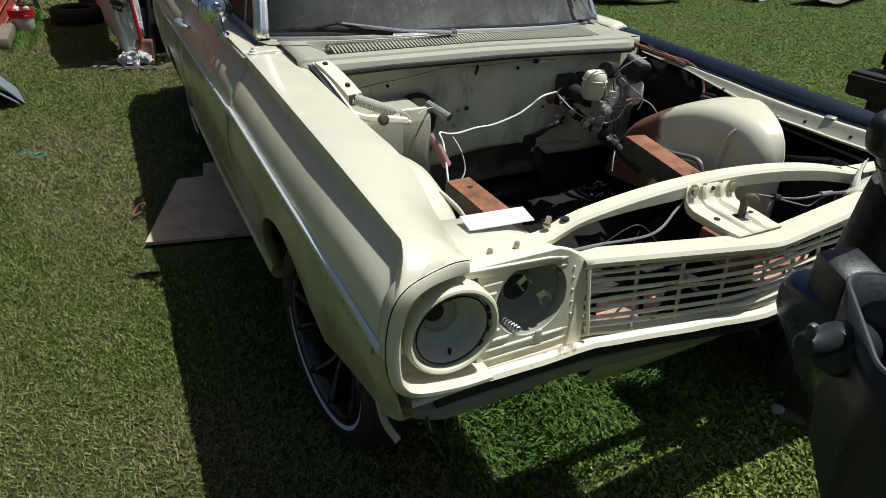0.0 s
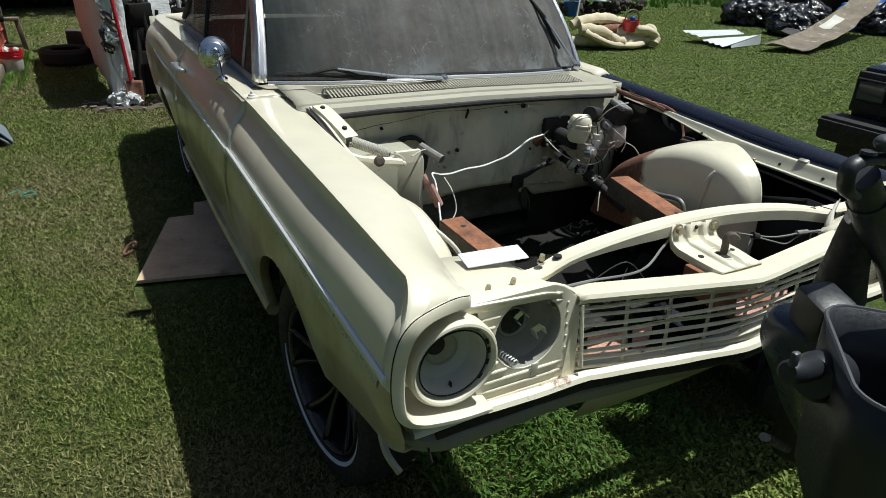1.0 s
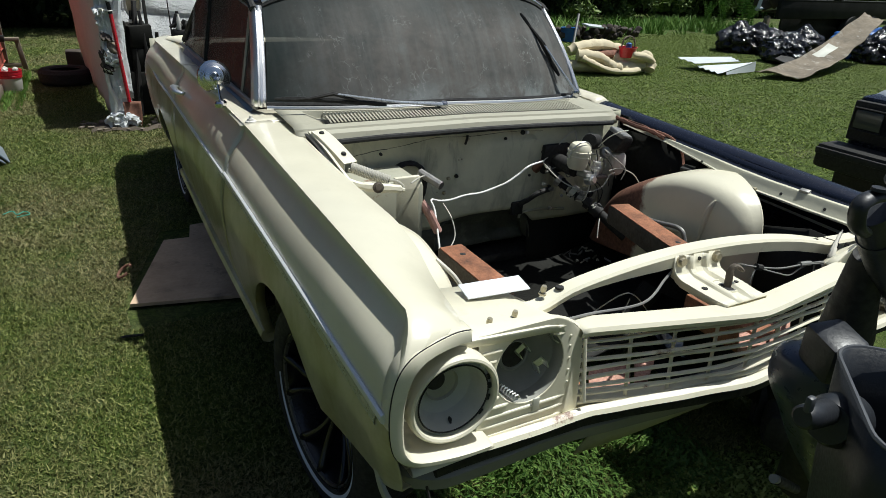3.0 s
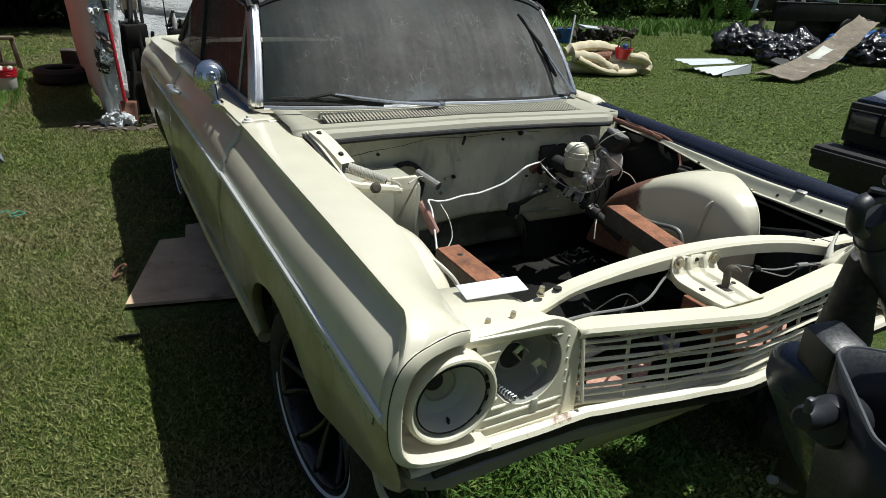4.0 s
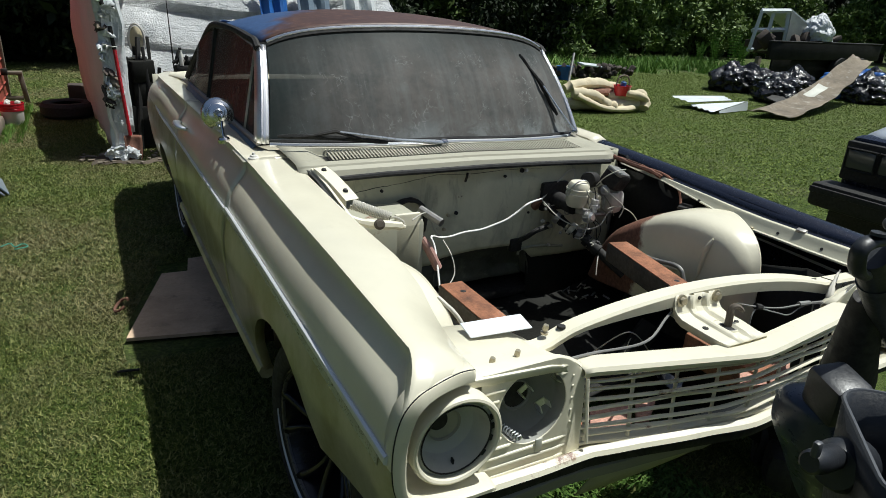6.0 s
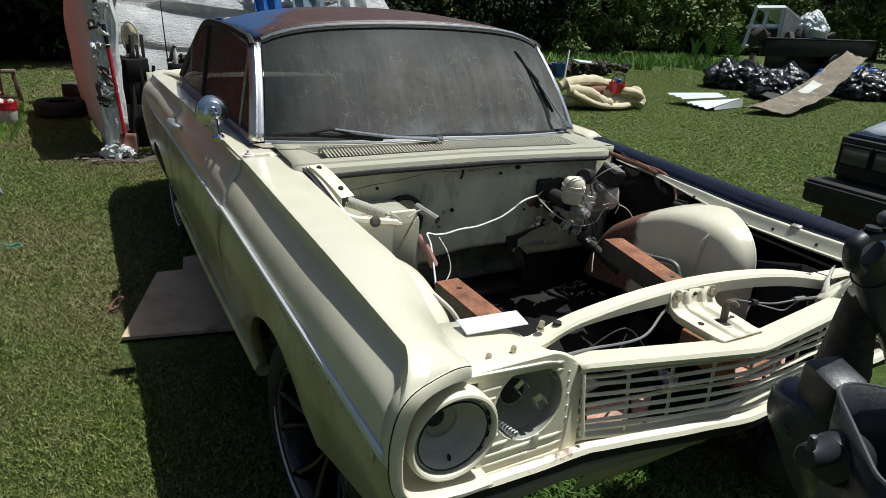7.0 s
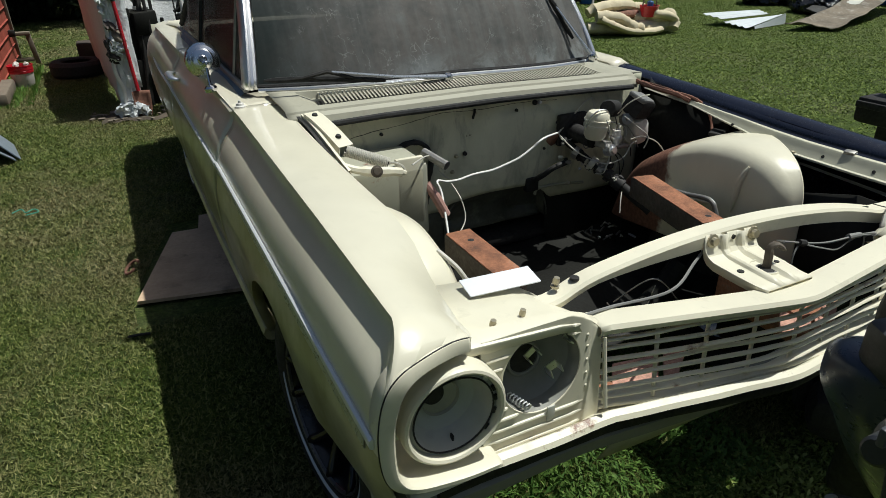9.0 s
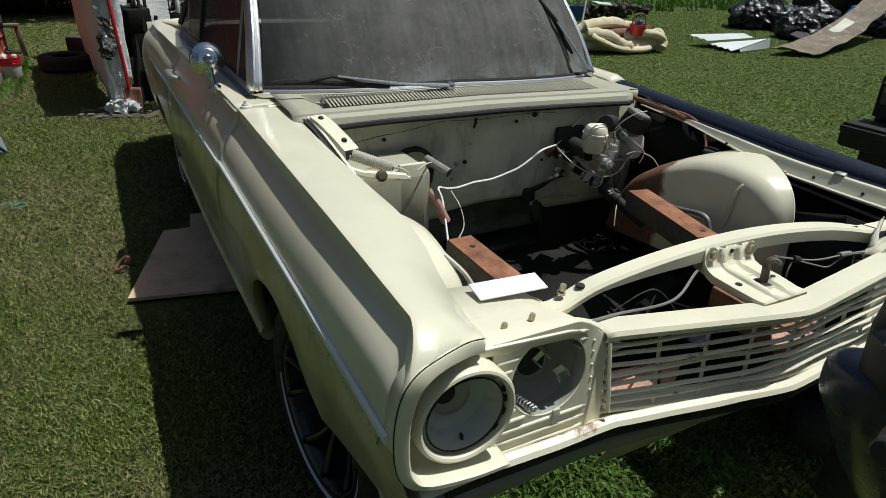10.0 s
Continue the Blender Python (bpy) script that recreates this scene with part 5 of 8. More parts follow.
part("support_hole", lathe([(0, 0.003), (0.010, 0.003), (0.011, -0.002)], axis_pose((-0.422, 0.271, bar_z(-0.42) + 0.0), (0, 0, 1)), 14), M["dull"], bar)


def bolt(at, parent, r=0.010, h=0.016):
    b = part("bolt", lathe([(0, h + 0.006), (r * 0.85, h + 0.006), (r, h), (r, h - 0.007), (r * 0.55, h - 0.008), (r * 0.55, 0.002), (r * 1.3, 0.002), (r * 1.3, -0.003)], axis_pose(at, (0.1, -0.1, 1)), 10), M["zinc"], parent)
    return b


bolt((-0.471, 0.272, 0.938), bar, 0.0075, 0.015)
lb = []
for i in range(41):
    u = i / 40
    x = -0.077 + 0.168 * u
    ch = 0.010 * max(math.exp(-((u - 0.34) / 0.055) ** 4), math.exp(-((u - 0.68) / 0.055) ** 4))
    lift = -0.010 * u
    xb = -0.071 + 0.138 * u
    line = [(x, 0.244 - ch, 0.977 + lift), (x, 0.241 - ch, 0.955 + lift), (x, 0.236 - ch, 0.941 + lift), (x + (xb - x) * 0.1, 0.226 - ch, 0.930 + lift * 0.8 + ch * 0.3), (x + (xb - x) * 0.2, 0.208, 0.923 + lift * 0.5 + ch),
            (x + (xb - x) * 0.5, 0.15, 0.920 + ch), (x + (xb - x) * 0.85, 0.095, 0.919 + ch), (xb, 0.066, 0.9215)]
    lb.append(line)
flange = [(q[0] - 0.001, q[1], q[2] - 0.018) for q in lb[0]]
lb = [flange] + lb + [[(q[0] + 0.001, q[1], q[2] - 0.018) for q in lb[-1]]]
lat = part("hood_latch_bracket", grid(lb), M["cream"], car, "cream pressed hood latch bracket", solid=0.003, angle=25)
for x, z in ((-0.056, 0.962), (0.078, 0.953)):
    part("bolt", lathe([(0, 0.012), (0.010, 0.012), (0.011, 0.004), (0.017, 0.003), (0.017, -0.003)], axis_pose((x, 0.240, z), (0, -1, 0.1)), 10), M["zinc"], lat)
for x, y, r in ((0.012, 0.2405, 0.0055), (-0.052, 0.155, 0.008), (0.058, 0.15, 0.006)):
    part("bracket_hole", lathe([(0, 0.003), (r, 0.003), (r, -0.002)], axis_pose((x, y, 0.958 if y > 0.2 else 0.9205), (0, -1, 0) if y > 0.2 else (0, 0, 1)), 12), M["dull"], lat)
part("latch_hook", tube(curve_pts([(0.012, 0.140, 0.905), (0.016, 0.143, 0.94), (0.021, 0.147, 0.968), (0.036, 0.142, 0.974), (0.050, 0.132, 0.962)], 6), [0.0105] * 11 + [0.009] * 6 + [0.0075] * 6 + [0.005] * 2, 8, flat=0.75), M["rust_side"], lat, "rusty hood latch hook")
part("latch_ring", lathe([(0.036, 0.0), (0.034, 0.004), (0.031, 0.004), (0.029, 0.0)], axis_pose((0.010, 0.145, 0.920), (0, 0, 1)), 24), M["cream"], lat)
part("latch_hole", lathe([(0, 0.0025), (0.018, 0.0025), (0.019, 0.0)], axis_pose((0.008, 0.137, 0.9205), (0, 0, 1)), 16), M["dull"], lat)
part("hole_collar", lathe([(0.019, 0.003), (0.022, 0.003), (0.024, 0.0)], axis_pose((0.008, 0.137, 0.9205), (0, 0, 1)), 16), M["steel"], lat)

# ---- nose: header bar, grille, headlamp panels, valance ----
def vee(x):
    """How far the bent nose falls back from its middle; the driver's side is pushed forward."""
    return (0.112 if x < 0 else 0.056) * min(1.0, (math.sqrt(x * x + 0.0006) - 0.0245) / 0.43)


rows = []
for i in range(41):
    x = -0.47 + 0.94 * i / 40
    y = vee(x)
    rows.append([(x, y + 0.014, 0.898), (x, y + 0.006, 0.905), (x, y + 0.004, 0.914), (x, y + 0.010, 0.921), (x, y + 0.045, 0.917), (x, y + 0.080, 0.910), (x, y + 0.082, 0.89)])
part("grille_header", grid(rows), M["cream"], car, "cream grille header bar", solid=0.003, angle=30)
grille = part("grille", tube([(-0.462, 0.116, 0.90), (-0.470, 0.082, 0.755)], 0.004, 6), M["cream"], car, "cream grille of thin bent horizontal bars")
def grille_y(x, z):
    return vee(x) + 0.024 - 0.09 * (0.917 - z) * min(1, abs(x) / 0.3)


for k in range(8):
    pts = []
    for i in range(61):
        x = -0.462 + 0.924 * i / 60
        z = 0.895 - 0.0228 * k - 0.016 * min(1, abs(x) / 0.46)
        sag = 0.0035 * noise.noise((x * 3.1, k * 2.7, 0)) + 0.003 * noise.noise((x * 9, k * 5.1, 4))
        push = 0.010 * noise.noise((x * 3, k * 1.7, 9)) - 0.012 * max(0.0, noise.noise((x * 4.5, k * 3.3, 2)))
        pts.append((x, grille_y(x, z) + push, z + sag))
    part("grille_bar", tube(pts, 0.0072, 8, flat=0.62, up=(0, 0.25, 1)), M["cream_rust"], grille)
for i in range(9):
    x = -0.442 + 0.1105 * i
    part("grille_upright", tube([(x, grille_y(x, z) + 0.006, z) for z in (0.912, 0.86, 0.81, 0.76, 0.712)], 0.0048, 6), M["cream_rust"], grille)
# maker's script drawn as a plain bright squiggle
sq = [(0.312 + 0.0028 * i, vee(0.312 + 0.0028 * i) - 0.010, 0.792 + 0.0008 * i + 0.005 * math.sin(i * 1.1) + (0.014 * math.exp(-((i - 3) / 2.5) ** 2)) + (0.010 * math.exp(-((i - 24) / 2) ** 2))) for i in range(40)]
part("script_badge", tube(curve_pts(sq, 3), 0.0046, 6, flat=1.4), M["trim"], grille, "bright metal script badge")


def lean(z):
    return 0.1175 - 0.07 * (0.968 - z)


for sgn in (-1, 1):
    mats = M["cream"]
    # surround: a folded lip swept round the outer lamp
    out = curve_pts([(o[0], y, o[1]) for o, n_, y in LIP], 5)
    inn = curve_pts([(n_[0], y, n_[1]) for o, n_, y in LIP], 5)
    rows = []
    for i, (o, n_) in enumerate(zip(out, inn)):
        end = 0.006 if i == 0 else 0.0
        d = n_ - o
        rows.append([(sgn * q.x, q.y, q.z) for q in (o + Vector((0, 0.035, 0)) - d * 0.02, o + Vector((0, 0.004, 0)) + d * 0.02, o + d * 0.06 + Vector((0, -0.003, 0)), o + d * 0.3 + Vector((0, -0.006, 0)), o + d * 0.85 + Vector((0, -0.006, 0)),
                     n_ + Vector((0, -0.001, 0)), n_ + Vector((0, 0.012, 0)) + d * 0.04, n_ + Vector((0, 0.05, 0)) + d * 0.05, n_ + Vector((0, 0.12, 0)) + d * 0.05)])
    hs = part("headlamp_surround", grid(rows), mats, car, "cream headlamp surround", solid=0.003, angle=40)
    part("surround_seam", tube([Vector((sgn * q.x, q.y - 0.0015, q.z)) for q in out[:44]], 0.0016, 5), M["dull"], hs)
    # outer lamp: broad rolled ring, groove with slots, deep cup with its opening
    back = axis_pose((sgn * 0.806, 0.086, 0.865), (0, -1, -0.01))
    ring = part("headlamp_ring", lathe([(0.087, -0.012), (0.0865, 0.0), (0.0885, 0.007), (0.093, 0.010), (0.0975, 0.008), (0.1005, 0.002), (0.101, -0.006), (0.1, -0.03), (0.098, -0.06)], back, 48), mats, hs, "cream headlamp retaining ring")
    part("ring_groove", lathe([(0.0875, -0.006), (0.085, -0.008), (0.080, -0.005), (0.0785, -0.003)], back, 48), M["bucketgrey"], ring)
    part("headlamp_cup", lathe([(0.0785, -0.002), (0.0765, -0.004), (0.0755, -0.010), (0.071, -0.030), (0.062, -0.045), (0.046, -0.052), (0.0, -0.053)], back, 48), M["bucketgrey"], hs, "empty grey headlamp cup")
    part("cup_edge", tube([back @ Vector((0.0775 * math.cos(k * math.pi / 24), 0.0775 * math.sin(k * math.pi / 24), -0.001)) for k in range(48)], 0.0018, 5, closed=True), M["dull"], hs)
    part("lamp_socket", lathe([(0.037, -0.046), (0.035, -0.048), (0.034, -0.0515), (0.0, -0.0515)], back @ pose(0.004 * sgn, 0.006, 0.001), 28), M["dusty"], hs)
    part("cup_opening", lathe([(0.0, -0.047), (0.019, -0.047), (0.021, -0.051)], back @ pose(0.017 * sgn, 0.017, 0.001), 24), M["dull"], hs)
    part("cup_notch", box(back @ Vector((0.006, -0.068, -0.022)), (0.004, 0.01, 0.012), 0.001), M["dull"], hs)
    for a in (-38, -14, 6, 22, 44):
        q = Vector((0.083 * math.cos(radians(a)) * -sgn, 0.083 * math.sin(radians(a)), -0.003))
        part("ring_slot", box((0, 0, 0), (0.006, 0.013, 0.004), 0.001, rot=back @ Matrix.Translation(q) @ pose(0, 0, 0, 0, 0, a * -sgn)), M["dull"] if a % 4 else M["whiteplastic"], ring)
    # inner panel with pressed ribs round the open inner lamp cup
    c = Vector((0.604, 0, 0.866))
    R = 0.0885
    rows = []
    for a in range(180):
        an = a / 180 * 2 * math.pi
        dx, dz = math.cos(an), math.sin(an)
        lim = min((0.735 - c.x) / dx if dx > 1e-6 else 9, (0.462 - c.x) / dx if dx < -1e-6 else 9, (0.968 - c.z) / dz if dz > 1e-6 else 9, (0.705 - c.z) / dz if dz < -1e-6 else 9)
        row = []
        for k in range(25):
            rr = R + (max(lim, R + 0.002) - R) * k / 24
            x, z = c.x + rr * dx, c.z + rr * dz
            z = min(z, 0.968 - 0.055 * max(0.0, (0.545 - x) / 0.083) ** 1.6)
            u = max(0.0, (0.512 - x) / 0.05)
            y = lean(z) + 0.008 + 0.016 * min(1.0, u) ** 2 - 0.030 * max(0.0, u - 0.45) ** 1.5 * min(1.0, (0.968 - z) / 0.1)
            row.append((sgn * x, y, z))
        rows.append(row)
    ip = part("headlamp_panel", grid(rows, close_u=True), mats, car, "ribbed cream headlamp panel", solid=0.002, angle=40)
    part("cup_rim", tube([Vector((sgn * (c.x + (R + 0.001) * math.cos(k * math.pi / 24)), lean(c.z + R * math.sin(k * math.pi / 24)) + 0.0085, c.z + (R + 0.001) * math.sin(k * math.pi / 24))) for k in range(48)], 0.0022, 5, closed=True), mats, ip)
    for k in range(11):
        z = 0.722 + 0.0226 * k
        dz = z - c.z
        x0 = c.x + math.sqrt(R * R - dz * dz) + 0.006 if abs(dz) < R else (0.505 if k < 3 else 0.60)
        if 0.728 - x0 > 0.012:
            rib = [(sgn * (x0 + (0.728 - x0) * u), lean(z) + 0.0075 + (0.004 if u in (0, 1) else 0.0), z) for u in (0, 0.12, 0.5, 0.9, 1)]
            part("rib", tube(rib, 0.0046, 8, flat=0.9), mats, ip)
    for z in (0.945, 0.928):
        part("rib", tube([(sgn * 0.545, lean(z) + 0.011, z), (sgn * 0.535, lean(z) + 0.007, z), (sgn * 0.515, lean(z) + 0.010, z - 0.002)], [0.002, 0.0045, 0.003], 8), mats, ip)
    for z in (0.80, 0.83, 0.86, 0.89, 0.915):
        part("panel_pip", lathe([(0, 0.003), (0.003, 0.002), (0.004, -0.001)], axis_pose((sgn * 0.500, lean(z) + 0.008, z), (0, -1, 0)), 8), mats, ip)
    bk = axis_pose((sgn * c.x, lean(c.z) + 0.010, c.z), (0, -1, 0.06))
    part("lamp_cup", lathe([(R + 0.001, 0.0), (R - 0.003, -0.010), (0.083, -0.03), (0.066, -0.048), (0.04, -0.056), (0, -0.058)], bk, 40), M["cup_shade_grey"], ip, "empty grey inner lamp cup")
    part("cup_collar", tube([bk @ Vector((0.035 * math.cos(k * math.pi / 12) + 0.008 * sgn, 0.035 * math.sin(k * math.pi / 12) + 0.004, -0.050)) for k in range(24)], 0.005, 6, closed=True), M["cup_shade_grey"], ip)
    part("cup_opening", lathe([(0.0, 0.0), (0.030, 0.0), (0.033, -0.006)], bk @ pose(0.012 * sgn, 0.006, -0.046), 22), M["dull"], ip)

    def clip(dx, dz, an, w=0.013):
        m = bk @ pose(dx * sgn, dz, -0.010, 0, 0, an * sgn)
        bm_ = box(m @ Vector((0, 0, -0.010)), (w, 0.024, 0.0025), 0.0, rot=m.to_3x3().to_4x4())
        for e_ in (-1, 1):
            box(m @ Vector((0, e_ * 0.012, 0.0)), (w, 0.0025, 0.022), 0.0, bm_, m.to_3x3().to_4x4())
        return part("lamp_clip", bm_, M["brite"], ip, "bright U-shaped lamp clip", smooth=False)

    clip(0.014, 0.034, 55)
    clip(-0.036, -0.013, 70, 0.018)
    clip(-0.074, 0.052, 35)
    part("lamp_tab", box((sgn * 0.585, lean(0.77) + 0.004, 0.768), (0.018, 0.004, 0.034), 0.001), M["bucketgrey"], ip)
    co = [bk @ Vector((0.058 * sgn - 0.028 * sgn * i / 40 + 0.008 * math.cos(i * 1.05), -0.050 - 0.020 * i / 40 + 0.008 * math.sin(i * 1.05), -0.024 + 0.03 * i / 40)) for i in range(40)]
    part("lamp_spring", tube(co, 0.0019, 5), M["brite"], ip, "small coil spring")

    # top plate behind the brow, with bolts
    rows = []
    for i in range(13):
        x = 0.795 - (0.345 if sgn < 0 else 0.31) * i / 12
        roll = max(0.0, (i - 8) / 4) ** 1.6
        f = lean(0.965) + 0.004 + 0.014 * roll
        z = 0.972 - 0.022 * i / 12 - 0.038 * roll - (0.03 if sgn > 0 else 0.0)
        deep = 0.25 if sgn < 0 else 0.192
        rows.append([(sgn * x, f - 0.012 + 0.01, z - 0.018), (sgn * x, f + 0.0, z - 0.004), (sgn * x, f + 0.012, z + 0.002), (sgn * x, f + 0.04, z + 0.002), (sgn * x, f + 0.048, z - 0.008), (sgn * x, deep - 0.03 * max(0, (0.52 - x) / 0.08), z - 0.014 - 0.01 * (i / 12)), (sgn * x, deep + 0.01 + (0.12 * min(1, max(0, (x - 0.47) / 0.1)) if sgn < 0 else 0.0), z - 0.020 - 0.01 * (i / 12))])
    tp = part("nose_plate", grid(rows), mats, car, "cream nose top plate", solid=0.003, angle=30)
    for x, y in ((0.685, 0.171), (0.608, 0.19)):
        bolt((sgn * x, y - (0.02 if sgn > 0 else 0.0), (0.954 if x > 0.65 else 0.944) - (0.03 if sgn > 0 else 0.0)), tp, 0.0065, 0.016)

# sill under the grille and lamps
rows = []
for i in range(61):
    x = -0.90 + 1.80 * i / 60
    y = vee(x) * 0.70 - 0.012 + 0.004 * noise.noise((x * 6, 1, 2))
    w = 0.002 * noise.noise((x * 11, 3, 1))
    rows.append([(x, vee(x) + 0.075, 0.706), (x, vee(x) * 0.9 + 0.045, 0.707), (x, y + 0.040, 0.712), (x, y + 0.030, 0.722), (x, y + 0.026, 0.731 + w), (x, y + 0.020, 0.735 + w), (x, y + 0.008, 0.730 + w), (x, y + 0.002, 0.722 + w), (x, y + 0.012, 0.716), (x, y + 0.05, 0.715)])
part("grille_sill", grid(rows), M["cream_rust"], car, "chipped cream sill below the grille", solid=0.003, angle=30)
# cream valance, with the shade below the nose put into its grey colour
rows = []
for i in range(61):
    x = -0.905 + 1.81 * i / 60
    y = 0.105 - 0.035 * (1 - min(1, abs(x) / 0.5)) + 0.05 * max(0, (abs(x) - 0.8) / 0.1) ** 2
    bend = 0.012 * noise.noise((x * 3, 5, 0))
    zb = 0.605 - 0.045 * (1 - min(1.0, abs(x) / 0.75))
    rows.append([(x, y + 0.03, 0.70), (x, y - 0.006, 0.69 + bend), (x, y - 0.022, 0.672 + bend), (x, y - 0.02, 0.645 + bend), (x, y + 0.01, 0.62), (x, y + 0.05, zb)])
val = part("front_valance", grid(rows), M["valgrey"], car, "dented cream lower front valance, coloured grey for shade", solid=0.003)
# cream apron takes the darker cream to read as shaded
part("splash_apron", grid([[(x, 0.10 + 0.07 * v + 0.01 * math.sin(x * 5), 0.665 - (0.165 - 0.03 * abs(x - 0.1)) * v) for v in (0, 0.33, 0.66, 1.0)] for x in [-0.40 + 0.08 * i for i in range(11)]]), M["grime"], val, "hanging cream splash apron", solid=0.003)
part("valance_tail", tube(curve_pts([(-0.935, 0.17, 0.685), (-0.936, 0.13, 0.645), (-0.922, 0.09, 0.618)], 6), 0.008, 6, flat=2.2), M["grime"], fender_p)
part("valance_strip", tube([(x, 0.006 + vee(x) * 0.72 + 0.003 * noise.noise((x * 7, 0, 4)), 0.698 - 0.012 * max(0.0, abs(x) - 0.6) + 0.003 * noise.noise((x * 5, 3, 0))) for x in [-0.84 + 0.042 * i for i in range(41)]], 0.010, 8, flat=1.5), M["dull"], val, "black strip above the valance")
part("valance_seam", tube([(-0.872, 0.062, 0.69), (-0.868, 0.052, 0.66), (-0.872, 0.085, 0.612)], 0.003, 5), M["dull"], val)
part("apron_bracket", box((0.10, 0.09, 0.655), (0.012, 0.03, 0.06), 0.003, rot=pose(0, 0, 0, 0, 35, 0)), M["dull"], val)

# white card lying on the inner wing, wires at the nose
tagged(finish("white_card", box((-0.578, 0.318, 0.955), (0.165, 0.058, 0.004), 0.002, rot=pose(0, 0, 0, 8, 1, -3)), M["white_card"]), "white plastic card lying on the car's nose plate", "card")
wires("front_harness", [[(-0.52, 0.16, 0.93), (-0.40, 0.18, 0.915), (-0.22, 0.19, 0.90), (-0.10, 0.24, 0.92), (-0.03, 0.26, 0.955)]], M["wire_grey"], 0.0036, "grey wire run behind the grille")
wires("lamp_harness", [[(0.10, 0.17, 0.955), (0.122, 0.20, 0.939), (0.211, 0.20, 0.913), (0.315, 0.20, 0.890), (0.432, 0.20, 0.882), (0.52, 0.195, 0.872), (0.56, 0.19, 0.885)],
                       [(0.211, 0.20, 0.911), (0.29, 0.19, 0.884), (0.365, 0.20, 0.859), (0.41, 0.20, 0.872), (0.47, 0.20, 0.880), (0.53, 0.19, 0.872)],
                       [(0.211, 0.20, 0.912), (0.33, 0.205, 0.884), (0.432, 0.205, 0.878), (0.54, 0.20, 0.874)],
                       [(0.205, 0.20, 0.912), (0.185, 0.195, 0.888), (0.183, 0.19, 0.845), (0.19, 0.18, 0.80)],
                       [(0.52, 0.19, 0.868), (0.55, 0.20, 0.90), (0.60, 0.22, 0.925), (0.66, 0.25, 0.935)],
                       [(0.47, 0.20, 0.882), (0.47, 0.195, 0.85), (0.45, 0.19, 0.82)]], M["wire_grey"], 0.0028, "taped pale wiring at the headlamps")
part("harness_tape", tube([(0.200, 0.20, 0.917), (0.225, 0.20, 0.909)], 0.009, 8), M["dull"], car)
part("harness_tape", tube([(0.405, 0.202, 0.885), (0.455, 0.202, 0.880)], 0.0075, 8), M["wire_grey"], car)
part("lamp_plug", lathe([(0, 0.03), (0.014, 0.028), (0.018, 0.01), (0.019, -0.01), (0, -0.012)], axis_pose((0.515, 0.20, 0.855), (-1, -0.4, 0.2)), 14), M["dull"], car)
part("taped_cloth", tube(curve_pts([(0.535, 0.19, 0.878), (0.56, 0.205, 0.905), (0.60, 0.225, 0.925), (0.635, 0.24, 0.935)], 4), [0.006, 0.010, 0.012, 0.009, 0.010, 0.007, 0.006, 0.005, 0.004, 0.005, 0.004, 0.003, 0.003][:13], 8), M["wire"], car, "strip of pale cloth tape")
wires("bay_wires", [[(-0.22, 0.36, 0.78), (-0.16, 0.30, 0.86), (-0.10, 0.27, 0.80)], [(-0.26, 0.34, 0.80), (-0.2, 0.30, 0.74), (-0.15, 0.30, 0.84)]], M["steel"], 0.0018, "thin bright wire ends")

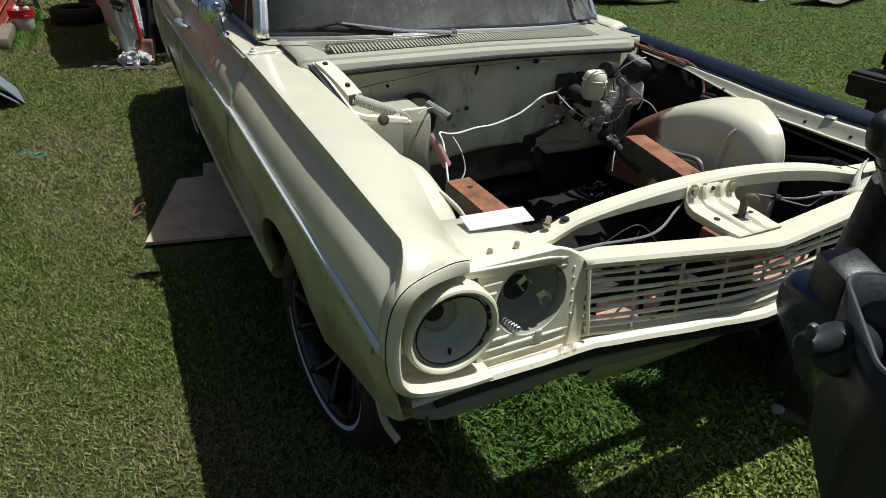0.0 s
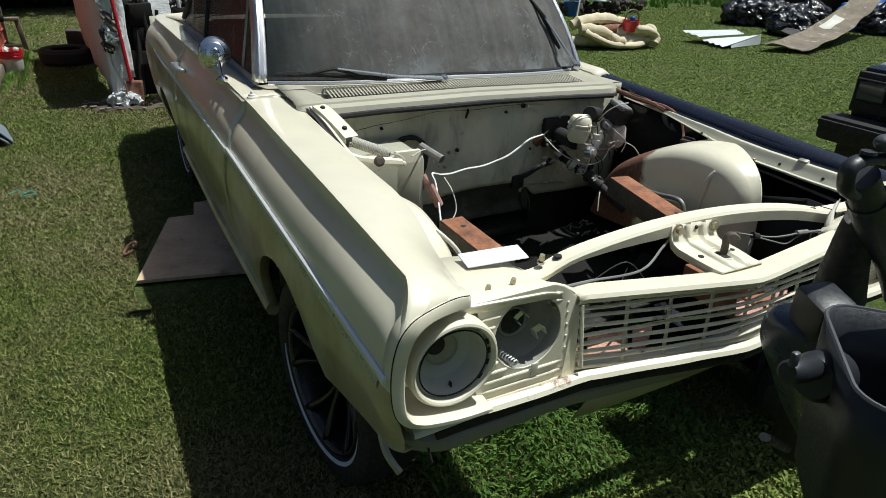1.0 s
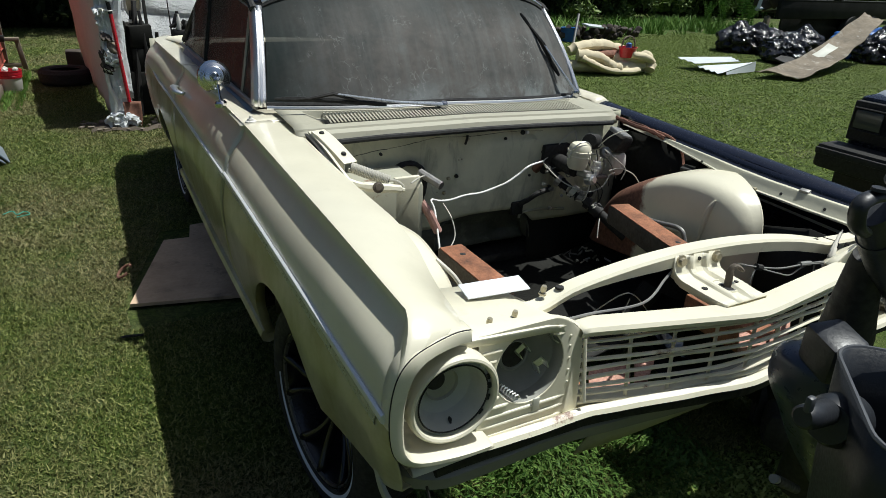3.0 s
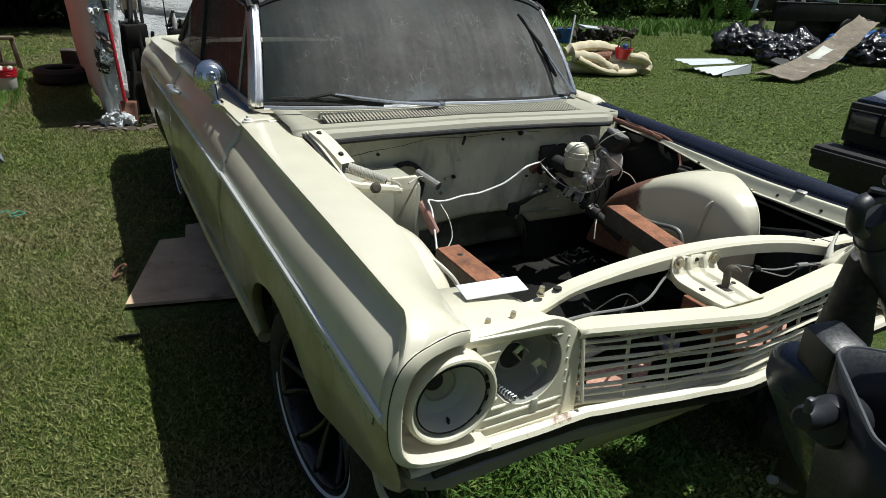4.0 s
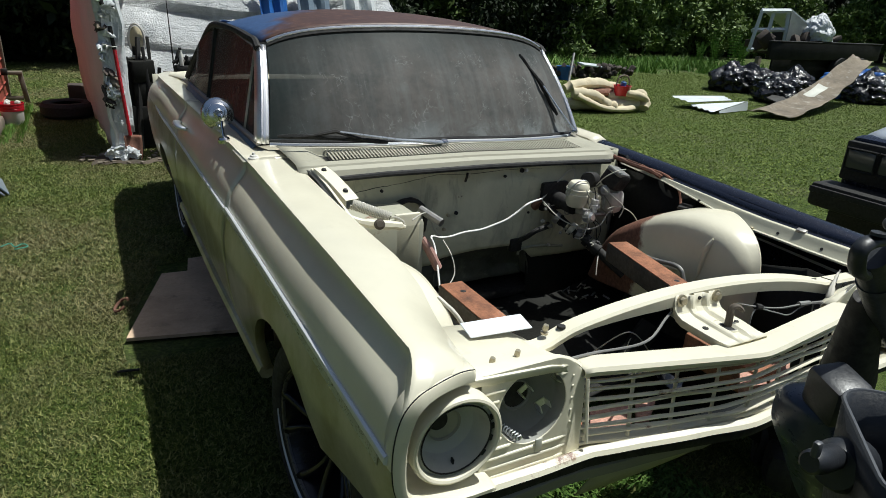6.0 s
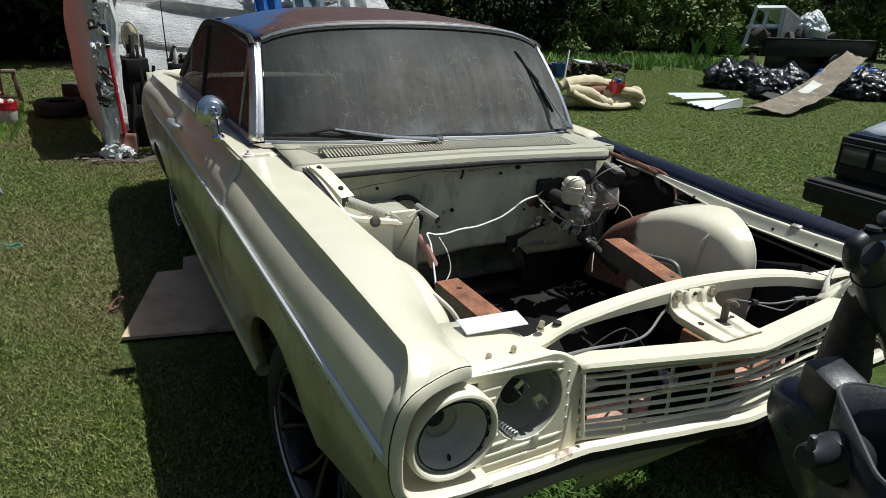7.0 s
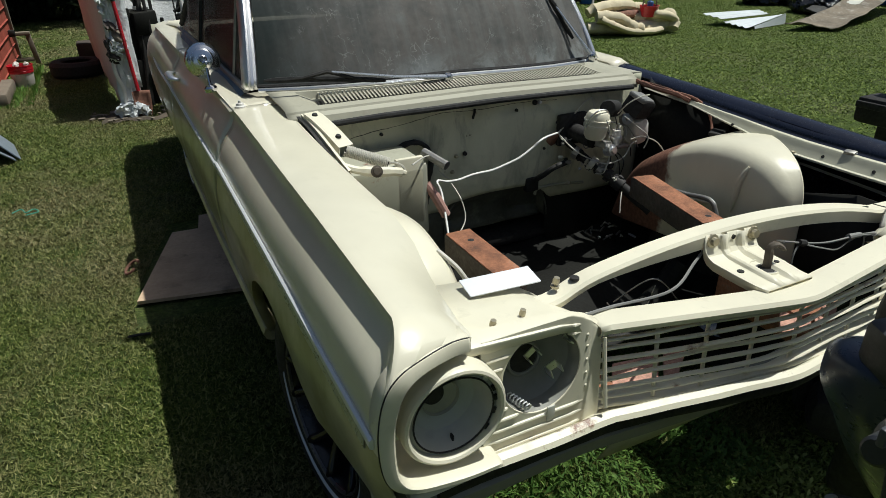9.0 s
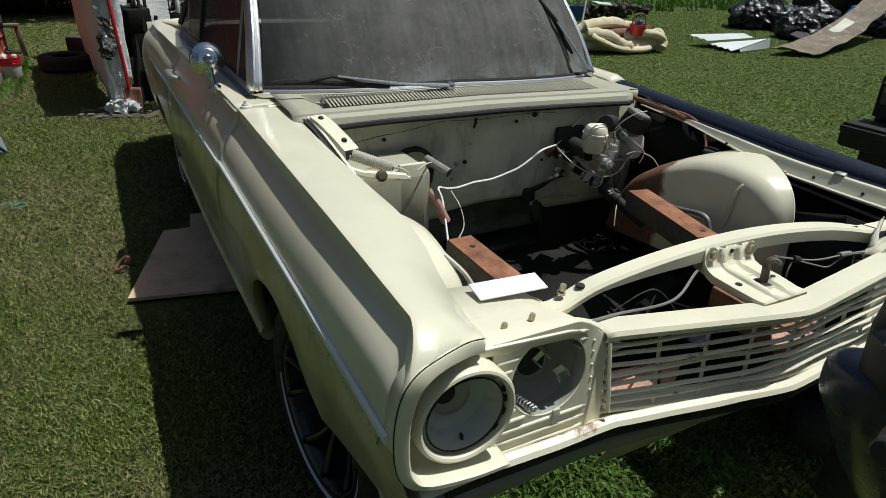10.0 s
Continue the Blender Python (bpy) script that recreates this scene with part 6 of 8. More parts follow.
# ---- wheels ----
def build_wheel(at, turn, sgn):
    w = part("wheel", lathe([(0.0, 0.02), (0.05, 0.02), (0.06, 0.0), (0.06, -0.08)], Matrix(), 24), M["rim"], car, "black multi-spoke wheel with white-lined tyre")
    w.matrix_basis = pose(*at, 0, 0, turn) @ pose(0, 0, 0, 0, 90 * sgn, 0)
    part("tyre", lathe([(0.250, 0.075), (0.260, 0.095), (0.273, 0.102), (0.308, 0.105), (0.333, 0.095), (0.346, 0.075), (0.350, 0.03), (0.350, -0.06), (0.343, -0.09), (0.318, -0.105), (0.26, -0.10), (0.25, -0.08)], Matrix(), 56), M["rubber"], w, "black tyre")
    arc = []
    for i in range(41):
        a = radians(92 + 200 * i / 40)
        k = min(1.0, i / 14, (40 - i) / 6)
        arc.append([Vector((r * math.cos(a), r * math.sin(a), h)) for r, h in ((0.2645, 0.0990), (0.2645 + 0.006 * k, 0.1022), (0.2645 + 0.0125 * k, 0.1040))])
    part("white_line", grid(arc), M["whiteline"], w, "thin white tyre line")
    part("rim", lathe([(0.252, 0.08), (0.254, 0.094), (0.247, 0.096), (0.24, 0.08), (0.23, 0.03), (0.225, -0.06), (0.25, -0.09)], Matrix(), 56), M["rim"], w, "gloss black rim")
    part("brake_drum", lathe([(0.0, -0.03), (0.14, -0.03), (0.145, -0.08), (0, -0.09)], Matrix(), 28), M["dull"], w)
    part("hub_badge", lathe([(0.0, 0.048), (0.022, 0.046), (0.030, 0.036), (0.032, 0.02)], Matrix(), 20), M["steel"], w)
    part("rim_lip", lathe([(0.246, 0.092), (0.243, 0.097), (0.238, 0.094), (0.236, 0.086)], Matrix(), 56), M["rimlip"], w, "worn grey rim lip")
    for k in range(5):
        a = k * math.pi * 2 / 5 + 0.35
        for sd in (-1, 1):
            rows_ = []
            for q in range(9):
                u = q / 8
                r = 0.045 + 0.197 * u
                an_ = a + sd * (0.10 + 0.20 * u ** 1.4)
                h_ = 0.020 + 0.022 * math.sin(u * 1.5) + 0.050 * u * u
                wd = (0.030 - 0.012 * math.sin(u * math.pi)) / 2
                cx, cy = r * math.cos(an_), r * math.sin(an_)
                tx, ty = -math.sin(an_) * wd, math.cos(an_) * wd
                rows_.append([(cx - tx, cy - ty, h_ - 0.022), (cx - tx * 0.9, cy - ty * 0.9, h_ - 0.002), (cx - tx * 0.5, cy - ty * 0.5, h_ + 0.003), (cx + tx * 0.5, cy + ty * 0.5, h_ + 0.003), (cx + tx * 0.9, cy + ty * 0.9, h_ - 0.002), (cx + tx, cy + ty, h_ - 0.022)])
            part("spoke", grid(rows_), M["rim"], w, solid=0.003, angle=50)


for x, y, t in ((-0.79, AXLES[0], 7), (0.79, AXLES[0], 7), (-0.79, AXLES[1], 0), (0.79, AXLES[1], 0)):
    build_wheel((x, y, 0.350), t, -1 if x < 0 else 1)

# round mirror on its stalk, antenna base
mi = part("door_mirror", lathe([(0.0, 0.034), (0.012, 0.034), (0.016, 0.028), (0.018, 0.024), (0.036, 0.022), (0.040, 0.020), (0.043, 0.015), (0.055, 0.010), (0.060, 0.002), (0.064, -0.006), (0.066, -0.014), (0.062, -0.020), (0.0, -0.016)], axis_pose((-0.896, 2.000, 1.172), (-0.12, -1, 0.22)), 40), M["mirror_shell"], car, "round chrome door mirror on a stalk")
part("mirror_stalk", tube([(-0.894, 1.907, 1.082), (-0.893, 1.935, 1.12), (-0.892, 1.952, 1.162)], 0.006, 8), M["chrome"], mi)
part("mirror_knuckle", lathe([(0, 0.02), (0.012, 0.018), (0.015, 0.0), (0.012, -0.02)], axis_pose((-0.892, 1.952, 1.164), (0, -1, 0)), 12), M["chrome"], mi)
part("mirror_foot", lathe([(0, 0.014), (0.018, 0.012), (0.024, 0.004), (0.024, -0.01)], axis_pose((-0.894, 1.907, 1.08), (-0.1, 0, 1)), 16), M["chrome"], mi)
an = part("antenna_base", lathe([(0, 0.026), (0.005, 0.025), (0.006, 0.016), (0.012, 0.015), (0.014, 0.009), (0.019, 0.006), (0.020, -0.004)], axis_pose((-0.845, 1.60, 1.070), (0, 0, 1)), 18), M["whiteplastic"], car, "pale antenna base")


# ---- things round the car ----
def sheet_rows(nu, nv, f):
    return [[f(i / nu, j / nv) for j in range(nv + 1)] for i in range(nu + 1)]


# plywood offcut under the car's side
bm = bmesh.new()
low = [(-1.345, 2.36), (-0.45, 2.17), (-0.45, 3.35), (-0.93, 3.31), (-0.96, 3.11), (-1.105, 3.12)]
a = [bm.verts.new((x, y, 0.008)) for x, y in low]
b = [bm.verts.new((x, y, 0.026)) for x, y in low]
bm.faces.new(b)
bm.faces.new(a[::-1])
for i in range(6):
    bm.faces.new([a[i], a[(i + 1) % 6], b[(i + 1) % 6], b[i]])
tagged(finish("plywood_board", bm, M["ply"], smooth=False), "weathered plywood offcut lying on the grass under the car", "board")

rg = [(-1.345 + 0.035 * math.cos(t * 0.3), 2.75 + 0.05 * math.sin(t * 0.3), 0.03 + 0.025 * math.cos(t * 0.3)) for t in range(18)]
tagged(finish("rusty_ring", tube(rg, 0.008, 6), M["rust_dark"]), "small rusty iron ring lying on the grass", "ring")
tagged(finish("iron_rod", tube([(-1.40, 2.07, 0.016), (-1.36, 2.062, 0.018), (-1.31, 2.055, 0.016)], 0.006, 6), M["dull"]), "short dark iron rod on the grass", "rod")
gs = curve_pts([(-1.98, 3.9, 0.03), (-1.93, 3.93, 0.035), (-1.90, 3.87, 0.03), (-1.86, 3.9, 0.035), (-1.83, 3.85, 0.03), (-1.9, 3.82, 0.03)], 6)
tagged(finish("green_string", tube(gs, 0.004, 5), plain("green_cord", (0.05, 0.28, 0.2), 0.6)), "loop of green cord lying on the lawn", "string")

# ---- mobility scooter beside the camera ----
sc = thing("mobility_scooter", "dark grey mobility scooter with front basket and blue shroud", "scooter", (-0.15, -0.35, 0))


def put(x, y, z):
    return Vector((x + 0.15, y + 0.35, z))


# basket: open tapered tub with a rounded rectangular rim
def rrect(cx, cy, hx, hy, r, n=6):
    out = []
    for qx, qy, a0 in ((1, 1, 0), (-1, 1, 90), (-1, -1, 180), (1, -1, 270)):
        for i in range(n + 1):
            t = radians(a0 + 90 * i / n)
            out.append((cx + qx * (hx - r) + r * math.cos(t), cy + qy * (hy - r) + r * math.sin(t)))
    return out


tilt = Matrix.Translation(put(-0.410, -0.512, 1.140)) @ pose(0, 0, 0, 0, 0, 44)


def ring_at(hx, hy, r, z, dx=0.0):
    return [tilt @ Vector((x + dx, y, z)) for x, y in rrect(0, 0, hx, hy, r)]


rows = [ring_at(0.135, 0.11, 0.05, 0.0), ring_at(0.13, 0.105, 0.05, -0.10), ring_at(0.115, 0.09, 0.045, -0.26), ring_at(0.10, 0.075, 0.04, -0.27), ring_at(0.02, 0.01, 0.008, -0.272)]
part("basket", grid(rows, close_v=True), M["scoot"], sc, "dark grey plastic front basket", solid=0.006)
part("basket_rim", tube(ring_at(0.136, 0.111, 0.05, 0.0), 0.0036, 6, closed=True), M["scoot_rim"], sc, "lighter grey basket rim")
# shroud in front of the tiller, blue with grey face
prof = [(1.045, 0.010), (1.04, 0.040), (1.02, 0.060), (0.98, 0.070), (0.93, 0.073), (0.86, 0.070), (0.74, 0.075), (0.60, 0.072), (0.45, 0.065), (0.32, 0.062), (0.26, 0.055)]


def shroud_c(z):
    return lerp_tab([(0.26, 0.26), (0.45, 0.15), (0.75, -0.09), (0.85, -0.168), (0.95, -0.235), (1.04, -0.272), (1.125, -0.29)], z)


rows = []
for q in curve_pts([(r, 0, z) for z, r in prof], 4):
    z, r = q.z, q.x
    rows.append([put(shroud_c(z) + r * math.cos(a * math.pi / 12) * 1.05, -0.27 + r * math.sin(a * math.pi / 12) * 1.3, z) for a in range(24)])
part("shroud", grid(rows, close_v=True), M["scoot_blue"], sc, "dark blue plastic front shroud", angle=70)
part("shroud_cap", box(put(-0.30, -0.30, 1.075), (0.07, 0.08, 0.08), 0.012, rot=pose(0, 0, 0, 8, -8, -20)), M["scoot"], sc)
part("tiller_post", tube(curve_pts([put(-0.228, -0.25, 1.298), put(-0.213, -0.25, 1.281), put(-0.123, -0.25, 1.186), put(-0.016, -0.25, 1.095), put(0.10, -0.24, 0.98)], 6), [0.029] * 9 + [0.033] * 16, 18), M["scoot"], sc, "grey plastic tiller post")
part("post_collar", tube([put(-0.182, -0.25, 1.250), put(-0.172, -0.25, 1.239)], 0.034, 18), M["scoot"], sc)
part("steering_column", tube(curve_pts([put(-0.125, -0.22, 1.19), put(-0.075, -0.20, 1.06), put(-0.02, -0.18, 0.92), put(0.07, -0.15, 0.70), put(0.12, -0.12, 0.45)], 6), [0.026 + 0.026 * min(1.0, i / 9) for i in range(25)], 16), M["dull"], sc, "black steering column cover")
part("tiller_head", tube(curve_pts([put(-0.255, -0.262, 1.272), put(-0.296, -0.27, 1.292), put(-0.306, -0.27, 1.325), put(-0.280, -0.27, 1.338), put(-0.22, -0.27, 1.334), put(-0.13, -0.27, 1.318)], 6), 0.014, 14, flat=0.7), M["scoot"], sc, "dark grey yoke of the tiller")
part("tiller_bolt", lathe([(0, 0.006), (0.012, 0.005), (0.013, 0.0)], axis_pose(put(-0.275, -0.275, 1.350), (0, 0, 1)), 12), M["scoot"], sc)
part("handle_grip", tube(curve_pts([put(-0.262, -0.28, 1.362), put(-0.245, -0.28, 1.366), put(-0.20, -0.28, 1.356), put(-0.155, -0.28, 1.343), put(-0.135, -0.28, 1.338)], 4), [0.006, 0.011, 0.014, 0.0165, 0.018, 0.019, 0.020, 0.0205, 0.021, 0.021, 0.021, 0.020, 0.019, 0.017, 0.013, 0.010, 0.006], 16, flat=0.8), M["scoot_rim"], sc, "grey rounded hand lever")
part("adjuster_knob", tube([put(-0.582, -0.426, 1.124), put(-0.578, -0.426, 1.123), put(-0.555, -0.424, 1.116), put(-0.50, -0.415, 1.098)], [0.013, 0.0165, 0.018, 0.018], 20), M["scoot"], sc, "grey adjuster knob")
part("knob_tab", box(put(-0.583, -0.43, 1.148), (0.013, 0.010, 0.024), 0.004), M["scoot_rim"], sc)
part("knob_housing", lathe([(0.0, 0.02), (0.03, 0.018), (0.038, 0.0), (0.038, -0.05), (0.03, -0.07)], axis_pose(put(-0.49, -0.42, 1.082), (-0.9, -0.1, 0.25)), 24), M["scoot"], sc)
part("side_rod", tube([put(-0.352, -0.30, 0.815), put(-0.33, -0.295, 0.80)], 0.0085, 12), M["wire_grey"], sc, "grey rod end")
part("rod_sleeve", tube([put(-0.335, -0.296, 0.803), put(-0.2, -0.27, 0.70)], 0.010, 12), M["dull"], sc)
part("deck", box(put(0.58, -0.62, 0.16), (0.72, 0.46, 0.06), 0.03), M["scoot"], sc)
for dx, dy in ((0.32, 0.22), (0.32, -0.22), (-0.30, -0.22)):
    part("scooter_wheel", lathe([(0.0, 0.03), (0.07, 0.03), (0.09, 0.04), (0.125, 0.03), (0.13, 0.0), (0.125, -0.03), (0.09, -0.04), (0, -0.03)], axis_pose(put(0.58 + dx, -0.62 + dy, 0.13), (0, 1, 0)), 24), M["rubber"], sc)
# front wheel, guard and housing are added to fill and shade this dark ground
part("added_front_wheel", lathe([(0.0, 0.03), (0.08, 0.035), (0.10, 0.055), (0.15, 0.055), (0.165, 0.03), (0.165, -0.03), (0.15, -0.055), (0.10, -0.055), (0, -0.03)], axis_pose(put(0.86, 0.42, 0.165), (-0.7, 1, 0)), 32), M["rubber"], sc)
gd = [put(0.86 + 0.19 * math.cos(a) * 0.82, 0.42 + 0.19 * math.cos(a) * 0.57, 0.165 + 0.19 * math.sin(a)) for a in [radians(-10 + 20 * k) for k in range(11)]]
part("mudguard", tube(gd, 0.085, 8, flat=0.22), M["dull"], sc, "black mudguard added over the dark ground by the nose")
part("added_axle_housing", box(put(0.74, 0.22, 0.19), (0.30, 0.26, 0.16), 0.05, rot=pose(0, 0, 0, 0, 0, 35)), M["dull"], sc)

# ---- parked dark pickup ----
tk = thing("pickup_truck", "parked black pickup with silver-grey hood and square headlamps", "truck", (2.96, 0.75, 0))


tb = box((2.0, 0.0, 0.74), (4.0, 1.74, 0.50), 0.05)
part("body", tb, M["black"], tk, "black truck body")
rows = sheet_rows(10, 12, lambda u, v: (0.05 + 1.35 * u, -0.84 + 1.68 * v, 1.03 + 0.13 * u ** 0.8 + 0.035 * math.sin(v * math.pi) - 0.05 * (1 - u) ** 6 - 0.03 * (abs(2 * v - 1)) ** 10))
part("hood", grid(rows), M["silverhood"], tk, "silver-grey hood", solid=0.01)
part("grille_panel", box((-0.005, 0.0, 0.83), (0.05, 1.72, 0.25), 0.012), M["dull"], tk)
bp = part("front_bumper", box((-0.10, 0.0, 0.60), (0.20, 1.86, 0.16), 0.03), M["dull"], tk, "black front bumper")
part("bumper_strip", box((-0.205, 0.0, 0.635), (0.02, 1.84, 0.04), 0.008), M["rubber"], bp)
part("lower_apron", box((0.0, 0.0, 0.45), (0.12, 1.7, 0.14), 0.02), M["dull"], tk)
for y in (0.74, 0.535, -0.535, -0.74):
    hl = part("headlamp", box((-0.032, y, 0.845), (0.03, 0.175, 0.12), 0.012), M["lens"], tk, "square headlamp")
    part("headlamp_frame", tube([(-0.045, y + 0.095 * a, 0.845 + 0.068 * b) for a, b in ((-1, -1), (1, -1), (1, 1), (-1, 1))], 0.007, 6, closed=True), M["dull"], hl)
part("cab", grid([[(1.5, -0.78, 1.10), (1.95, -0.66, 1.58), (3.0, -0.66, 1.60), (3.1, -0.78, 1.05)], [(1.5, 0.78, 1.10), (1.95, 0.66, 1.58), (3.0, 0.66, 1.60), (3.1, 0.78, 1.05)]]), M["black"], tk, solid=0.02, smooth=False)
for x in (0.65, 3.2):
    for y in (0.78, -0.78):
        part("truck_wheel", lathe([(0, 0.06), (0.18, 0.07), (0.2, 0.1), (0.33, 0.1), (0.35, 0.06), (0.35, -0.06), (0.33, -0.1), (0, -0.1)], axis_pose((x, y, 0.35), (0, 1, 0)), 32), M["rubber"], tk)

# ---- red house wall ----
house = thing("house", "red-painted board house wall with a pale corner board", "house", (-2.4, 7.66, 0))
part("wall", box((-1.5, 1.15, 1.05), (3.0, 3.0, 2.2)), M["redwall"], house)
for i in range(13):
    z = 0.08 + 0.16 * i
    bm = grid([[(0.002, y, z + 0.165), (0.012, y, z + 0.01), (0.026, y, z), (0.004, y, z - 0.004)] for y in (-0.35, 2.66)])
    part("clapboard", bm, M["redwall"], house, smooth=False)
part("corner_board", box((0.02, 2.70, 1.06), (0.06, 0.08, 2.2), 0.004), M["wood"], house, "weathered corner board")
part("wall_tap", box((0.06, 2.25, 0.42), (0.08, 0.05, 0.09), 0.015), M["dull"], house)
part("footing", box((0.03, 0.15, 0.05), (0.2, 0.9, 0.14), 0.03), M["wood"], house)

# bucket of paint tools
bk = thing("bucket", "white plastic bucket with a red top band, standing in the grass", "bucket", (-2.19, 8.35, 0))
part("bucket_body", lathe([(0.0, 0.0), (0.105, 0.0), (0.11, 0.01), (0.122, 0.17)], Matrix(), 24), M["whiteplastic"], bk)
part("red_band", lathe([(0.122, 0.16), (0.128, 0.165), (0.13, 0.19), (0.126, 0.195), (0.131, 0.20), (0.132, 0.225), (0.128, 0.23), (0.134, 0.235), (0.135, 0.25), (0.125, 0.25), (0.12, 0.22)], Matrix(), 24), M["redplastic"], bk, "red rings")
for i in range(9):
    part("rag", box((0.07 * math.cos(i * 2.1), 0.07 * math.sin(i * 2.1), 0.25), (0.05, 0.04, 0.05), 0.01, rot=pose(0, 0, 0, 20 * i, 30, 17 * i)), M["whiteplastic"], bk)

# sawhorse behind the corner
sh = thing("wooden_sawhorse", "small weathered wooden sawhorse on the lawn", "sawhorse", (-2.35, 10.0, 0))
part("top_rail", box((0, 0, 0.40), (0.42, 0.09, 0.045), 0.006), M["wood"], sh)
for x in (-0.18, 0.18):
    part("leg", box((x + 0.02 * (1 if x > 0 else -1), 0.0, 0.19), (0.06, 0.05, 0.39), 0.005, rot=pose(0, 0, 0, 0, -6 if x > 0 else 6, 0)), M["wood"], sh)
part("foot_rail", box((0, 0, 0.06), (0.36, 0.05, 0.05), 0.005), M["wood"], sh)

# leaning grey panels at the lawn's edge
lp = thing("leaning_panels", "two grey-blue metal panels leaning together on the grass", "panel", (-2.17, 5.45, 0), 10)
for k, (dx, an) in enumerate(((0.0, 38), (-0.09, 48))):
    part("panel", box((dx, 0.0 - 0.1 * k, 0.13), (0.012, 0.5, 0.33), 0.004, rot=pose(0, 0, 0, 0, -an, 8 * k)), plain("grey_blue_sheet", (0.20, 0.24, 0.28), 0.5), lp)

# ---- sheeted shelter ----
hut = thing("sheeted_shelter", "makeshift shelter of pinkish and silver sheets on wrapped posts", "shelter", (-1.15, 6.4, 0))


def hp(x, y, z):
    return (x + 1.15, y - 6.4, z)


rows = sheet_rows(22, 18, lambda u, v: hp(-1.17 - 0.20 * u ** 0.7 - 0.06 * math.sin(v * 2.6) * (0.3 + u) + 0.012 * math.sin(u * 26) + 0.012 * noise.noise((u * 6, v * 7, 1)), 6.42 + 2.7 * u, 0.02 + 1.62 * v + (0.25 * (1 - v) * max(0, 1 - abs(u - 0.5) * 2.2) * 0.3)))
part("pink_sheet", grid(rows), M["pinktarp"], hut, "faded pinkish sheet wall", solid=0.004)
rows = sheet_rows(40, 26, lambda u, v: hp(-1.3 + 4.4 * u, 8.3 + 1.5 * v + 0.10 * math.sin(v * 21 + 3 * math.sin(u * 4)) * (0.5 + 0.5 * math.sin(u * 3)) + 0.06 * noise.noise((u * 9, v * 7, 2)), 0.25 + 1.85 * v - 0.1 * math.sin(v * 3.1) + 0.08 * math.sin(u * 7) + 0.04 * math.sin(v * 24 + 2 * math.sin(u * 6))))
part("silver_sheet", grid(rows), M["foil"], hut, "crinkled silver sheet wall", solid=0.004)
rows = sheet_rows(10, 12, lambda u, v: hp(-1.15 + 0.45 * u, 6.45 + 2.9 * v, 1.64 + 0.05 * math.sin(v * 9) - 0.05 * math.sin(u * 3.1)))
part("roof_sheet", grid(rows), M["tarp_white"], hut, "white plastic roof sheet", solid=0.004)
part("post", box(hp(-1.13, 6.36, 0.82), (0.09, 0.09, 1.64), 0.008), M["darkwood"], hut, "dark timber post")
for k in range(7):
    x0 = -1.17 + 0.02 * k
    rows = sheet_rows(4, 14, lambda u, v: hp(x0 - 0.05 + 0.12 * u + 0.035 * noise.noise((u * 3 + k, v * 5, k)), 6.30 - 0.03 * math.sin(u * 3) - 0.035 * noise.noise((u * 4, v * 8, k * 3.1)), 0.12 * (k % 3) + (1.62 - 0.2 * (k % 4)) * v + 0.02))
    if k in (0, 2, 4, 5):
        part("plastic_wrap", grid(rows), M["sack"], hut, "torn white plastic wrapped on the post", solid=0.002)
rs = random.Random(21)
for k in range(30):
    z, x0 = 0.50 + 1.12 * rs.random(), -1.25 + 0.10 * rs.random()
    w, h, sk = rs.uniform(0.04, 0.13), rs.uniform(0.03, 0.13), rs.uniform(-0.6, 0.6)
    part("torn_strip", grid(sheet_rows(4, 4, lambda u, v: hp(x0 + w * u * (1 - 0.5 * v) + 0.03 * noise.noise((k, u * 3, v * 3)), 6.245 - 0.03 * math.sin(v * 3 + u * 2) + 0.02 * rs.random(), z + h * v + w * sk * u + 0.05 * noise.noise((k * 3, u * 4, v * 3))))), (M["sack"], M["sack"], M["darkwood"], M["sack"], M["dull"], M["wood"], M["bucketgrey"])[k % 7], hut, solid=0.002)
for i in range(14):
    bm = bmesh.new()
    m = pose(-1.22 + 1.15 + 0.012 * i + 0.04 * math.sin(i * 2), 6.22 - 6.4 + 0.05 * math.cos(i * 1.7), 0.06 + 0.03 * abs(math.sin(i)), i * 40, i * 25, i * 70) @ Matrix.Diagonal((1.3, 1, 0.7, 1))
    bmesh.ops.create_icosphere(bm, subdivisions=3, radius=0.05, matrix=m)
    for v in bm.verts:
        v.co += Vector((noise.noise(v.co * 25), noise.noise(v.co * 25 + Vector((5, 0, 0))), noise.noise(v.co * 25 + Vector((0, 5, 0))))) * 0.04 + Vector((noise.noise(v.co * 70), noise.noise(v.co * 70 + Vector((5, 0, 0))), 0)) * 0.012
    part("plastic_wad", bm, M["sack"], hut, "crumpled white plastic at the post's foot", angle=20)
part("drain_pipe", tube(curve_pts([hp(-1.19, 6.24, 0.05), hp(-1.17, 6.25, 0.25), hp(-1.21, 6.26, 0.45), hp(-1.20, 6.27, 0.9)], 6), 0.018, 10), M["whiteplastic"], hut)
part("rear_post", box(hp(1.6, 9.25, 1.0), (0.09, 0.09, 2.0), 0.005), M["darkwood"], hut)

shv = thing("shovel", "shovel with a long red handle leaning against the shelter post", "shovel", (-1.05, 6.22, 0))
part("handle", tube([(-0.045, 0.03, 1.05), (0.0, 0.0, 0.24)], 0.017, 10), M["redplastic"], shv, "red handle")
part("grip", tube([(-0.062, 0.04, 1.26), (-0.045, 0.03, 1.05)], 0.019, 10), M["dull"], shv, "black grip")
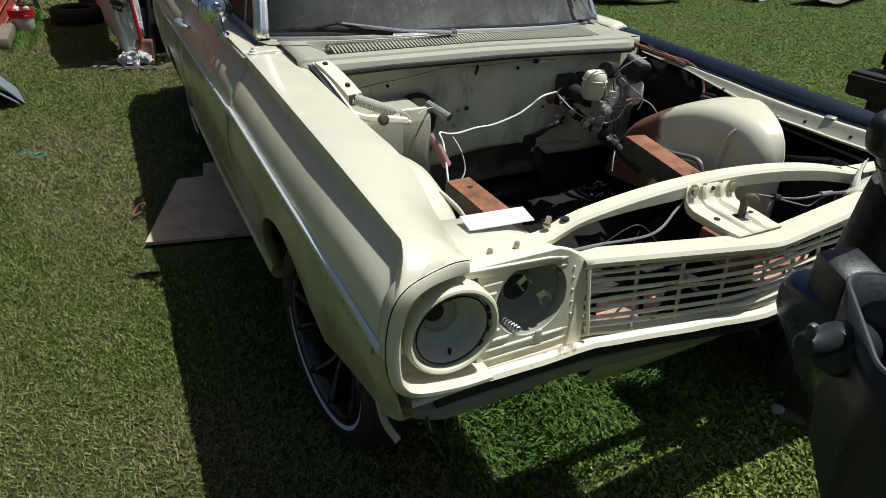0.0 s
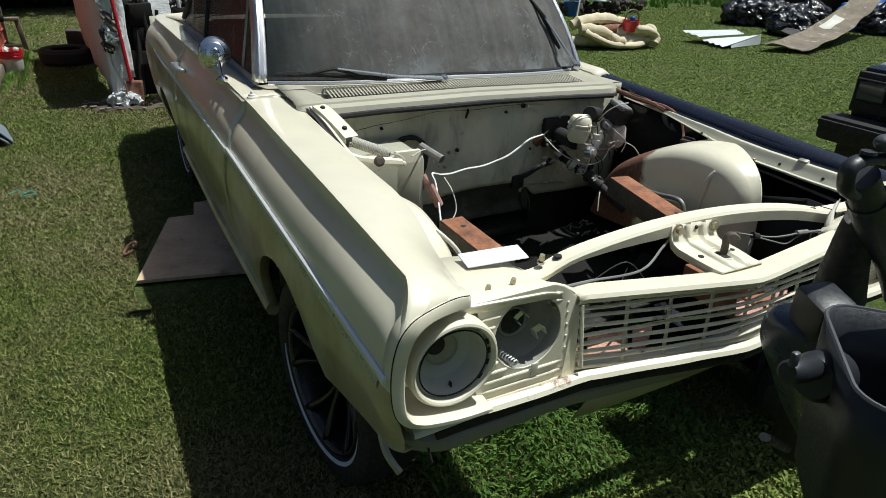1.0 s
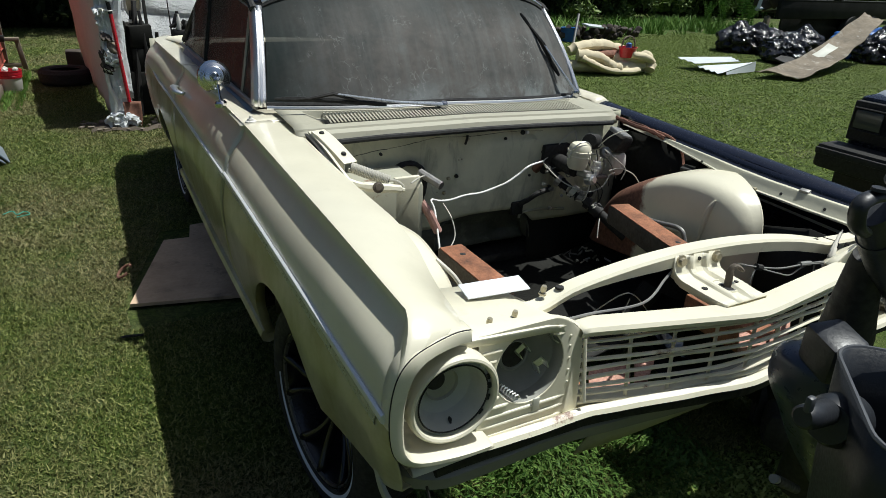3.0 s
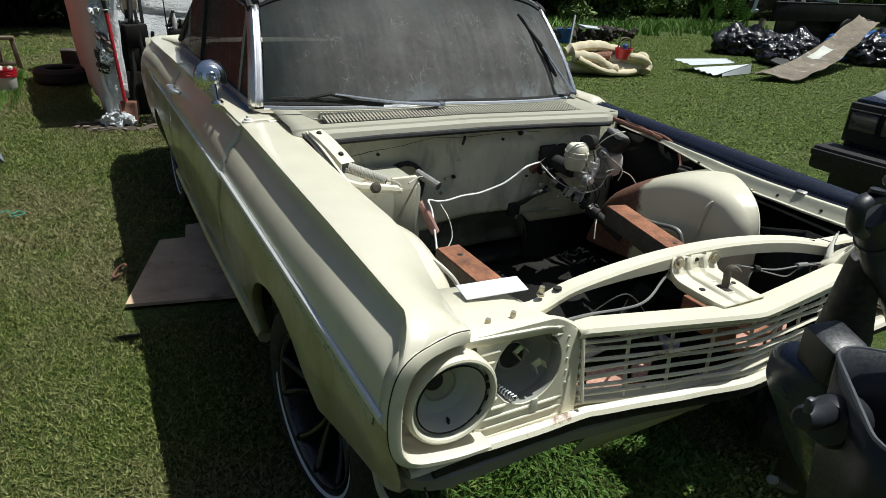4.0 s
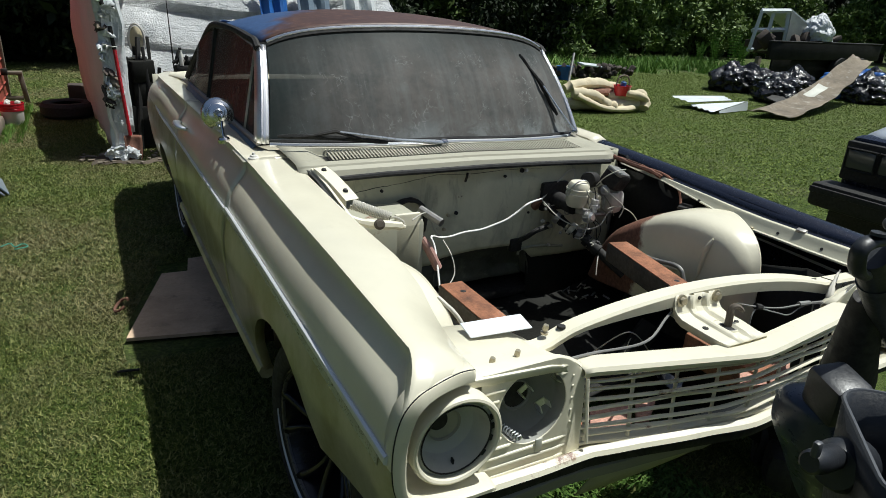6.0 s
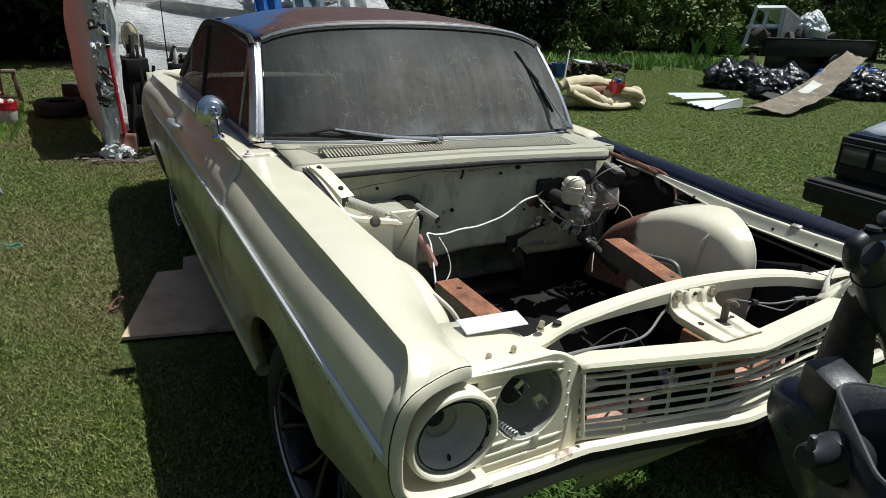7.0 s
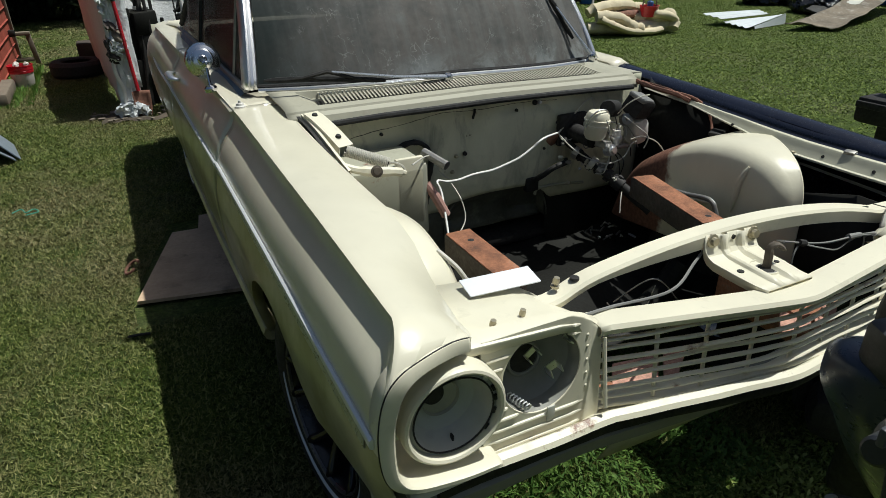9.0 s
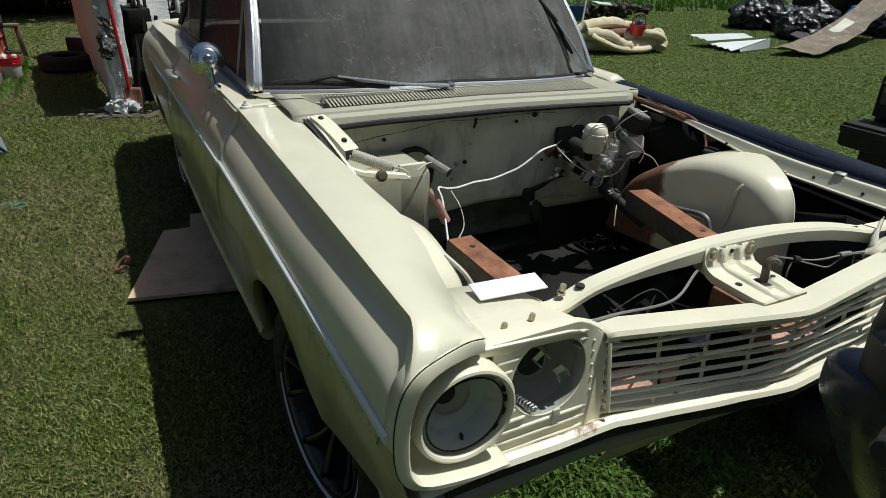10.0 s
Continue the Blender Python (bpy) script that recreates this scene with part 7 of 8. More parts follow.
part("blade", grid(sheet_rows(6, 8, lambda u, v: (0.02 + (u - 0.5) * 0.16 * (1 - 0.25 * v ** 3), -0.01 + 0.03 * math.sin(u * 3.14) - 0.03 * v, 0.24 - 0.245 * v))), M["rust_dark"], shv, "dark steel blade", solid=0.004)

# things stored in the shelter
ch = thing("stacked_crates", "stacked crates and timber, coloured near-black for the shelter's shade", "crates", (-0.86, 6.85, 0))
# crates and timber carry the shelter's shade in their near-black colour
for k, (x, y, z, sx, sy, sz) in enumerate(((0, 0, 0.22, 0.34, 0.4, 0.42), (0.02, 0.02, 0.56, 0.30, 0.36, 0.24), (-0.01, -0.02, 0.80, 0.27, 0.3, 0.22), (0.1, -0.2, 0.3, 0.06, 0.05, 0.6))):
    part("crate", box((x, y, z), (sx * 0.86, sy, sz), 0.02, rot=pose(0, 0, 0, 3 * k - 4, 5 - 4 * k, 9 * k)), M["pitch"], ch)
for k in range(9):
    part("timber", box((-0.14 + 0.035 * k, -0.16 + 0.05 * (k % 3), 0.42 + 0.05 * (k % 4)), (0.03 + 0.015 * (k % 2), 0.03, 0.84 + 0.1 * (k % 4)), 0.004, rot=pose(0, 0, 0, 4 * (k % 3) - 4, 6 * (k % 4) - 9, 13 * k)), M["pitch"] if k % 3 else M["dull"], ch)
fan = thing("round_fan", "pale round fan standing on the crates", "fan", (-0.86, 6.80, 0.915))
part("fan_ring", tube([(0.075 * math.cos(t * 0.3142), 0.01 * math.cos(t), 0.19 + 0.15 * math.sin(t * 0.3142)) for t in range(20)], 0.012, 6, closed=True), M["whiteplastic"], fan)
part("fan_face", lathe([(0, 0.01), (0.05, 0.0), (0.068, -0.01)], axis_pose((0.0, 0.01, 0.19), (0, -1, 0)) @ Matrix.Diagonal((1, 1.9, 1, 1)), 20), M["foam"], fan)
part("fan_stand", box((0, 0, 0.02), (0.12, 0.1, 0.04), 0.01), M["whiteplastic"], fan)
tbl = thing("tool_table", "low dark table with tools behind the car", "table", (-0.45, 6.35, 0))
part("tabletop", box((0.0, 0.0, 0.80), (0.42, 0.4, 0.04), 0.006), M["darkwood"], tbl)
for dx in (-0.18, 0.18):
    for dy in (-0.16, 0.16):
        part("leg", box((dx, dy, 0.39), (0.04, 0.04, 0.78), 0.004), M["darkwood"], tbl)
tool = thing("bench_tool", "grey bench power tool standing on the table", "tool", (-0.45, 6.35, 0.82))
part("base", box((0.0, 0.0, 0.04), (0.22, 0.16, 0.08), 0.015), M["dull"], tool)
part("motor", tube([(-0.07, 0, 0.12), (0.07, 0, 0.12)], 0.04, 16), M["dull"], tool)
part("arm", box((-0.08, 0.0, 0.16), (0.04, 0.05, 0.14), 0.01, rot=pose(0, 0, 0, 0, 20, 0)), M["dull"], tool)
for k in range(5):
    part("clamp", box((0.09 - 0.05 * k, -0.05, 0.10 + 0.022 * (k % 3)), (0.02, 0.03, 0.07 + 0.03 * (k % 2)), 0.004, rot=pose(0, 0, 0, 12 * k, 20 - 14 * k, 30 * k)), M["steel"] if k % 2 else M["dull"], tool)
sp = thing("spray_bottle", "white spray bottle standing on the bench tool", "bottle", (-0.505, 6.29, 0.90))
part("bottle_body", lathe([(0, 0), (0.03, 0), (0.032, 0.01), (0.032, 0.15), (0.015, 0.19), (0.012, 0.22), (0, 0.22)], Matrix(), 18), M["whiteplastic"], sp)
part("trigger", box((-0.01, 0, 0.24), (0.05, 0.02, 0.035), 0.006), M["dull"], sp)
sp.scale = (0.62, 0.62, 0.68)
tagged(finish("fishing_rod", tube([(-0.565, 6.42, 0.82), (-0.575, 6.42, 1.2), (-0.585, 6.45, 1.75)], [0.008, 0.006, 0.003], 6), M["dull"]), "thin black rod standing against the table", "rod")
for x0, x1, mt, nm, lb in ((0.95, 1.35, "bluebits", "blue_sheet", "blue plastic sheet hanging on the shelter"), (1.5, 2.0, "dash_blue", "grey_sheet", "grey-blue cloth hanging on the shelter"), (2.2, 2.75, "tarp_white", "white_sheet", "white plastic sheet hanging on the shelter")):
    rows = sheet_rows(10, 14, lambda u, v: (x0 + (x1 - x0) * u, 9.0 + 0.30 * v + 0.05 * math.sin(u * 14 + v) + 0.04 * noise.noise((u * 4, v * 4, x0)), 1.10 + 1.0 * v))
    tagged(finish(nm, grid(rows), M[mt], solid=0.004), lb, "sheet")

# small rubbish and bare soil by the shelter
bm = bmesh.new()
for i in range(40):
    x, y = -1.5 + 0.8 * random.random(), 6.0 + 0.5 * random.random()
    box((x, y, 0.015), (0.02 + 0.06 * random.random(), 0.02 + 0.03 * random.random(), 0.012), 0.0, bm, pose(0, 0, 0, 0, 0, 180 * random.random()))
tagged(finish("wood_scraps", bm, M["wood"], smooth=False), "scattered wood scraps on bare soil", "scraps", kind="stuff")
rows = sheet_rows(20, 10, lambda u, v: (-1.42 + 0.85 * u, 6.03 + 0.34 * v * (0.7 + 0.3 * math.sin(u * 7 + 1)) + 0.05 * math.sin(u * 9) + 0.025 * math.sin(u * 31), 0.014 * math.sin(u * 3.14) * math.sin(v * 3.14) + 0.004 + 0.008 * noise.noise((u * 12, v * 9, 0))))
tagged(finish("soil_patch", grid(rows), M["dirt"]), "bare brown soil patch by the shelter", "soil", kind="structure")
tyre = tagged(finish("old_tyre", lathe([(0.17, -0.07), (0.19, -0.09), (0.28, -0.09), (0.31, -0.05), (0.31, 0.05), (0.28, 0.09), (0.19, 0.09), (0.17, 0.07)], pose(-1.62, 8.75, 0.10), 36), M["rubber"]), "old tyre lying on the grass beside the shelter", "tyre")
tagged(finish("dark_crate", box((-1.50, 10.0, 0.12), (0.24, 0.3, 0.24), 0.02), M["darkwood"]), "dark wooden crate on the lawn", "crate")

# ---- junk on the far lawn ----
foam = thing("foam_mattress", "folded cream foam mattress lying on the lawn", "mattress", (6.5, 7.9, 0), -8)


def roll(pts, r, sq=0.62):
    p = curve_pts(pts, 8)
    return tube(p, [r * (1 + 0.28 * noise.noise((i * 0.35, r * 19, 3)) + 0.12 * noise.noise((i * 1.3, r * 9, 7))) for i in range(len(p))], 14, flat=sq, up=(0, 0, 1))


part("fold", roll([(-0.85, 0.1, 0.12), (-0.3, -0.05, 0.12), (0.3, -0.1, 0.11), (0.85, 0.0, 0.13)], 0.19), M["foam"], foam)
part("fold", roll([(-0.80, 0.2, 0.36), (-0.5, 0.15, 0.46), (0.0, 0.2, 0.46), (0.45, 0.2, 0.36)], 0.17, 0.6), M["foam"], foam)
part("fold", roll([(-0.75, -0.05, 0.32), (-0.35, -0.18, 0.30), (-0.1, -0.25, 0.16), (0.1, -0.3, 0.1)], 0.14, 0.7), M["foam"], foam)
part("fold", roll([(0.1, 0.05, 0.26), (0.5, -0.05, 0.24), (0.82, -0.08, 0.28), (0.9, -0.1, 0.15)], 0.15, 0.8), M["foam"], foam)
part("fold", roll([(-0.72, -0.2, 0.30), (-0.5, -0.32, 0.2), (-0.2, -0.36, 0.10), (0.25, -0.34, 0.07), (0.5, -0.3, 0.09)], 0.10, 0.55), M["foam"], foam)
part("fold", roll([(0.35, -0.2, 0.36), (0.7, -0.25, 0.30), (0.88, -0.2, 0.2), (0.8, -0.28, 0.08)], 0.10, 0.7), M["foam"], foam)
foam.scale = (0.86, 0.86, 0.92)
part("inner_lining", roll([(-0.5, 0.05, 0.30), (0.0, 0.05, 0.33), (0.3, 0.1, 0.3)], 0.12), M["rust_dark"], foam, "brown worn lining")
bas = thing("red_basket", "red plastic basket with a handle on the mattress", "basket", (6.76, 7.75, 0.27))
part("basket_body", lathe([(0, 0), (0.12, 0), (0.15, 0.16), (0.16, 0.17), (0.145, 0.17), (0.115, 0.01)], Matrix(), 24), M["redplastic"], bas)
part("basket_handle", tube(curve_pts([(-0.15, 0, 0.16), (-0.11, 0, 0.30), (0, 0, 0.34), (0.11, 0, 0.30), (0.15, 0, 0.16)], 6), 0.012, 8), M["wood"], bas)
part("basket_bottle", lathe([(0, 0), (0.05, 0), (0.05, 0.12), (0.0, 0.15)], pose(0.03, 0.02, 0.1), 14), M["bluebits"], bas)

pan = thing("white_metal_panels", "bent white sheet-metal panels lying on the lawn", "panel", (9.05, 7.75, 0), 12)
pan.scale = (0.8, 0.8, 0.8)
def tri(v):
    return abs((v % 1.0) * 2 - 1)


part("panel", grid(sheet_rows(6, 20, lambda u, v: (-0.98 + 1.5 * u + 0.25 * v, -0.62 + 0.72 * v * (1 - 0.35 * u), 0.03 + 0.035 * tri(v * 4) + 0.16 * u * (1 - v) + 0.04 * v))), M["panelwhite"], pan, "ribbed white panel", solid=0.006, smooth=False)
part("panel", grid(sheet_rows(6, 16, lambda u, v: (-0.80 + 2.0 * u, 0.05 + 0.52 * v * (1 - 0.5 * u), 0.14 + 0.03 * tri(v * 3) + 0.07 * v - 0.06 * u))), M["panelwhite"], pan, "ribbed white panel", solid=0.006, smooth=False)
part("bent_flange", grid(sheet_rows(8, 3, lambda u, v: (-0.75 + 1.2 * u, -0.64 + 0.02 * v - 0.05 * u, 0.02 + (0.05 + 0.15 * u) * v))), M["panelwhite"], pan, solid=0.005, smooth=False)

carp = thing("curved_board", "curved weathered board propped against the trailer", "board", (9.2, 6.45, 0))
A0, A1 = Vector((8.85, 6.80, 0.03)), Vector((9.45, 6.25, 0.03))
B0, B1 = Vector((13.50, 7.95, 0.98)), Vector((13.72, 7.62, 0.86))
rows = sheet_rows(26, 8, lambda u, v: tuple(A0.lerp(A1, v).lerp(B0.lerp(B1, v), u) + Vector((0.06 * noise.noise((v * 9, u * 2, 5)) * (1 - u), 0.05 * noise.noise((u * 9, v * 3, 8)), -0.24 * math.sin(u * math.pi) ** 1.2 + 0.035 * noise.noise((u * 7, v * 5, 2)) + 0.10 * math.exp(-u / 0.04) * (0.5 + 0.5 * math.sin(v * 5)) + 0.15 * u * (1 - u) + 0.04 * (2 * v - 1) ** 2)) - Vector((9.2, 6.45, 0))))
part("board", grid(rows), M["carpet"], carp, "", solid=0.014)
part("pale_patch", grid([[Vector(p) + Vector((0, 0, 0.012)) for p in r[1:5]] for r in rows[12:17]]), M["bucketgrey"], carp)


def bag(at, r, seed, mat="bag", squash=0.68):
    """A filled bag: lumpy, with sharp pleats that run to the knot."""
    bm = bmesh.new()
    bmesh.ops.create_icosphere(bm, subdivisions=5, radius=r)
    for v in bm.verts:
        n = v.co.normalized()
        an_ = math.atan2(n.y, n.x)
        pleat = abs(noise.noise((an_ * 2.6 + seed * 7, n.z * 1.3, seed))) * (0.35 + 0.65 * abs(n.z)) + 0.6 * abs(noise.noise((an_ * 6 + seed, n.z * 3, 5)))
        k = 1 + 0.24 * noise.noise(n * 1.5 + Vector((seed, 0, 0))) + 0.16 * noise.noise(n * 3.2 + Vector((0, seed, 0))) - 0.17 * pleat - 0.05 * abs(noise.noise(n * 7 + Vector((0, 0, seed))))
        v.co = n * r * k * 1.2
        v.co.x *= 1.12
        v.co.z = max(v.co.z * squash * 1.08, -r * 0.55) + r * 0.55
        if n.z > 0.95:
            v.co.z += r * 0.20 * (n.z - 0.95) / 0.05
    ob = finish("rubbish_bag", bm, M[mat], angle=26)
    ob.matrix_basis = pose(*at, 0, 0, seed * 50)
    return tagged(ob, "full black plastic rubbish bag lying on the grass", "bag", "rubbish bags")


for i, (x, y, r) in enumerate(((12.0, 9.75, 0.42), (12.5, 9.6, 0.45), (12.3, 8.9, 0.36), (12.7, 8.7, 0.42), (11.4, 8.15, 0.34), (11.9, 8.3, 0.38), (13.2, 9.0, 0.4), (14.0, 7.75, 0.42), (14.5, 7.6, 0.45), (15.0, 7.5, 0.4), (15.1, 8.2, 0.45))):
    bag((x, y, -0.02), r, i + 1)
for i, (x, y) in enumerate(((14.3, 8.4), (14.9, 8.3))):
    b2 = bag((x, y, -0.02), 0.45, i + 31, "bluebits")
    b2["label"] = "full blue plastic bag among the rubbish"
tray = tagged(finish("black_tray", box((11.2, 7.75, 0.12), (0.9, 0.45, 0.05), 0.015, rot=pose(0, 0, 0, 16, -6, 20)), M["dull"]), "flat black plastic tray leaning on rubbish bags", "tray")

tr = thing("flatbed_trailer", "black flatbed trailer loaded with scrap", "trailer", (17.2, 11.0, 0))
part("side_rail", box((0.2, 0.0, 0.84), (5.1, 0.12, 0.46), 0.02), M["pitch"], tr)
part("rail_lip", box((0.2, -0.02, 1.085), (5.1, 0.16, 0.03), 0.008), M["dull"], tr)
# near-black sheet added for the shade below the bed
part("under_shade_sheet", box((0.4, 0.25, 0.36), (4.4, 0.05, 0.56), 0.01), M["pitch"], tr)
part("bed", box((0.9, 0.8, 0.72), (3.6, 1.5, 0.10), 0.02), M["darkwood"], tr)
for x in (0.9, 1.9):
    part("trailer_wheel", lathe([(0, 0.1), (0.2, 0.1), (0.33, 0.09), (0.35, 0.0), (0.33, -0.09), (0, -0.1)], axis_pose((x, -0.02, 0.35), (0, 1, 0)), 28), M["rubber"], tr)
part("prop", box((-2.3, 0.3, 0.33), (0.12, 0.12, 0.66), 0.01), M["wood"], tr)
wf = thing("window_frame", "white window unit leaning on the trailer load", "window", (15.75, 11.5, 0.77))
for k, (x0, z0, x1, z1) in enumerate(((-1.05, 0.05, -0.85, 1.05), (-0.85, 1.05, 0.35, 1.10), (-1.05, 0.05, 0.45, 0.12), (0.35, 1.10, 0.45, 0.12), (-0.35, 0.10, -0.25, 1.06), (-0.95, 0.55, 0.40, 0.60))):
    part("frame_bar", tube([(x0, 0.02 * k, z0), (x1, 0.02 * k, z1)], 0.06, 4), M["panelwhite"], wf)
part("slope_panel", grid([[(0.38, 0.0, 1.12), (0.45, 1.0, 1.12)], [(2.1, -0.15, 0.35), (2.15, 0.9, 0.35)]]), M["panelwhite"], wf, solid=0.05, smooth=False)
part("slope_panel", grid([[(0.38, 0.0, 1.10), (0.42, 0.0, 0.15)], [(2.1, -0.15, 0.33), (1.9, -0.12, 0.12)]]), M["bucketgrey"], wf, solid=0.04, smooth=False)
cl = bag((17.2, 11.35, 1.12), 0.38, 9, "sack", 1.0)
cl.name = "white_sack"
tagged(cl, "crumpled white plastic sack on the trailer", "sack", "trailer load")
bm = bmesh.new()
for i in range(26):
    box((15.0 + 4.2 * random.random(), 11.3 + 1.2 * random.random(), 0.95 + 0.22 * random.random()), (0.2 + 0.5 * random.random(), 0.2, 0.12 + 0.2 * random.random()), 0.02, bm, pose(0, 0, 0, 30 * random.random(), 40 * random.random(), 180 * random.random()))
tagged(finish("scrap_load", bm, M["darkwood"]), "mixed dark scrap heaped on the trailer", "scrap", kind="stuff")
bm = bmesh.new()
for i in range(90):
    r = 0.05 + 0.10 * random.random()
    box((8.6 + 2.6 * random.random(), 12.0 + 0.8 * random.random(), 0.06 + 0.2 * random.random()), (r * 2, r, r * 0.8), 0.02, bm, pose(0, 0, 0, 60 * random.random(), 60 * random.random(), 180 * random.random()))
tagged(finish("junk_heap", bm, M["darkwood"]), "low heap of broken timber and rubble on the grass", "rubble", kind="stuff")
tagged(finish("blue_bin", lathe([(0, 0), (0.16, 0), (0.2, 0.3), (0.21, 0.31), (0.18, 0.3), (0.14, 0.02)], pose(8.85, 12.0, 0), 20), M["bluebits"]), "blue plastic bin beside the rubble", "bin")
tagged(finish("pale_board", box((9.7, 12.1, 0.33), (0.7, 0.25, 0.04), 0.01, rot=pose(0, 0, 0, 10, 5, 10)), M["panelwhite"]), "pale board lying across the rubble", "board")
pipe = tagged(finish("steel_pipe", tube([(8.7, 11.6, 0.0), (9.0, 11.9, 0.62)], 0.03, 8), M["steel"]), "grey pipe leaning on the rubble", "pipe")


# ---- woods ----
def leaf_cloud(name, blobs, per, size, mat, seed, label, category, trunk=None, kind=""):
    """A crown or thicket of small folded leaves, scattered in and round uneven lumps."""
    rng = np.random.default_rng(seed)
    cs = []
    for (x, y, z, rx, ry, rz) in blobs:
        n = int(per)
        d = rng.normal(size=(n, 3))
        d /= np.linalg.norm(d, axis=1)[:, None]
        d *= (rng.random(n) ** 0.45)[:, None]
        d *= 1 + 0.25 * np.sin(d[:, [1, 2, 0]] * 5 + seed)
        cs.append(np.array((x, y, z)) + d * np.array((rx, ry, rz)))
    c = np.concatenate(cs)
    c = c[c[:, 2] > 0.05]
    n = len(c)
    a = rng.normal(size=(n, 3))
    a /= np.linalg.norm(a, axis=1)[:, None]
    b = np.cross(a, rng.normal(size=(n, 3)))
    b /= np.linalg.norm(b, axis=1)[:, None]
    s = size * (0.6 + 0.8 * rng.random(n))[:, None]
    verts = np.stack([c - a * s, c + b * s * 0.42, c + a * s, c - b * s * 0.42], axis=1).reshape(-1, 3)
    me = bpy.data.meshes.new(name)
    me.vertices.add(4 * n)
    me.vertices.foreach_set("co", verts.ravel())
    me.loops.add(4 * n)
    me.loops.foreach_set("vertex_index", np.arange(4 * n, dtype=np.int32))
    me.polygons.add(n)
    me.polygons.foreach_set("loop_start", np.arange(0, 4 * n, 4, dtype=np.int32))
    me.update(calc_edges=True)
    me.materials.append(M[mat])
    return me


def tree(x, y, h, w, seed, mat="leaf", per=900, size=0.13):
    rng = random.Random(seed)
    t = thing("tree", "leafy tree with dense low branches at the lawn's edge", "tree", (x, y, 0), group="trees round the lawn")
    bend = rng.uniform(-0.3, 0.3)
    tr_ = part("trunk", tube(curve_pts([(0, 0, -0.05), (bend * 0.4, 0, h * 0.3), (bend, 0.1, h * 0.7)], 6), [0.16 * (1 - i / 14) + 0.03 for i in range(13)], 8), M["bark"], t)
    blobs = []
    for k in range(9):
        a = rng.uniform(0, 6.28)
        rr = w * rng.uniform(0.2, 0.6)
        z = h * rng.uniform(0.18, 0.85)
        p = (rr * math.cos(a), rr * math.sin(a), z)
        part("limb", tube([(bend * 0.5, 0, max(0.4, z - 0.8)), (p[0] * 0.5, p[1] * 0.5, z - 0.2), p], [0.05, 0.035, 0.015], 5), M["bark"], tr_)
        blobs.append((*p, w * rng.uniform(0.35, 0.6), w * rng.uniform(0.35, 0.6), h * rng.uniform(0.12, 0.22)))
    cr = new("crown", leaf_cloud("crown", blobs, per, size, mat, seed, "", ""))
    cr.parent = t


def thicket(pts, mat, per, size, seed, label, big=1.25):
    rng = random.Random(seed)
    blobs = []
    for x, y, h in pts:
        for k in range(7):
            r = rng.uniform(0.32, 0.75) * big
            blobs.append((x + rng.uniform(-0.7, 0.7), y + rng.uniform(-0.5, 0.6), h * rng.uniform(0.06, 0.85), r, r * 0.85, r * rng.uniform(0.55, 0.9)))
    me = leaf_cloud("bushes", blobs, per, size, mat, seed, "", "")
    tagged(new("bushes", me), label, "bushes", kind="stuff")


thicket([(-9 + 1.1 * i, 15.2 + 0.4 * math.sin(i), 2.6) for i in range(9)], "leaf_shade", 420, 0.11, 5, "dense bushes along the lawn's edge, leaves coloured dark for shade")
thicket([(2 + 1.15 * i, 17.2 + 0.5 * math.sin(i * 1.7), 2.6) for i in range(10)], "leaf_shade", 500, 0.10, 6, "dense bushes along the lawn's edge, leaves coloured dark for shade")
thicket([(13 + 1.0 * i, 16.6 + 0.25 * i + 0.5 * math.sin(i * 2.1), 2.8) for i in range(14)], "leaf", 460, 0.10, 7, "sunlit dense bushes along the lawn's edge")
thicket([(24 + 1.2 * i, 19.0 - 0.5 * i, 2.8) for i in range(10)], "leaf", 450, 0.10, 8, "sunlit dense bushes along the lawn's edge")
rng = random.Random(3)
k = 0
# The last four are added to cast shade on the left bushes.
# Trees at far left and behind the camera are unseen, added to dim the sky.
for x, y, h in ((-8, 19.5, 8), (-4.5, 19, 9), (-1, 20, 8.5), (2.5, 20, 9), (6, 20.5, 8), (10, 20.5, 8.5), (14, 21.5, 9), (18, 22.5, 9), (22, 23, 9), (27, 21, 8.5), (31, 17, 8.5), (34, 12, 8), (34, 6, 9), (-11, 14, 8), (-12, 8, 9), (-13, 1, 8.5), (-12.5, -4, 8.5), (-10, -8, 9), (-3, -13, 9), (5, -13, 8.5), (13, -12, 9), (22, -9, 9), (30, -2, 8.5), (-9.5, 16.2, 7.5), (-6.6, 16.0, 8), (-3.9, 16.3, 7.5), (-1.4, 16.0, 8)):
    k += 1
    tree(x, y, h, 2.6, 40 + k, "leaf_shade" if x < 8 else "leaf", 700, 0.17)
# tall backing of leaves coloured for shade, so that no gap shows below the crowns
thicket([(-14 + 2.4 * i, 22.0 + 1.2 * math.sin(i * 0.9), 4.5) for i in range(20)], "leaf_shade", 330, 0.26, 9, "deep shade of the wood behind the bushes", 2.6)
thicket([(-14 + 1.6 * i, 20.4 + 0.6 * math.sin(i * 1.3), 1.6) for i in range(29)], "leaf_shade", 260, 0.2, 10, "low shaded undergrowth of the wood", 1.9)


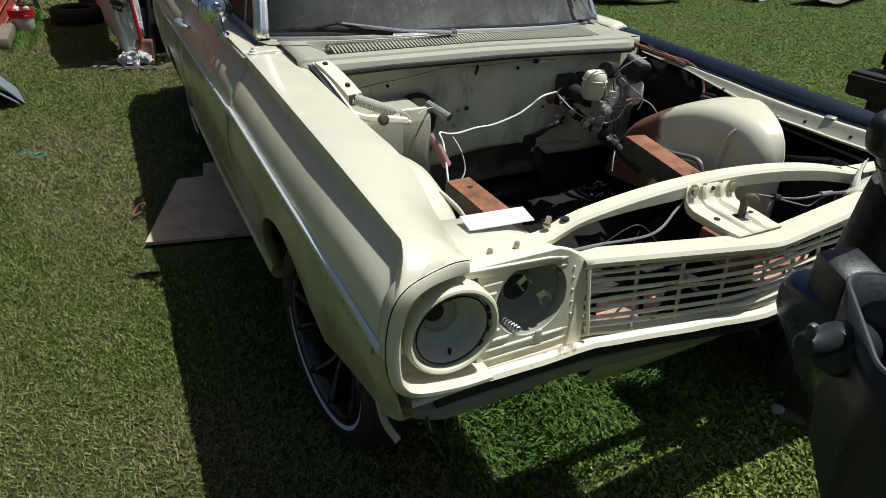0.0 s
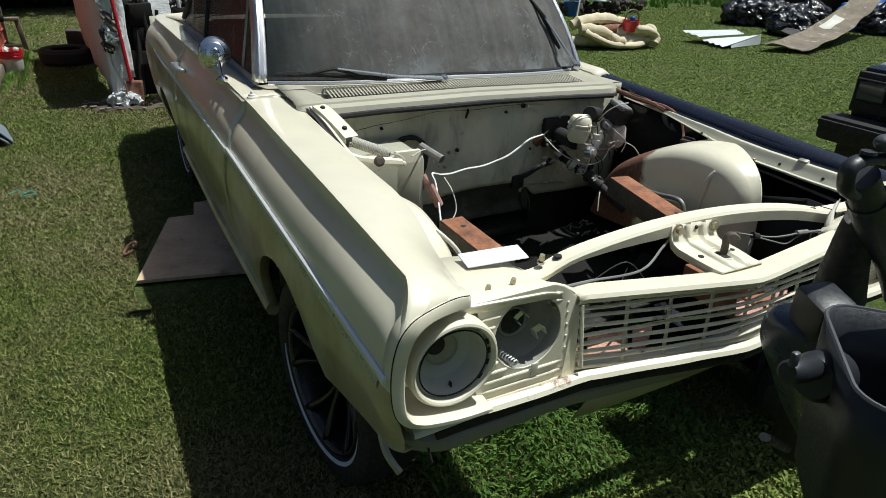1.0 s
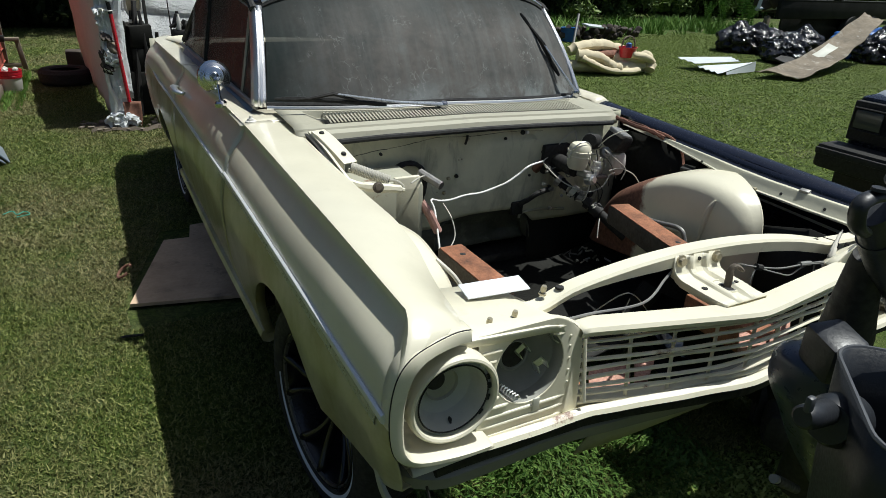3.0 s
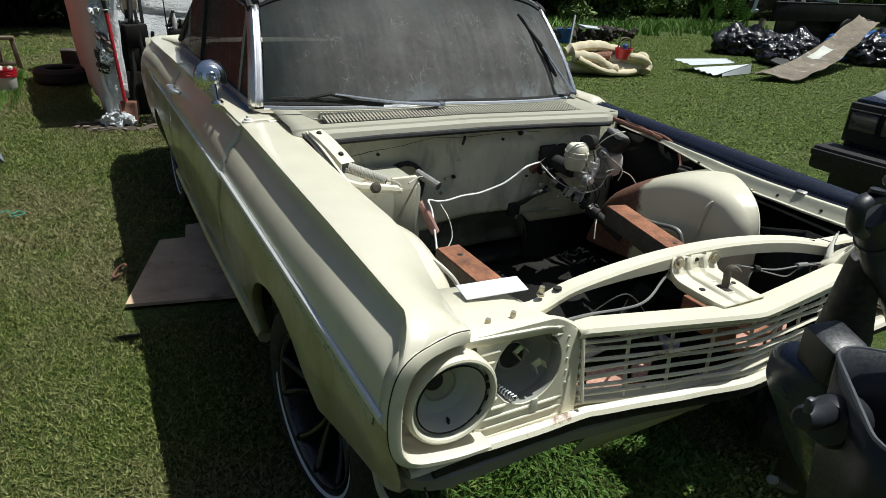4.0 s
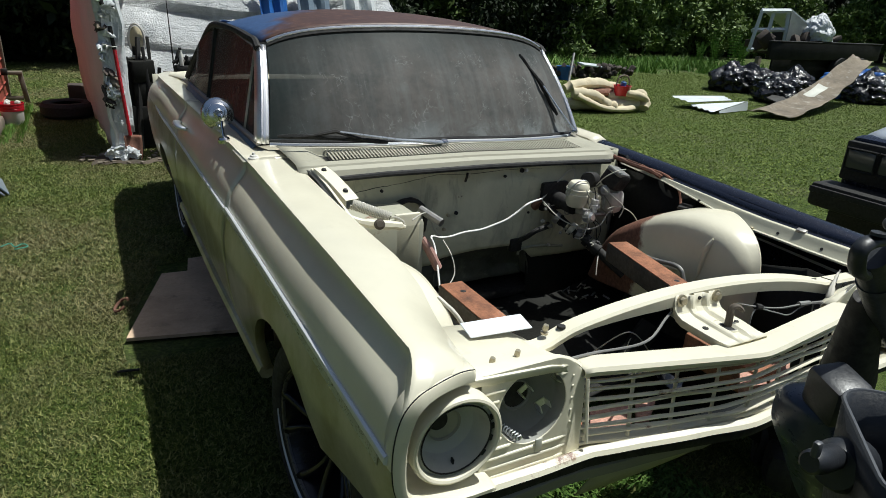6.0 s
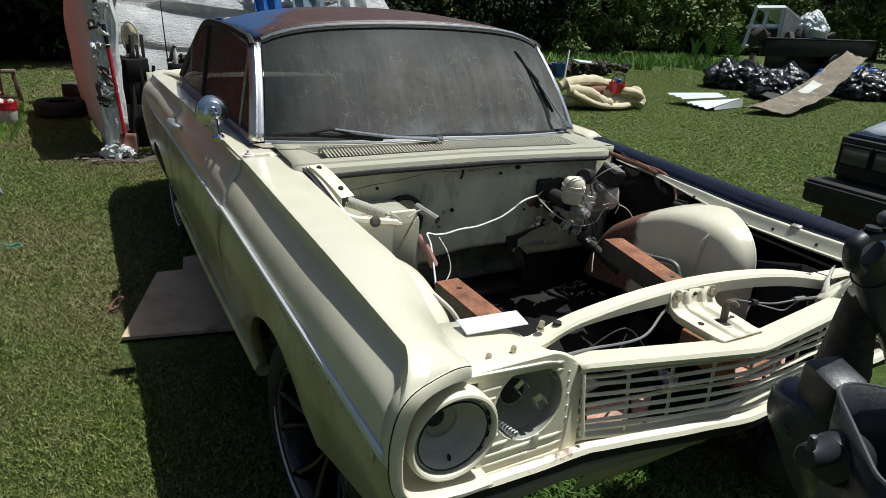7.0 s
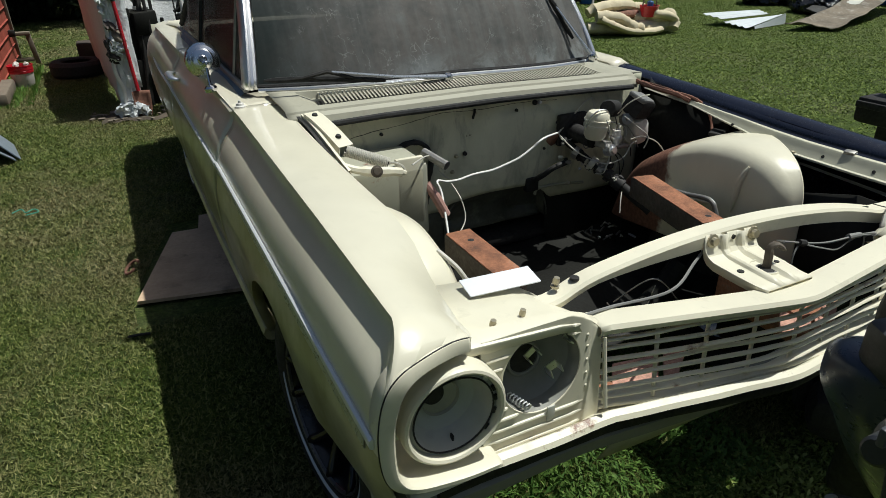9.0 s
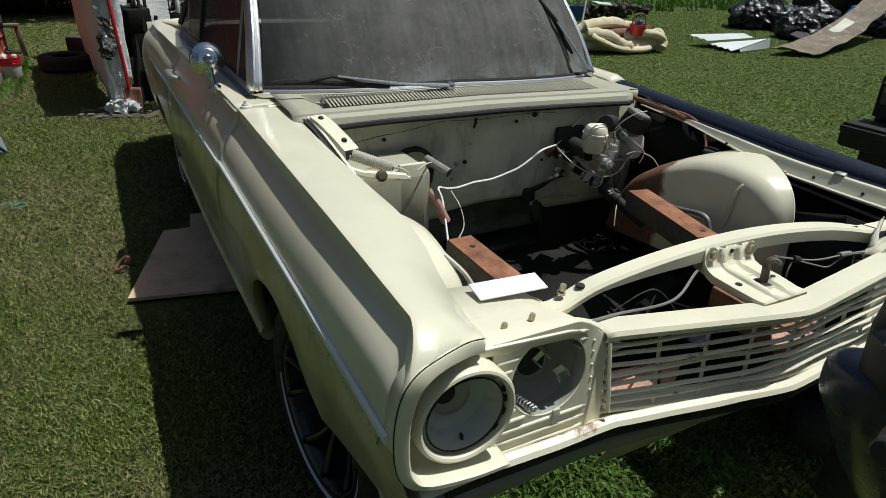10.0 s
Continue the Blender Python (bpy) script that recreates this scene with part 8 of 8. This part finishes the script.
def frond(bm, x, y, h, seed):
    rng = random.Random(seed)
    for s in range(9):
        a = rng.uniform(0, 6.28)
        lean_ = rng.uniform(0.1, 0.5)
        for i in range(14):
            u = i / 13
            c = Vector((x + lean_ * u * u * math.cos(a), y + lean_ * u * u * math.sin(a), h * u * (1 - 0.15 * u)))
            for sd in (-1, 1):
                w = 0.16 * (1 - u) + 0.02
                d = Vector((-math.sin(a) * sd, math.cos(a) * sd, 0.4)) * w
                bm.faces.new([bm.verts.new(c), bm.verts.new(c + d * 0.6 + Vector((0, 0, 0.03))), bm.verts.new(c + d), bm.verts.new(c + d * 0.5 - Vector((0, 0, 0.02)))])


bm = bmesh.new()
for i, (x, y, h) in enumerate(((17.6, 15.0, 1.1), (18.3, 14.9, 1.45), (18.8, 15.1, 1.2), (17.1, 15.2, 0.9), (18.0, 15.4, 1.35), (18.6, 14.7, 0.9))):
    frond(bm, x, y, h, i)
tagged(finish("ferns", bm, M["leaf_fern"], smooth=False), "tall bright green ferns at the lawn's edge", "ferns", kind="stuff")


# ---- lawn blades ----
def blades(name, xy, h, w, mat, seed, label, leanm=0.6, broad=False):
    rng = np.random.default_rng(seed)
    n = len(xy)
    a = rng.random(n) * 2 * math.pi
    hh = h * (0.5 + rng.random(n))
    ww = w * (0.6 + 0.8 * rng.random(n))
    base = np.column_stack([xy, np.full(n, -0.004)])
    side = np.column_stack([np.cos(a), np.sin(a), np.zeros(n)]) * ww[:, None]
    la = rng.random(n) * 2 * math.pi
    tip = base + np.column_stack([np.cos(la) * hh * leanm * rng.random(n), np.sin(la) * hh * leanm * rng.random(n), hh])
    k = 4 if broad else 3
    mid = base * 0.5 + tip * 0.5 + np.array((0, 0, 0.3)) * hh[:, None]
    verts = np.stack([base, mid - side, tip, mid + side] if broad else [base - side, base + side, tip], axis=1).reshape(-1, 3)
    me = bpy.data.meshes.new(name)
    me.vertices.add(k * n)
    me.vertices.foreach_set("co", verts.ravel())
    me.loops.add(k * n)
    me.loops.foreach_set("vertex_index", np.arange(k * n, dtype=np.int32))
    me.polygons.add(n)
    me.polygons.foreach_set("loop_start", np.arange(0, k * n, k, dtype=np.int32))
    me.update(calc_edges=True)
    me.materials.append(M[mat])
    return tagged(new(name, me), label, "grass", kind="stuff")


def scatter(n, x0, x1, y0, y1, seed, fall=1.0, soft=0.0):
    rng = np.random.default_rng(seed)
    p = np.column_stack([x0 + (x1 - x0) * rng.random(n), y0 + (y1 - y0) * rng.random(n) ** fall])
    d = np.minimum(np.minimum(p[:, 0] - x0, x1 - p[:, 0]), np.minimum(p[:, 1] - y0, y1 - p[:, 1]))
    d = d + 0.25 * np.sin(p[:, 0] * 3.1 + p[:, 1] * 2.3) * np.sin(p[:, 1] * 4.7 - p[:, 0] * 1.9)
    return p[d > soft * rng.random(n)] if soft else p


def off_board(p):
    keep = ~((p[:, 0] > -1.36) & (p[:, 0] < -0.4) & (p[:, 1] > 2.15) & (p[:, 1] < 3.33) & (p[:, 1] - 2.36 < (p[:, 0] + 1.36) * 3.4 + 0.1))
    keep &= ~((p[:, 0] > -1.4) & (p[:, 0] < -0.6) & (p[:, 1] > 6.05) & (p[:, 1] < 6.35) & (np.sin(p[:, 0] * 977 + p[:, 1] * 619) < 0.75))
    return p[keep]


blades("lawn_grass", off_board(scatter(520000, -2.9, 1.7, -0.9, 3.6, 1, soft=0.8)), 0.0115, 0.0030, "grass", 1, "short mown grass of the lawn", 2.0)
blades("lawn_grass", off_board(scatter(330000, -3.8, 1.2, 2.6, 9.2, 2, soft=0.9)), 0.013, 0.0043, "grass", 2, "short mown grass of the lawn", 2.3)
blades("lawn_grass", scatter(70000, -4.4, 3.4, 8.0, 15.5, 3, soft=0.9), 0.018, 0.007, "grass", 3, "short mown grass of the lawn", 4.0)
blades("lawn_grass", scatter(330000, 1.5, 15.0, 2.2, 13.6, 4, soft=0.9), 0.013, 0.0075, "grass_far", 4, "short mown grass of the lawn", 3.0)
blades("lush_grass", scatter(9000, -0.60, 0.5, 0.25, 0.95, 5), 0.036, 0.0045, "lush", 5, "longer bright grass under the car's nose", 1.8, True)
blades("clover_grass", scatter(52000, -0.7, 1.2, -0.75, 0.36, 8, soft=0.3), 0.014, 0.0055, "clover", 8, "broad-leaved bright grass in front of the car", 1.8, True)
blades("tall_weeds", scatter(1800, -2.42, -2.05, 7.2, 9.6, 6), 0.06, 0.006, "leaf_fern", 6, "longer weeds along the house wall", 0.8)
far_weeds = scatter(5200, 10.4, 18.5, 13.0, 16.4, 7)
far_weeds = far_weeds[np.sin(far_weeds[:, 0] * 1.9) * np.sin(far_weeds[:, 1] * 2.1 + far_weeds[:, 0]) > -0.25 + 0.3 * np.sin(far_weeds[:, 0] * 5.3)]
blades("tall_weeds", far_weeds, 0.22, 0.02, "leaf_fern", 7, "longer weeds at the lawn's far edge", 1.3)
